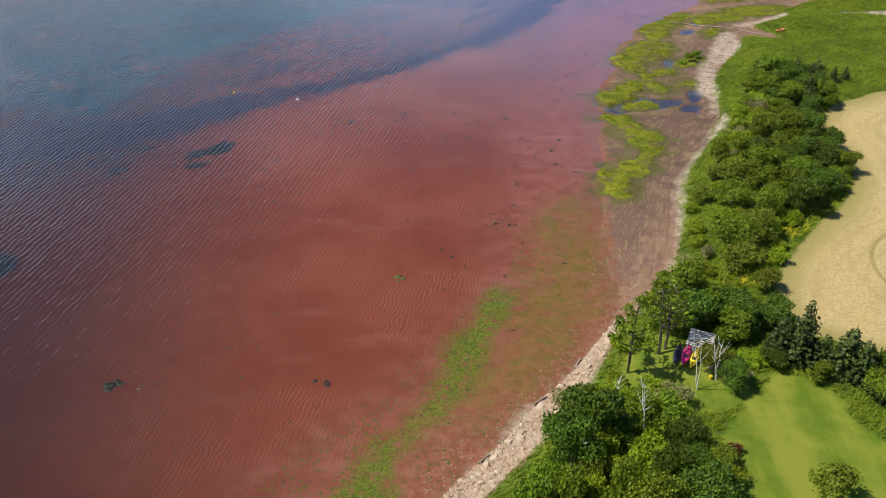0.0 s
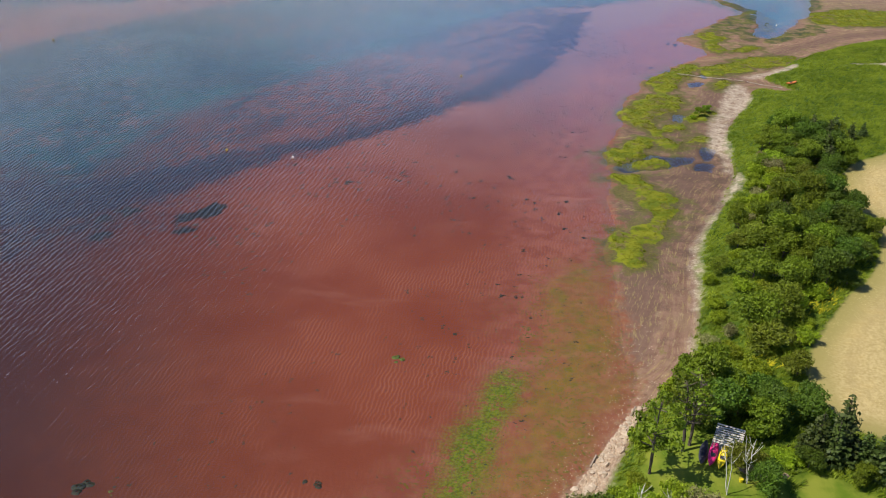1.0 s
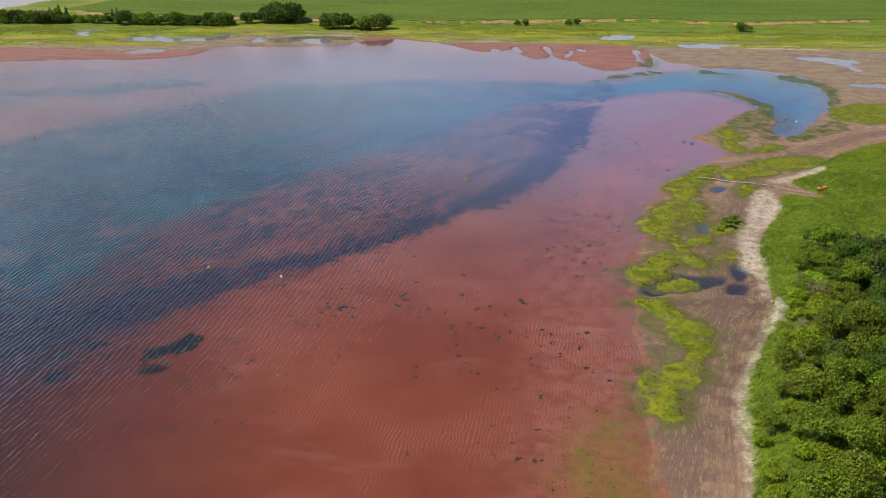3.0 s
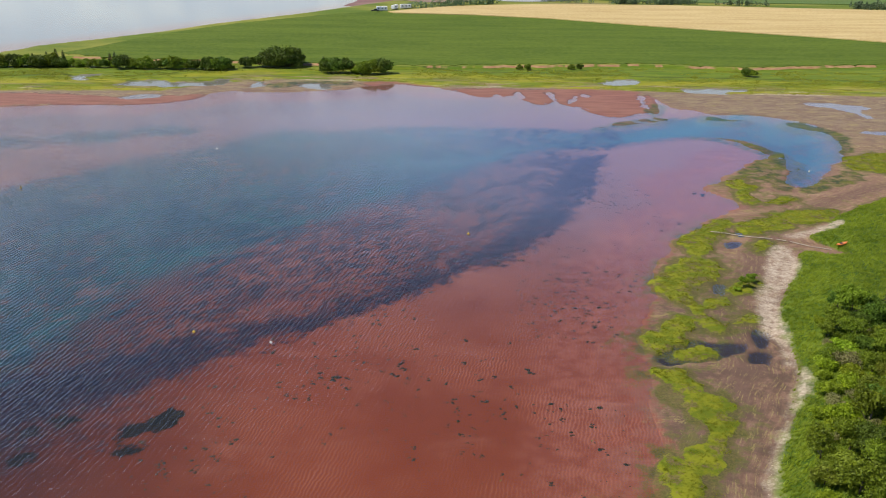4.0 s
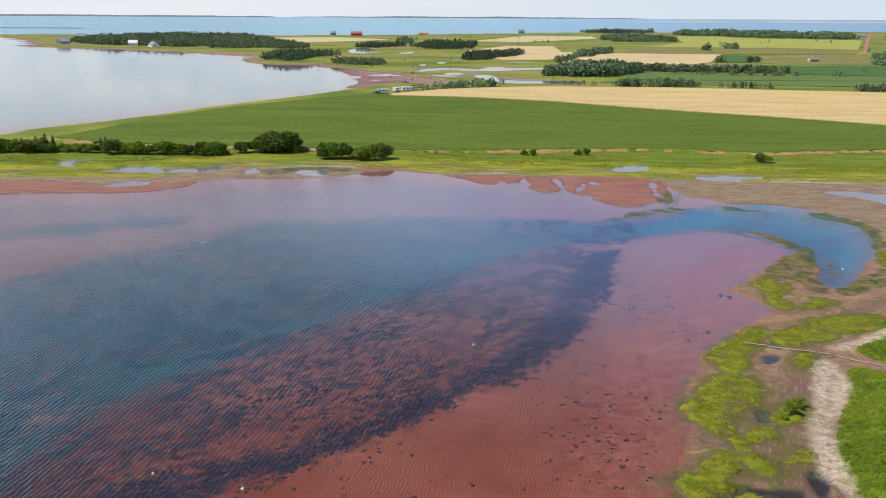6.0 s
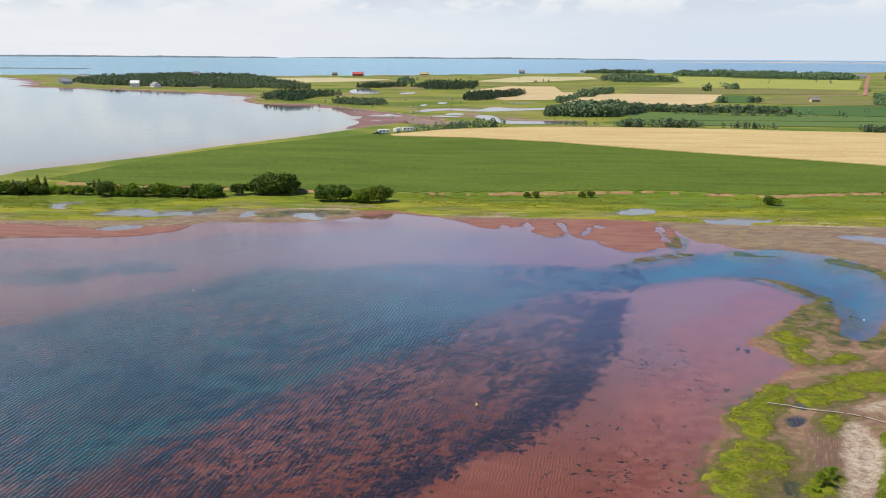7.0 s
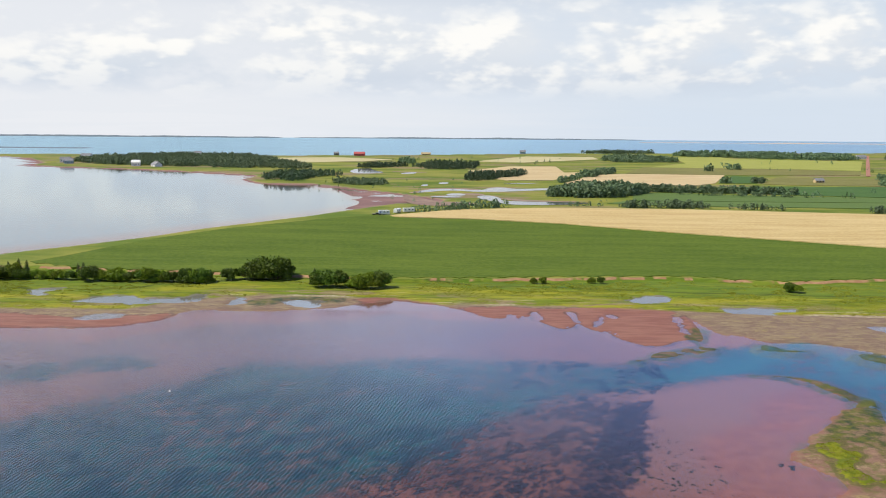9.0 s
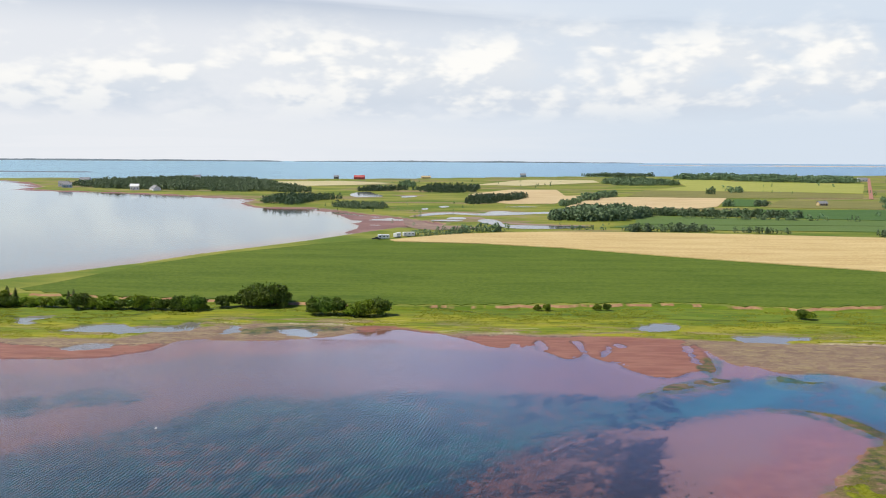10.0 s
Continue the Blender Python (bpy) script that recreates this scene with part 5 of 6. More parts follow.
def far_trees(name, text, count, seed, tall, conifer, mat, label, by=None):
    """A wood far off: many small tapered or rounded crowns in one mesh."""
    rng = np.random.default_rng(seed)
    poly = outline(text, 1)
    lo, hi = poly.min(0), poly.max(0)
    p = rng.uniform(lo, hi, (count * 12, 2))
    p = p[inside_by(poly, p[:, 0], p[:, 1], 40.0) > np.maximum(0, grain(p[:, 0], p[:, 1], 34, seed) + 0.6 * grain(p[:, 0], p[:, 1], 13, seed + 1)) * 0.12 * np.minimum(*(hi - lo))][:int(count * 1.7)]
    n, per = len(p), 36
    h = tall * rng.uniform(0.4, 0.85, n) * (1 + 0.25 * grain(p[:, 0], p[:, 1], 28, seed + 2))
    slim = rng.random(n) < conifer
    f = rng.random((n, per)) ** 0.8
    wide = np.where(slim[:, None], 0.27 * (1.04 - f), 0.46 * np.sqrt(np.clip(1.0 - (2 * f - 0.85) ** 2 * 0.75, 0.05, 1)))
    a = rng.uniform(0, math.tau, (n, per))
    d = wide * h[:, None] * rng.uniform(0.6, 1.05, (n, per))
    c = np.stack((p[:, :1] + np.cos(a) * d, p[:, 1:] + np.sin(a) * d, FAR_Z - 0.5 + f * h[:, None]), 2).reshape(-1, 3)
    out = np.stack((np.cos(a), np.sin(a), 0.3 + f), 2).reshape(-1, 3)
    size = np.repeat(h, per) * np.where(np.repeat(slim, per), 0.22, 0.29)
    v = leaf_quads(rng, c, out, size)
    return tagged(new(name, quick_mesh(name, v, np.arange(len(v)), 4, mat)), label, "wood", kind="stuff")


# aerial haze put into the leaf colours: lighter and bluer than the near trees
HAZY_WOOD = leaf_mat("far_wood", (0.070, 0.125, 0.064), (0.215, 0.300, 0.145), 0.2)
SPRUCE_WOOD = leaf_mat("far_spruce", (0.040, 0.078, 0.042), (0.120, 0.175, 0.085), 0.15)
for k, (text, count, tall, conifer) in enumerate((
        ("-598 1290  -495 1230  -383 1195  -284 1162  -218 1157  -216 1222  -294 1364  -366 1553  -485 1724  -575 1669  -635 1559  -632 1396", 3000, 8.5, 0.3),
        ("-222 927  -177 896  -165 915  -162 996  -141 1021  -185 1051  -230 998", 240, 10, 0.9), ("-141 875  -106 847  -81 858  -91 898  -138 919", 150, 6, 0.3),
        ("-131 1439  -108 1492  -90 1357  -103 1314", 90, 8, 0.6), ("-97 1258  -57 1362  -2 1351  2 1222  -34 1169  -79 1194", 380, 9, 0.9),
        ("-19 963  1 1018  34 1082  57 1085  51 1036  18 967  -5 935", 260, 9, 0.85), ("75 936  87 957  124 1070  167 1141  160 1100  115 1001  82 910", 170, 9, 0.6),
        ("47 746  72 810  99 834  120 816  144 792  120 748  106 730  72 727", 330, 11, 0.35), ("203 1550  272 1742  315 1686  329 1521  337 1498  271 1463  211 1476", 500, 11, 0.5),
        ("392 1875  455 1969  545 1948  728 1767  672 1637  567 1674  488 1753  401 1839", 1100, 13, 0.4), ("-170 1240  -100 1290  -95 1240  -160 1190", 120, 9, 0.8),
        ("690 1700  1000 1900  1200 1800  900 1600", 500, 12, 0.4), ("200 2000  300 2060  420 2050  330 1990", 200, 10, 0.5))):
    far_trees("far_wood", text, count, 100 + k, tall, conifer, SPRUCE_WOOD if conifer > 0.7 else HAZY_WOOD, "distant mixed wood of dark spruce and broadleaf trees")
for k, (text, count, tall) in enumerate((
        ("118 800  170 796  240 786  262 780  262 788  170 806  120 808", 150, 9), ("-46 604  -32 604  -14 616  -4 634  20 641  18 648  -8 642  -22 620  -44 610", 46, 6),
        ("60 645  130 647  181 640  250 621  330 600  400 590  400 602  335 612  250 634  180 654  130 659  60 654", 420, 7), ("236 934  246 930  252 944  240 948", 14, 8), ("270 940  282 936  292 960  278 962", 22, 9),
        ("384 905  392 900  398 925  388 930", 10, 11), ("150 766  260 748  330 742  470 726  470 732  330 748  260 755  152 772", 110, 6), ("286 1180  296 1180  296 1190  286 1190", 5, 12), ("330 1240  350 1238  350 1250  330 1250", 10, 12),
        ("60 655  110 652  112 660  60 664", 14, 4), ("-30 645  20 652  18 657  -28 652", 12, 3.5), ("440 930  520 935  520 950  440 945", 24, 9), ("420 1010  480 1080  490 1075  430 1005", 24, 9))):
    far_trees("hedgerow", text, count, 200 + k, tall, 0.3, HAZY_WOOD, "dark green hedgerow trees between far fields")

for k, (text, count, tall) in enumerate((
        ("-150 700  -40 640  110 660  110 900  60 1000  -100 1100  -150 1000", 22, 3.6), ("240 1150  520 1150  620 1600  330 1500", 8, 7),
        ("240 660  560 640  560 900  260 900", 14, 5), ("-130 1150  100 1250  180 1700  -150 1700", 16, 6), ("400 920  620 1000  760 1700  560 1400", 12, 8))):
    far_trees("scattered_bushes", text, count, 300 + k, tall, 0.4, HAZY_WOOD, "scattered dark bushes on far pasture and marsh")

# far coast and island on the horizon, haze of distance put into their colour
HAZY_COAST = stuff_mat("hazy_coast", (0.10, 0.14, 0.17), (0.14, 0.175, 0.19), 60.0, 0.9)


def ridge(name, x0, x1, y, width, tall, seed, label):
    """A long low island with an uneven crest."""
    n = 80
    vs, fs = [], []
    r = random.Random(seed)
    for i in range(n + 1):
        f = i / n
        x = x0 + (x1 - x0) * f
        h = tall * (math.sin(math.pi * f) ** 0.35) * (0.55 + 0.45 * noise.noise((x * 0.004, seed, 0))) * r.uniform(0.85, 1.1)
        vs += [(x, y - width / 2, -0.5), (x, y - width * 0.2, max(h * 0.8, 0)), (x, y + width * 0.2, max(h, 0)), (x, y + width / 2, -0.5)]
        if i:
            o = (i - 1) * 4
            fs += [(o + k, o + k + 4, o + k + 5, o + k + 1) for k in range(3)]
    return tagged(new(name, mesh_of(name, vs, fs, HAZY_COAST)), label, "island", kind="structure")


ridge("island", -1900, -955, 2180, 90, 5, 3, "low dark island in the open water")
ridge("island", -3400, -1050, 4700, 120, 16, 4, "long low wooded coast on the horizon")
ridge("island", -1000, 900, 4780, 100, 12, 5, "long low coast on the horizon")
SANDBAR = stuff_mat("far_sandbar", (0.45, 0.36, 0.28), (0.55, 0.46, 0.38), 60.0, 0.9)
for x0, x1, y, tall in ((700, 2300, 3900, 4.5), (1500, 2600, 3300, 3.0)):
    ridge("sand_bar", x0, x1, y, 60, tall, 6, "long pale sandbar in the open water").data.materials[0] = SANDBAR

# ---- buildings and caravans far off ----
FAR_MUD = stuff_mat("creek_mud", (0.19, 0.115, 0.085), (0.30, 0.21, 0.15), 40.0, 0.8, 0.1)
for text in ("-59 746  -47 729  -33 684  -6 681  2 660  -19 648  -44 652  -55 690", "-60 760  -44 815  -20 830  4 812  -2 802  -24 812  -40 795  -48 768", "12 722  22 716  44 700  80 694  80 688  50 690  24 694",
             "-110 1120  -90 1110  -60 1104  -64 1090  -96 1094", "-20 762  -2 768  6 752  0 742  -12 752", "60 850  90 846  112 842  110 838  62 839"):
    far_sheet("creek_mud", text, FAR_MUD, 1.54, "brown tidal mud beside a creek", "mud")
WHITE = stuff_mat("white_clapboard", (0.72, 0.72, 0.70), (0.82, 0.82, 0.80), 1.0, 0.6, 0.1)
BLUE_WALL = stuff_mat("blue_clapboard", (0.30, 0.40, 0.48), (0.38, 0.47, 0.54), 1.0, 0.6, 0.1)
GREY_ROOF = stuff_mat("grey_shingle", (0.16, 0.16, 0.17), (0.26, 0.26, 0.27), 1.0, 0.85, 0.4)
RED_WALL = stuff_mat("red_boards", (0.42, 0.07, 0.07), (0.52, 0.11, 0.10), 1.0, 0.7, 0.2)
GLASS = bpy.data.materials.new("window_glass")
GLASS.use_nodes = True
gb = GLASS.node_tree.nodes["Principled BSDF"]
gb.inputs["Base Color"].default_value, gb.inputs["Roughness"].default_value = (0.03, 0.04, 0.05, 1), 0.05


def house(x, y, turn, w, d, h, wall, roof, label, category="house"):
    top = thing("barn" if category == "barn" else "house", label, category, pose(x, y, ground_at(x, y) - 0.1, 0, 0, turn))
    bm = bmesh.new()
    box(bm, 0, 0, 0, w, d, h)
    gable = [bm.verts.new(p) for p in ((-w / 2, -d / 2, h), (-w / 2, d / 2, h), (-w / 2, 0, h + d * 0.38), (w / 2, -d / 2, h), (w / 2, d / 2, h), (w / 2, 0, h + d * 0.38))]
    bm.faces.new(gable[:3])
    bm.faces.new(gable[3:])
    part("wall", bm_mesh("wall", bm, wall), top)
    bm = bmesh.new()
    rise = math.atan2(d * 0.38, d / 2)
    ln = math.hypot(d * 0.38, d / 2) + 0.5
    for s in (-1, 1):
        box(bm, 0, s * (d / 4 + 0.1), h + d * 0.19 - 0.05, w + 0.8, ln, 0.18, 0, Matrix.Rotation(-s * rise, 4, "X"))
    part("roof", bm_mesh("roof", bm, roof), top)
    bm = bmesh.new()
    box(bm, w * 0.28, 0, h + d * 0.2, 0.7, 0.7, d * 0.32, 0.04)
    part("chimney", bm_mesh("chimney", bm, GREY_ROOF), top)
    for fx in (-0.3, 0.05, 0.34):
        for s in (-1, 1):
            bm = bmesh.new()
            box(bm, w * fx, s * (d / 2 + 0.03), h * 0.38, 1.1, 0.08, 1.3, 0.02)
            part("window", bm_mesh("window", bm, GLASS), top)
    bm = bmesh.new()
    box(bm, -w * 0.12, -d / 2 - 0.04, 0.1, 1.0, 0.1, 2.05, 0.02)
    part("door", bm_mesh("door", bm, GREY_ROOF), top)
    return top


house(-573, 1262, 20, 12, 8, 4.2, BLUE_WALL, GREY_ROOF, "pale blue house with a grey roof by the shore")
house(-596, 1300, 10, 14, 8, 5.0, WHITE, GREY_ROOF, "white two storey house with a grey roof")
house(-620, 1420, 0, 16, 9, 6.0, WHITE, GREY_ROOF, "white farmhouse near a wood")
house(-455, 1205, 15, 11, 8, 5.0, WHITE, WHITE, "white cottage in front of a dark wood")
house(-424, 1196, -50, 15, 10, 2.6, WHITE, GREY_ROOF, "low cottage with a wide grey gable roof")
house(-500, 1600, 5, 12, 9, 6.0, WHITE, GREY_ROOF, "white house half hidden by trees")
house(-225, 1708, 0, 20, 9, 4.2, RED_WALL, RED_WALL, "long red barn on the far shore", "barn")
house(-273, 1733, 0, 9, 7, 4.0, GREY_ROOF, GREY_ROOF, "dark weathered shed on the far shore", "barn")
house(-104, 1790, 10, 18, 7, 2.6, TAN_CROP, TAN_CROP, "pale wooden shed on the far shore", "barn")
house(343, 958, 10, 9, 6, 2.6, TAN_CROP, GREY_ROOF, "small weathered tan farm shed among fields")
house(734, 1768, 0, 18, 9, 4.0, WHITE, GREY_ROOF, "white farmhouse beside a red road")
house(94, 1915, 0, 12, 8, 5.0, BLUE_WALL, GREY_ROOF, "grey house on the far shore")

CARAVAN_SKIN = stuff_mat("caravan_skin", (0.80, 0.80, 0.78), (0.86, 0.86, 0.84), 1.0, 0.35, 0.05)
TRIM = stuff_mat("grey_trim", (0.20, 0.20, 0.21), (0.30, 0.30, 0.31), 0.5, 0.5, 0.05)
RUBBER = stuff_mat("tyre_rubber", (0.02, 0.02, 0.02), (0.035, 0.035, 0.035), 0.3, 0.85, 0.2)
CAR_PAINT = stuff_mat("dark_car_paint", (0.03, 0.032, 0.036), (0.045, 0.046, 0.05), 1.0, 0.25, 0.0)


def wheel(top, x, y, r, wide):
    bm = bmesh.new()
    bmesh.ops.create_cone(bm, cap_ends=True, segments=16, radius1=r, radius2=r, depth=wide, matrix=Matrix.Translation((x, y, r)) @ Matrix.Rotation(radians(90), 4, "X"))
    w = part("wheel", bm_mesh("wheel", bm, RUBBER), top)
    bm = bmesh.new()
    bmesh.ops.create_cone(bm, cap_ends=True, segments=12, radius1=r * 0.55, radius2=r * 0.5, depth=wide + 0.03, matrix=Matrix.Translation((x, y, r)) @ Matrix.Rotation(radians(90), 4, "X"))
    part("rim", bm_mesh("rim", bm, TRIM), w)


def caravan(x, y, turn, long, label):
    top = thing("caravan", label, "caravan", pose(x, y, ground_at(x, y), 0, 0, turn), "caravans at the field corner")
    bm = bmesh.new()
    box(bm, 0, 0, 0.55, long, 2.4, 2.3, 0.22)
    part("body", bm_mesh("body", bm, CARAVAN_SKIN), top)
    bm = bmesh.new()
    box(bm, 0, 0, 0.42, long * 0.96, 2.2, 0.16, 0.03)
    box(bm, long * 0.5 + 0.6, 0, 0.45, 1.3, 0.12, 0.1, 0.02)
    part("chassis", bm_mesh("chassis", bm, TRIM), top)
    for fx in (-0.32, 0.02, 0.32):
        for s in (-1, 1):
            bm = bmesh.new()
            box(bm, long * fx, s * 1.2, 1.55, 1.0, 0.06, 0.6, 0.02)
            part("window", bm_mesh("window", bm, GLASS), top)
    bm = bmesh.new()
    box(bm, long * 0.17, -1.21, 0.7, 0.65, 0.06, 1.85, 0.02)
    part("door", bm_mesh("door", bm, CARAVAN_SKIN), top)
    bm = bmesh.new()
    box(bm, -long * 0.15, 0, 2.84, 0.7, 0.6, 0.22, 0.05)
    part("roof_vent", bm_mesh("roof_vent", bm, TRIM), top)
    for s in (-1, 1):
        for fx in (-0.06, 0.06):
            wheel(top, long * fx, s * 1.05, 0.34, 0.2)
    return top


caravan(-57.5, 585, 12, 6.8, "white caravan parked at the corner of a field")
caravan(-50.5, 597, 75, 7.5, "tall white motorhome parked on grass")
caravan(-44, 602, 20, 7.2, "white caravan with dark windows parked beside bushes")


def pickup(x, y, turn):
    top = thing("pickup_truck", "dark pickup truck parked beside a caravan", "truck", pose(x, y, ground_at(x, y), 0, 0, turn))
    bm = bmesh.new()
    box(bm, 0, 0, 0.5, 5.2, 1.9, 0.55, 0.12)
    part("body", bm_mesh("body", bm, CAR_PAINT), top)
    bm = bmesh.new()
    box(bm, 0.3, 0, 1.02, 2.0, 1.7, 0.7, 0.2)
    part("cab", bm_mesh("cab", bm, GLASS), top)
    for sx in (-1.6, 1.7):
        for sy in (-0.85, 0.85):
            wheel(top, sx, sy, 0.38, 0.25)
    return top


pickup(-61.5, 581.5, 8)

# ---- bushes along the far bank ----
hedge = {
    "dark": [shrub(141 + k, "dark", 3.4, 2.5, 2400, 0.36, "dark green bush on the grassy bank below a field", "bush") for k in range(3)],
    "mid": [shrub(151 + k, "mid", 2.9, 2.4, 2200, 0.34, "leafy green bush on the grassy bank below a field", "bush") for k in range(2)],
}
row = [(-214 + 2.1 * k + rng.uniform(-0.7, 0.7), 357.5 + rng.uniform(-1.5, 1.5), rng.choice(("dark", "mid", "dark")), rng.uniform(0.75, 1.2)) for k in range(27)]
row += [(-157 + 2.2 * k + rng.uniform(-0.6, 0.6), 358 + rng.uniform(-1, 1), rng.choice(("dark", "mid", "dark")), rng.uniform(0.55, 0.85)) for k in range(10)]
row += [(-134.5 + 1.9 * k + rng.uniform(-0.6, 0.6), 356 + rng.uniform(-1.2, 1.2), rng.choice(("dark", "mid", "dark")), rng.uniform(0.7, 1.15)) for k in range(17)]
row += [(-101 + 1.6 * k, 355 + rng.uniform(-0.8, 0.8), ("dark", "mid")[k % 3 == 2], (0.7, 1.0, 1.15, 1.1, 1.0, 0.7)[k]) for k in range(6)] + [(-87, 361, "dark", 1.0)]
row += [(-81.5, 363.6, "dark", 1.35), (-79.3, 364.5, "dark", 1.75), (-76.6, 364.8, "dark", 1.9), (-73.8, 364.8, "dark", 1.85), (-71, 364.4, "dark", 1.8), (-68.6, 363.6, "dark", 1.4),
        (-77.8, 362.6, "dark", 1.5), (-74.6, 362.4, "dark", 1.6), (-71.6, 362.6, "dark", 1.4)]
row += [(-54, 351, "dark", 1.2), (-51.8, 350, "dark", 1.5), (-49.2, 350, "dark", 1.45), (-47.2, 351, "dark", 1.1), (-41.2, 348.5, "mid", 1.3), (-38.8, 347.8, "mid", 1.6),
        (-36.4, 348.5, "mid", 1.3), (-33.6, 350.5, "dark", 1.3), (-32.2, 351, "dark", 1.0), (103, 352, "mid", 0.7), (101, 352.5, "dark", 0.6), (21, 362, "mid", 0.5), (18, 362, "mid", 0.45), (38, 364, "mid", 0.5), (41, 364, "dark", 0.45)]
for x, y, k, size in row:
    big = 1.15 if size > 1.2 else 1.38
    ob = plant(rng.choice(hedge[k]), x, y, size * big, rng=rng, sink=0.2 * size, tall=rng.uniform(1.0, 1.3))
    tagged(ob, category="bush", group="bushes along the far bank")
for x, y, size in ((-165, 361, 0.95), (-161.5, 362, 1.1), (-158.5, 361.5, 1.0), (-171, 362, 0.8), (-140.5, 362, 0.85), (-138.6, 361.6, 0.95), (-56.4, 355, 0.95)):
    tagged(plant(spruces[0], x, y, size, rng=rng), "dark spruce among bushes on a grassy bank", "tree", "bushes along the far bank")

# ---- shore things ----
PINK = stuff_mat("pink_plastic", (0.62, 0.02, 0.16), (0.72, 0.04, 0.22), 1.0, 0.35, 0.02)
YELLOW = stuff_mat("yellow_plastic", (0.78, 0.58, 0.01), (0.85, 0.66, 0.03), 1.0, 0.35, 0.02)
ORANGE = stuff_mat("orange_plastic", (0.80, 0.20, 0.04), (0.88, 0.28, 0.07), 1.0, 0.35, 0.02)
NAVY = stuff_mat("dark_plastic", (0.02, 0.022, 0.035), (0.04, 0.04, 0.06), 1.0, 0.4, 0.02)
TIMBER = stuff_mat("weathered_timber", (0.46, 0.41, 0.35), (0.66, 0.60, 0.52), 0.6, 0.85, 0.4, stretch=(1, 0.2, 1))
WALK_TIMBER = stuff_mat("walkway_timber", (0.34, 0.28, 0.21), (0.52, 0.45, 0.36), 0.6, 0.85, 0.4, stretch=(0.3, 1, 1))
DARK_TIMBER = stuff_mat("wet_timber", (0.19, 0.14, 0.105), (0.34, 0.27, 0.21), 0.6, 0.85, 0.4, stretch=(0.3, 1, 1))
FLOAT_Y = stuff_mat("buoy_yellow", (0.75, 0.50, 0.05), (0.85, 0.62, 0.10), 0.4, 0.5, 0.05)
FLOAT_W = stuff_mat("buoy_white", (0.70, 0.70, 0.68), (0.82, 0.82, 0.80), 0.4, 0.5, 0.05)


def kayak(at, mat, label):
    top = thing("kayak", label, "kayak", at)
    n, m = 16, 10
    vs, fs = [], []
    for i in range(n + 1):
        f = i / n * 2 - 1
        w = 0.36 * (1 - abs(f) ** 2.6) + 0.012
        rise = 0.12 * abs(f) ** 3
        for k in range(m):
            a = k / m * math.tau
            vs.append((math.cos(a) * w, f * 1.5, 0.19 + rise + math.sin(a) * (0.19 if math.sin(a) < 0 else 0.12) * (1 - 0.6 * abs(f) ** 3)))
        if i:
            o = (i - 1) * m
            fs += [(o + k, o + (k + 1) % m, o + m + (k + 1) % m, o + m + k) for k in range(m)]
    part("hull", mesh_of("hull", vs, fs, mat, True), top)
    ring = [Vector((math.cos(a) * 0.21, -0.1 + math.sin(a) * 0.42, 0.325)) for a in np.linspace(0, math.tau, 21)]
    part("cockpit_rim", mesh_of("cockpit_rim", *tube(ring, [0.025] * 21), NAVY), top)
    bm = bmesh.new()
    box(bm, 0, -0.25, 0.25, 0.3, 0.35, 0.08, 0.02)
    part("seat", bm_mesh("seat", bm, NAVY), top)
    return top


zr = ground_at(24.4, 62)
kayak(pose(22.85, 60.9, zr + 0.34, 12, 10, -22), PINK, "pink kayak leaning out of a timber rack")
kayak(pose(23.65, 60.5, zr + 0.34, 12, -8, -28), YELLOW, "yellow kayak leaning out of a timber rack")
kayak(pose(22.1, 61.2, zr + 0.10, 6, 16, -20), NAVY, "dark kayak lying beside a timber rack")
kayak(pose(64.6, 170.4, ground_at(64.6, 170.4) + 0.15, 0, 8, -58), ORANGE, "orange kayak lying in tall grass by a path")

rack = thing("kayak_rack", "weathered timber slatted shelter over kayaks", "shelter", pose(24.2, 61.6, zr, 0, 0, -24))
rack.scale = (0.78, 0.78, 0.85)
for sx in (-1.3, 1.3):
    for sy, tall in ((-1.0, 1.75), (1.1, 2.2)):
        bm = bmesh.new()
        box(bm, sx, sy, -0.1, 0.11, 0.11, tall, 0.01)
        part("post", bm_mesh("post", bm, TIMBER), rack)
    bm = bmesh.new()
    box(bm, sx, 0.05, 1.82, 0.07, 2.6, 0.14, 0.01, Matrix.Rotation(radians(11), 4, "X"))
    part("rafter", bm_mesh("rafter", bm, TIMBER), rack)
bm = bmesh.new()
box(bm, 0, 0, 0, 3.0, 0.19, 0.03, 0.005)
slat = bm_mesh("slat", bm, TIMBER)
for k in range(9):
    f = k / 8
    part("slat", slat, rack, at=pose(0, -1.2 + 2.5 * f, 1.78 + 0.48 * f, 11, 0, (k * 37 % 5 - 2) * 0.5))
bm = bmesh.new()
box(bm, 0, -0.1, 0.02, 3.4, 3.0, 0.07, 0.02)
part("deck", bm_mesh("deck", bm, TIMBER), rack)


SOIL = stuff_mat("bare_soil", (0.30, 0.20, 0.13), (0.42, 0.31, 0.22), 0.6, 0.95)
bed = thing("flower_bed", "bare stony flower bed with small plants by the shelter", "garden bed", pose(26.4, 59.2, ground_at(26.4, 59.2), 0, 0, -18))
q = random.Random(8)
bm = bmesh.new()
ring = []
for k in range(22):
    a = k / 22 * math.tau
    w = 1 + 0.12 * math.sin(a * 3) + q.uniform(-0.05, 0.05)
    ring.append((math.cos(a) * 2.2 * w, math.sin(a) * 0.95 * w))
low = [bm.verts.new((x, y, -0.12)) for x, y in ring]
rim = [bm.verts.new((x * 0.93, y * 0.93, 0.10)) for x, y in ring]
mid = bm.verts.new((0, 0, 0.2))
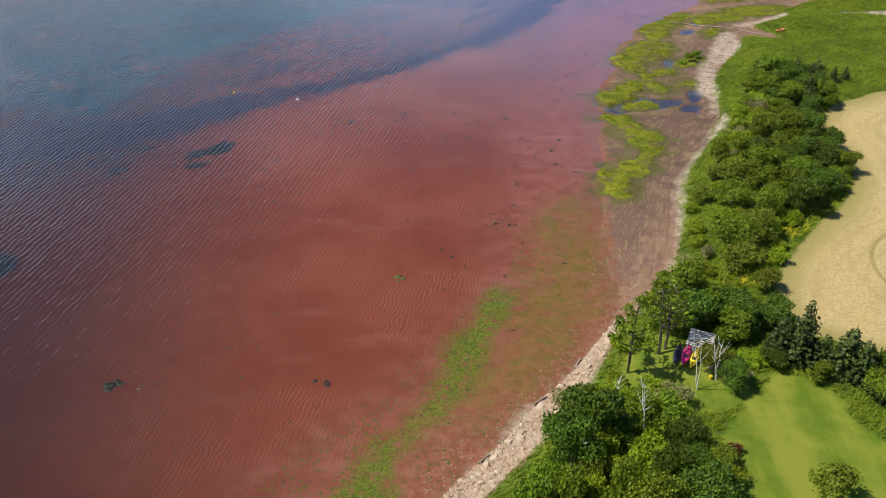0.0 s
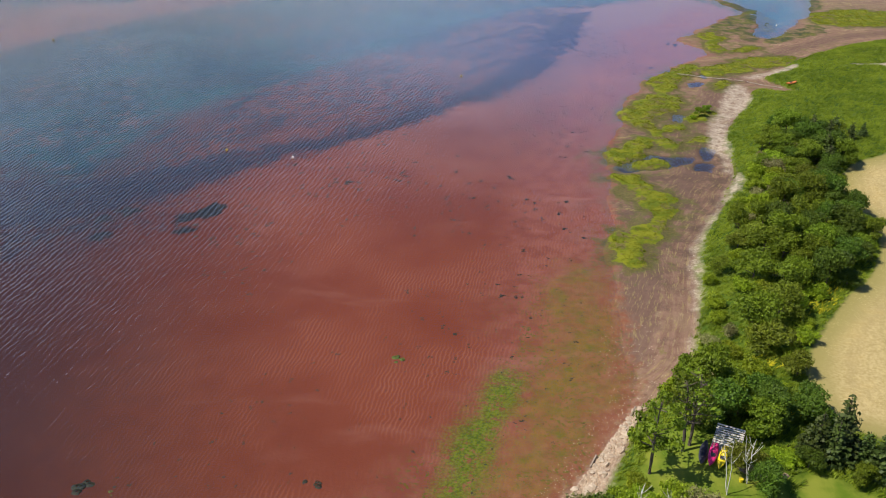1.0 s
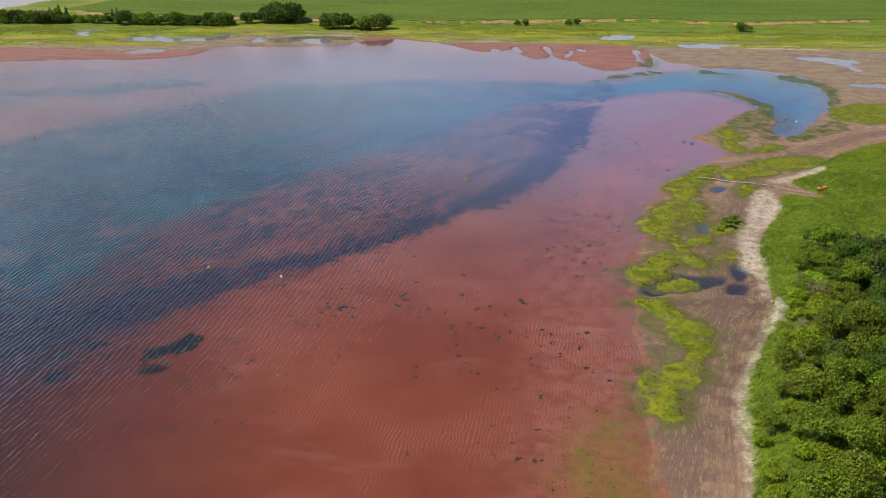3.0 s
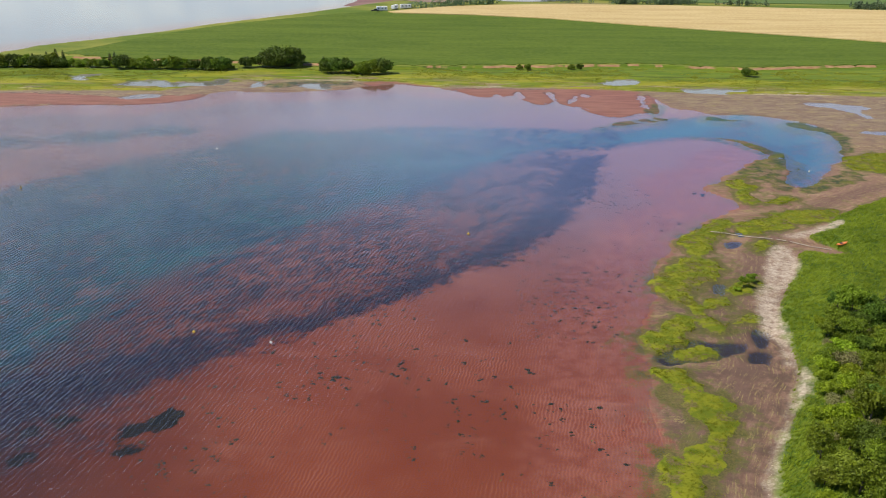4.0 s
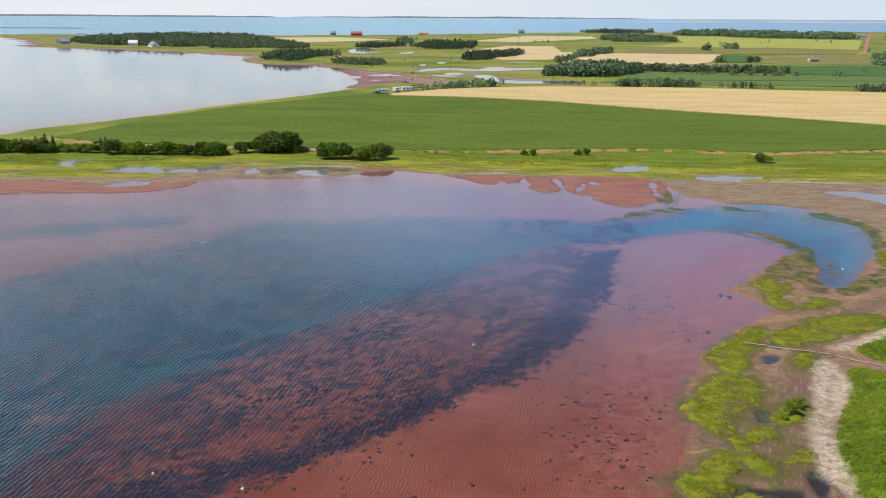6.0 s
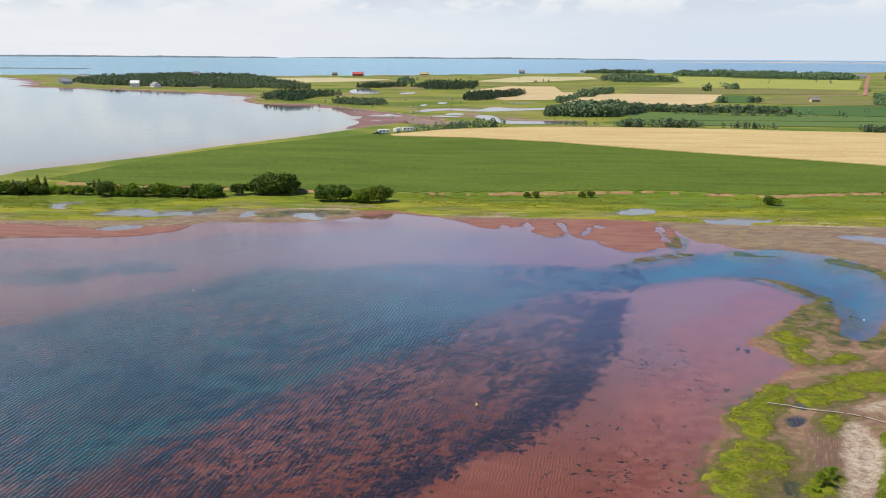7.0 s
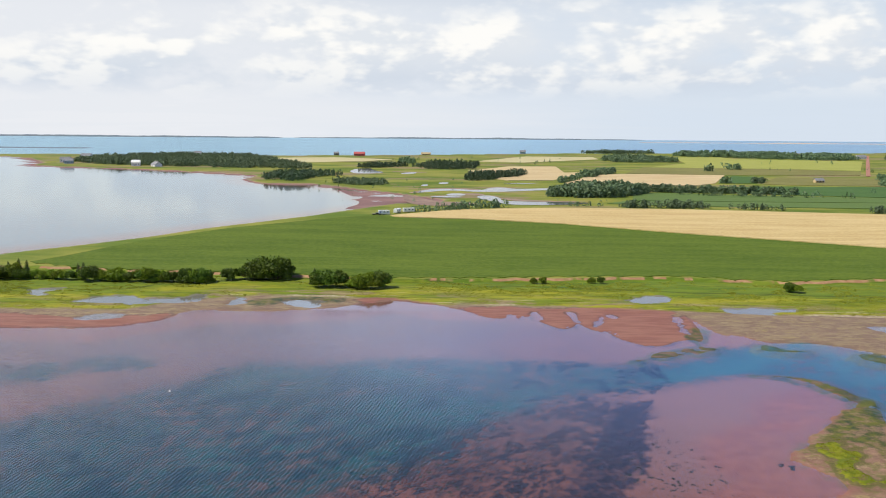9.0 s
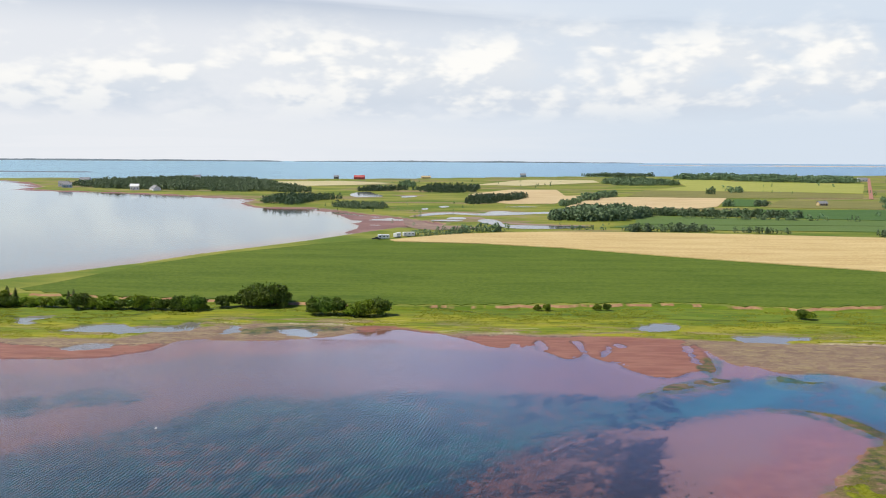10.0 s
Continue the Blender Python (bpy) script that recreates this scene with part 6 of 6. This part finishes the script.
for k in range(22):
    j = (k + 1) % 22
    bm.faces.new((low[k], low[j], rim[j], rim[k]))
    bm.faces.new((rim[k], rim[j], mid))
part("soil", bm_mesh("soil", bm, SOIL), bed)
tub = thing("bucket", "small yellow plastic bucket on the grass", "bucket", pose(24.5, 58.0, ground_at(24.5, 58.0)))
bm = bmesh.new()
bmesh.ops.create_cone(bm, cap_ends=True, segments=18, radius1=0.14, radius2=0.18, depth=0.34, matrix=Matrix.Translation((0, 0, 0.17)))
part("pail", bm_mesh("pail", bm, YELLOW), tub)
loop = [Vector((math.cos(a) * 0.18, 0, 0.34 + math.sin(a) * 0.15)) for a in np.linspace(0, math.pi, 9)]
part("handle", mesh_of("handle", *tube(loop, [0.01] * 9, 5), TRIM), tub)
red_shrub = shrub(95, "red", 0.9, 0.7, 500, 0.14, "small dark red-leaved shrub on the lawn")
plant(red_shrub, 24.3, 48.6, 1.0, rng=rng)


def buoy(x, y, mat, label):
    top = thing("buoy", label, "buoy", pose(x, y, 0.0, 4, 3, 0), "mooring buoys on the bay")
    bm = bmesh.new()
    bmesh.ops.create_uvsphere(bm, u_segments=16, v_segments=10, radius=0.2, matrix=Matrix.Translation((0, 0, 0.1)) @ Matrix.Diagonal((1, 1, 0.85, 1)))
    part("float", bm_mesh("float", bm, mat, True), top)
    bm = bmesh.new()
    bmesh.ops.create_cone(bm, cap_ends=True, segments=8, radius1=0.05, radius2=0.04, depth=0.22, matrix=Matrix.Translation((0, 0, 0.4)))
    bmesh.ops.create_uvsphere(bm, u_segments=8, v_segments=6, radius=0.06, matrix=Matrix.Translation((0, 0, 0.52)))
    part("handle", bm_mesh("handle", bm, TRIM), top)


buoy(-0.1, 175.6, FLOAT_Y, "yellow mooring buoy floating on shallow water")
buoy(-63.1, 235.5, FLOAT_W, "white mooring buoy floating on the bay")
buoy(-26.2, 130.7, FLOAT_W, "white mooring buoy floating on shallow water")
buoy(-37.5, 133.5, FLOAT_Y, "yellow mooring buoy floating on shallow water")
buoy(77.6, 221.9, FLOAT_W, "white float at the edge of a tidal channel")
buoy(-95, 200, FLOAT_Y, "yellow mooring buoy floating on the bay")

# driftwood pole line across the marsh
pole = thing("boardwalk", "narrow pale plank walkway across the marsh", "walkway")
bm = bmesh.new()
box(bm, 0, 0, 0, 1.7, 0.20, 0.06, 0.01)
plank = bm_mesh("plank", bm, WALK_TIMBER)
WALK = [(43.8, 177.3), (47.4, 176.6), (50.7, 175.3), (54.2, 174.6), (56.8, 173.3), (59.5, 170.9), (62.8, 169.4)]
for (ax, ay), (bx, by) in zip(WALK, WALK[1:]):
    ln = math.hypot(bx - ax, by - ay)
    count = max(1, round(ln / 2.0))
    for k in range(count):
        f = (k + 0.5) / count
        x, y = ax + (bx - ax) * f, ay + (by - ay) * f
        part("plank", plank, pole, at=pose(x, y, max(ground_at(x, y), 0.3) + 0.10, rng.uniform(-3, 3), rng.uniform(-1.5, 1.5), math.degrees(math.atan2(by - ay, bx - ax)) + rng.uniform(-5, 5)))

# ---- seaweed clumps on the flats ----
SEAWEED = stuff_mat("seaweed", (0.010, 0.013, 0.005), (0.036, 0.036, 0.010), 0.5, 0.7, 0.6)
GREEN_WEED = stuff_mat("green_weed", (0.055, 0.085, 0.008), (0.125, 0.155, 0.016), 0.5, 0.7, 0.6)


def weed_clumps(name, x, y, size, mat, seed, label):
    """Flat ragged clumps, each of a few lobes, as one mesh."""
    r = np.random.default_rng(seed)
    x, y, size = (np.repeat(q, 4) for q in (x, y, size))
    base = survey(x, y)["h"] - 0.02
    m, n = len(x), 7
    cx, cy, s = x + r.normal(0, 0.6, m) * size, y + r.normal(0, 0.7, m) * size, size * r.uniform(0.35, 0.9, m)
    a = np.arange(n) / n * math.tau
    rings = []
    for w, hz in ((1.0, 0.0), (0.75, 0.5), (0.3, 0.8)):
        q = s[:, None] * w * r.uniform(0.6, 1.3, (m, n))
        rings.append(np.stack((cx[:, None] + np.cos(a) * q * 1.1, cy[:, None] + np.sin(a) * q * 1.0, np.repeat((base + hz * 0.3 * np.minimum(s, 0.8))[:, None], n, 1)), 2))
    v = np.concatenate(rings, 1).reshape(-1, 3)
    k = np.arange(n)
    quad = np.concatenate([np.stack((t * n + k, t * n + (k + 1) % n, t * n + n + (k + 1) % n, t * n + n + k), 1) for t in (0, 1)]).ravel()
    tagged(new(name, quick_mesh(name, v, (np.arange(m)[:, None] * 3 * n + quad).ravel(), 4, mat)), label, "seaweed", kind="stuff")


r9 = np.random.default_rng(44)
x, y = r9.uniform(-75, 40, 15000), r9.uniform(44, 215, 15000)
keep = (inside_by(BAY, x, y) > 2) & (grain(x, y, 14, 21) + r9.uniform(-0.6, 0.6, 15000) > 0.15)
x, y = x[keep], y[keep]
size = 0.05 + 0.22 * r9.random(len(x)) ** 4 * np.clip(y / 130, 0.35, 1) + 0.0007 * y
big = np.array("-31 57.5 0.6  -30 57.8 0.5  -10.5 58.7 0.4  -12 59 0.3  8.1 125 0.5  8 125.6 0.4  -16 122.6 0.45  -16.4 122.3 0.4  47 203.5 0.5  48.5 202.5 0.6  47.6 205 0.3".split(), float).reshape(-1, 3)
weed_clumps("seaweed", np.r_[x, big[:, 0]], np.r_[y, big[:, 1]], np.r_[size, big[:, 2]], SEAWEED, 45, "small dark seaweed clumps on wet red sand")
x, y = r9.uniform(-10, 20, 5000), r9.uniform(44, 112, 5000)
v, q = survey(x, y), r9.random(5000)
keep = (v["algae"] > -0.8) | ((v["film"] > -2) & (q < 0.22)) | ((v["bay"] > 0.5) & (x > 0) & (q < 0.10))
x, y = np.r_[x[keep], -5.5, -4.9, -28], np.r_[y[keep], 77, 77.1, 57.2]
weed_clumps("green_seaweed", x, y, np.r_[r9.uniform(0.04, 0.15, keep.sum()), 0.45, 0.35, 0.3], GREEN_WEED, 46, "bright green algae strands on wet red sand")

# ---- eelgrass beds below the water ----
EEL_DARK = leaf_mat("eelgrass", (0.012, 0.013, 0.024), (0.046, 0.036, 0.050), 0.0)
EEL_BLUE = leaf_mat("eelgrass_deep", (0.005, 0.026, 0.048), (0.012, 0.062, 0.092), 0.0)


def eelgrass(name, x, y, seed, size, mat, label):
    """Tufts of flattened weed that lie with the current, as one mesh."""
    r = np.random.default_rng(seed)
    per = 7
    x, y, size = (np.repeat(q, per) for q in (x, y, size))
    lie = radians(57) + r.normal(0, 0.5, len(x))
    fwd, off = r.normal(0, 0.55, len(x)) * size, r.normal(0, 0.28, len(x)) * size
    x, y = x + np.cos(lie) * fwd - np.sin(lie) * off, y + np.sin(lie) * fwd + np.cos(lie) * off
    h = survey(x, y)["h"] + r.uniform(0.02, 0.10, len(x))
    long, broad = size * r.uniform(0.25, 0.6, len(x)), size * r.uniform(0.08, 0.22, len(x))
    c = np.stack((x, y, np.minimum(h, -0.02)), 1)
    u = np.stack((np.cos(lie), np.sin(lie), r.normal(0, 0.03, len(x))), 1) * long[:, None]
    v = np.stack((-np.sin(lie), np.cos(lie), r.normal(0, 0.03, len(x))), 1) * broad[:, None]
    verts = np.stack((c - u, c - v * r.uniform(0.5, 1.2, (len(x), 1)) + u * 0.2, c + u, c + v), 1).reshape(-1, 3)
    tagged(new(name, quick_mesh(name, verts, np.arange(len(verts)), 4, mat)), label, "seaweed", kind="stuff")


r12 = np.random.default_rng(52)
x, y = r12.uniform(-130, 60, 120000), r12.uniform(92, 265, 120000)
v = survey(x, y)
ca, sa = math.cos(radians(57)), math.sin(radians(57))
u, w = x * ca + y * sa, y * ca - x * sa
thick = 0.6 * grain(u * 0.6, w, 1.2, 111) + 0.55 * grain(u * 0.6, w, 2.8, 114) + 0.5 * r12.uniform(-1, 1, len(x)) + 0.35 * grain(u * 0.5, w, 8.0, 113)
clear = v["bay"] > 6
spot = clear & (((v["mottle"] > 1) & (thick > 0.34)) | ((np.hypot((x + 58) / 16, (y - 106) / 7) + 0.4 * grain(x, y, 5, 118) < 1) & (thick > 0.35)) | ((v["band"] > -2.5) & (thick > 0.45 - 0.22 * v["band"])) | ((v["mottle"] > -5) & (v["mottle"] <= 1) & (thick > 0.85)))
spot &= v["deep"] < 1
eelgrass("eelgrass", x[spot], y[spot], 53, r12.uniform(0.26, 0.60, spot.sum()) * np.clip(y[spot] / 150, 0.7, 1.5), EEL_DARK, "dark beds of eelgrass under shallow water")
spot = clear & (v["deep"] > -4.0) & (thick > 0.52) & (x < 40)
eelgrass("eelgrass", x[spot], y[spot], 54, r12.uniform(0.5, 1.1, spot.sum()), EEL_BLUE, "blue-black eelgrass in the deeper channel of the bay")

# ---- stones of the shore ----
STONE = stuff_mat("sandstone", (0.35, 0.245, 0.170), (0.60, 0.485, 0.365), 0.8, 0.9, 0.5, own=0.35)
r10 = np.random.default_rng(77)


def stone_mesh(seed):
    q = random.Random(seed)
    bm = bmesh.new()
    bmesh.ops.create_icosphere(bm, subdivisions=1, radius=0.5)
    for v in bm.verts:
        v.co = Vector((v.co.x * q.uniform(0.75, 1.25), v.co.y * q.uniform(0.75, 1.25), max(min(v.co.z * q.uniform(0.8, 1.2), 0.34), -0.3)))
    bmesh.ops.dissolve_limit(bm, angle_limit=radians(24), verts=bm.verts[:], edges=bm.edges[:])
    bmesh.ops.triangulate(bm, faces=bm.faces[:])
    return bm_mesh("stone", bm, STONE)


STONES = [stone_mesh(k) for k in range(8)]
RUB_L = np.array("0.7 44.6  3.7 48.4  6.1 51.5  8.5 55.6  10.7 57.7  12.2 60.2  14.1 63.3  16.2 66.6  18.3 69.6".split(), float).reshape(-1, 2)
RUB_R = np.array("3.2 43.2  5.9 46.9  8.3 50.0  10.6 53.3  12.3 56.0  13.6 58.6  15.1 62.0  16.9 65.8  18.6 69.4".split(), float).reshape(-1, 2)


def along(line, f):
    i = np.minimum((f * (len(line) - 1)).astype(int), len(line) - 2)
    u = (f * (len(line) - 1) - i)[:, None]
    return line[i] * (1 - u) + line[i + 1] * u


wall = thing("stone_revetment", "bank of pale sandstone boulders and slabs along the shore", "boulders")
f, w = r10.random(300), r10.random(300)
p = along(RUB_L, f) * (1 - w[:, None]) + along(RUB_R, f) * w[:, None]
hs = survey(p[:, 0], p[:, 1])["h"]
for k in range(300):
    s = 0.22 + 0.6 * r10.random() ** 2
    ob = part("stone", STONES[k % 8], wall, at=pose(p[k, 0], p[k, 1], hs[k] + 0.1 * s, r10.uniform(-25, 25), r10.uniform(-25, 25), r10.uniform(0, 360)))
    ob.scale = (s * r10.uniform(0.9, 1.6), s, s * r10.uniform(0.45, 0.8))

f = np.linspace(0.0, 0.98, 26)
p = along(RUB_L, f)
fence = thing("timber_edging", "broken weathered timbers along the foot of the stones", "timber")
bm = bmesh.new()
box(bm, 0, 0, 0, 1.5, 0.16, 0.34, 0.015)
beam = bm_mesh("beam", bm, DARK_TIMBER)
for k in range(25):
    if k % 7 != 3:
        continue
    d = p[k + 1] - p[k]
    x, y = (p[k] + p[k + 1]) / 2
    part("beam", beam, fence, at=pose(x, y, ground_at(x, y) - 0.05, r10.uniform(-25, 25), r10.uniform(-7, 7), math.degrees(math.atan2(d[1], d[0])) + r10.uniform(-14, 14)))


def pebbles(name, x, y, size, seed, mat, label):
    """Loose small stones in one mesh."""
    r = np.random.default_rng(seed)
    h = survey(x, y)["h"]
    unit = np.array([(0, 0, 0.55), (0.5, 0, 0), (0.12, 0.5, 0.05), (-0.5, 0.1, 0), (-0.05, -0.5, 0.05)])
    n = len(x)
    s = size * r.uniform(0.4, 1.5, n) ** 1.5
    a = r.uniform(0, math.tau, n)
    ux = unit[None] * r.uniform(0.6, 1.4, (n, 5, 1)) * s[:, None, None]
    c, q = np.cos(a)[:, None], np.sin(a)[:, None]
    v = np.stack((ux[..., 0] * c - ux[..., 1] * q + x[:, None], ux[..., 0] * q + ux[..., 1] * c + y[:, None], ux[..., 2] + h[:, None] - 0.01), 2).reshape(-1, 3)
    t = np.array([(0, 1, 2), (0, 2, 3), (0, 3, 4), (0, 4, 1)]).ravel()
    tagged(new(name, quick_mesh(name, v, (np.arange(n)[:, None] * 5 + t).ravel(), 3, mat)), label, "stones", kind="stuff")


x, y = r10.uniform(-4, 60, 60000), r10.uniform(40, 175, 60000)
v = survey(x, y)
near = (v["veg"] < 0) & (v["marsh"] < 0) & (v["pond"] < 0)
rub = inside_by(np.concatenate((RUB_L - (0.8, -0.5), RUB_R[::-1])), x, y)
chance = np.where(v["sand"] > -0.2, 0.45, 0.0) + np.where((v["bay"] < 2.5) & (v["bay"] > -3.5) & (y < 84), 0.75, 0.0) + np.where(rub > -1.2, 0.9, 0)
keep = near & (r10.random(len(x)) < chance)
pebbles("shingle", x[keep], y[keep], np.where(v["bay"][keep] > -3.0, 0.07, 0.075), 78, STONE, "pale shingle and broken sandstone on the beach")
f, w = r10.random(5200), r10.random(5200)
p = along(RUB_L, f) * (1 - w[:, None]) + along(RUB_R, f) * w[:, None]
pebbles("rubble", p[:, 0], p[:, 1], 0.24, 79, STONE, "small broken sandstone between boulders")

# ---- tussocks of the far marsh strip ----
gx, gy = g.uniform(-200, 165, 60000), g.uniform(305, 376, 60000)
z = survey(gx, gy)
lush = grain(gx, gy, 9, 71) * 0.6 + grain(gx, gy * 2.0, 3.0, 72) * 0.6
keep = (z["meadow"] > 0.3) & (z["pond"] < -0.3) & (z["bank"] < -0.5) & (lush > 0.12)
low = keep & (z["meadow"] < 18)
blades("marsh_tussocks", gx[low], gy[low], 13, LEAF["tussock"], 0.16, 0.25, 3, "yellow-green tussocks of the marsh below a field")
tall = keep & (z["meadow"] >= 18)
blades("meadow_tussocks", gx[tall], gy[tall], 14, LEAF["tussock"], 0.28, 0.28, 3, "rough green meadow grass below a field")
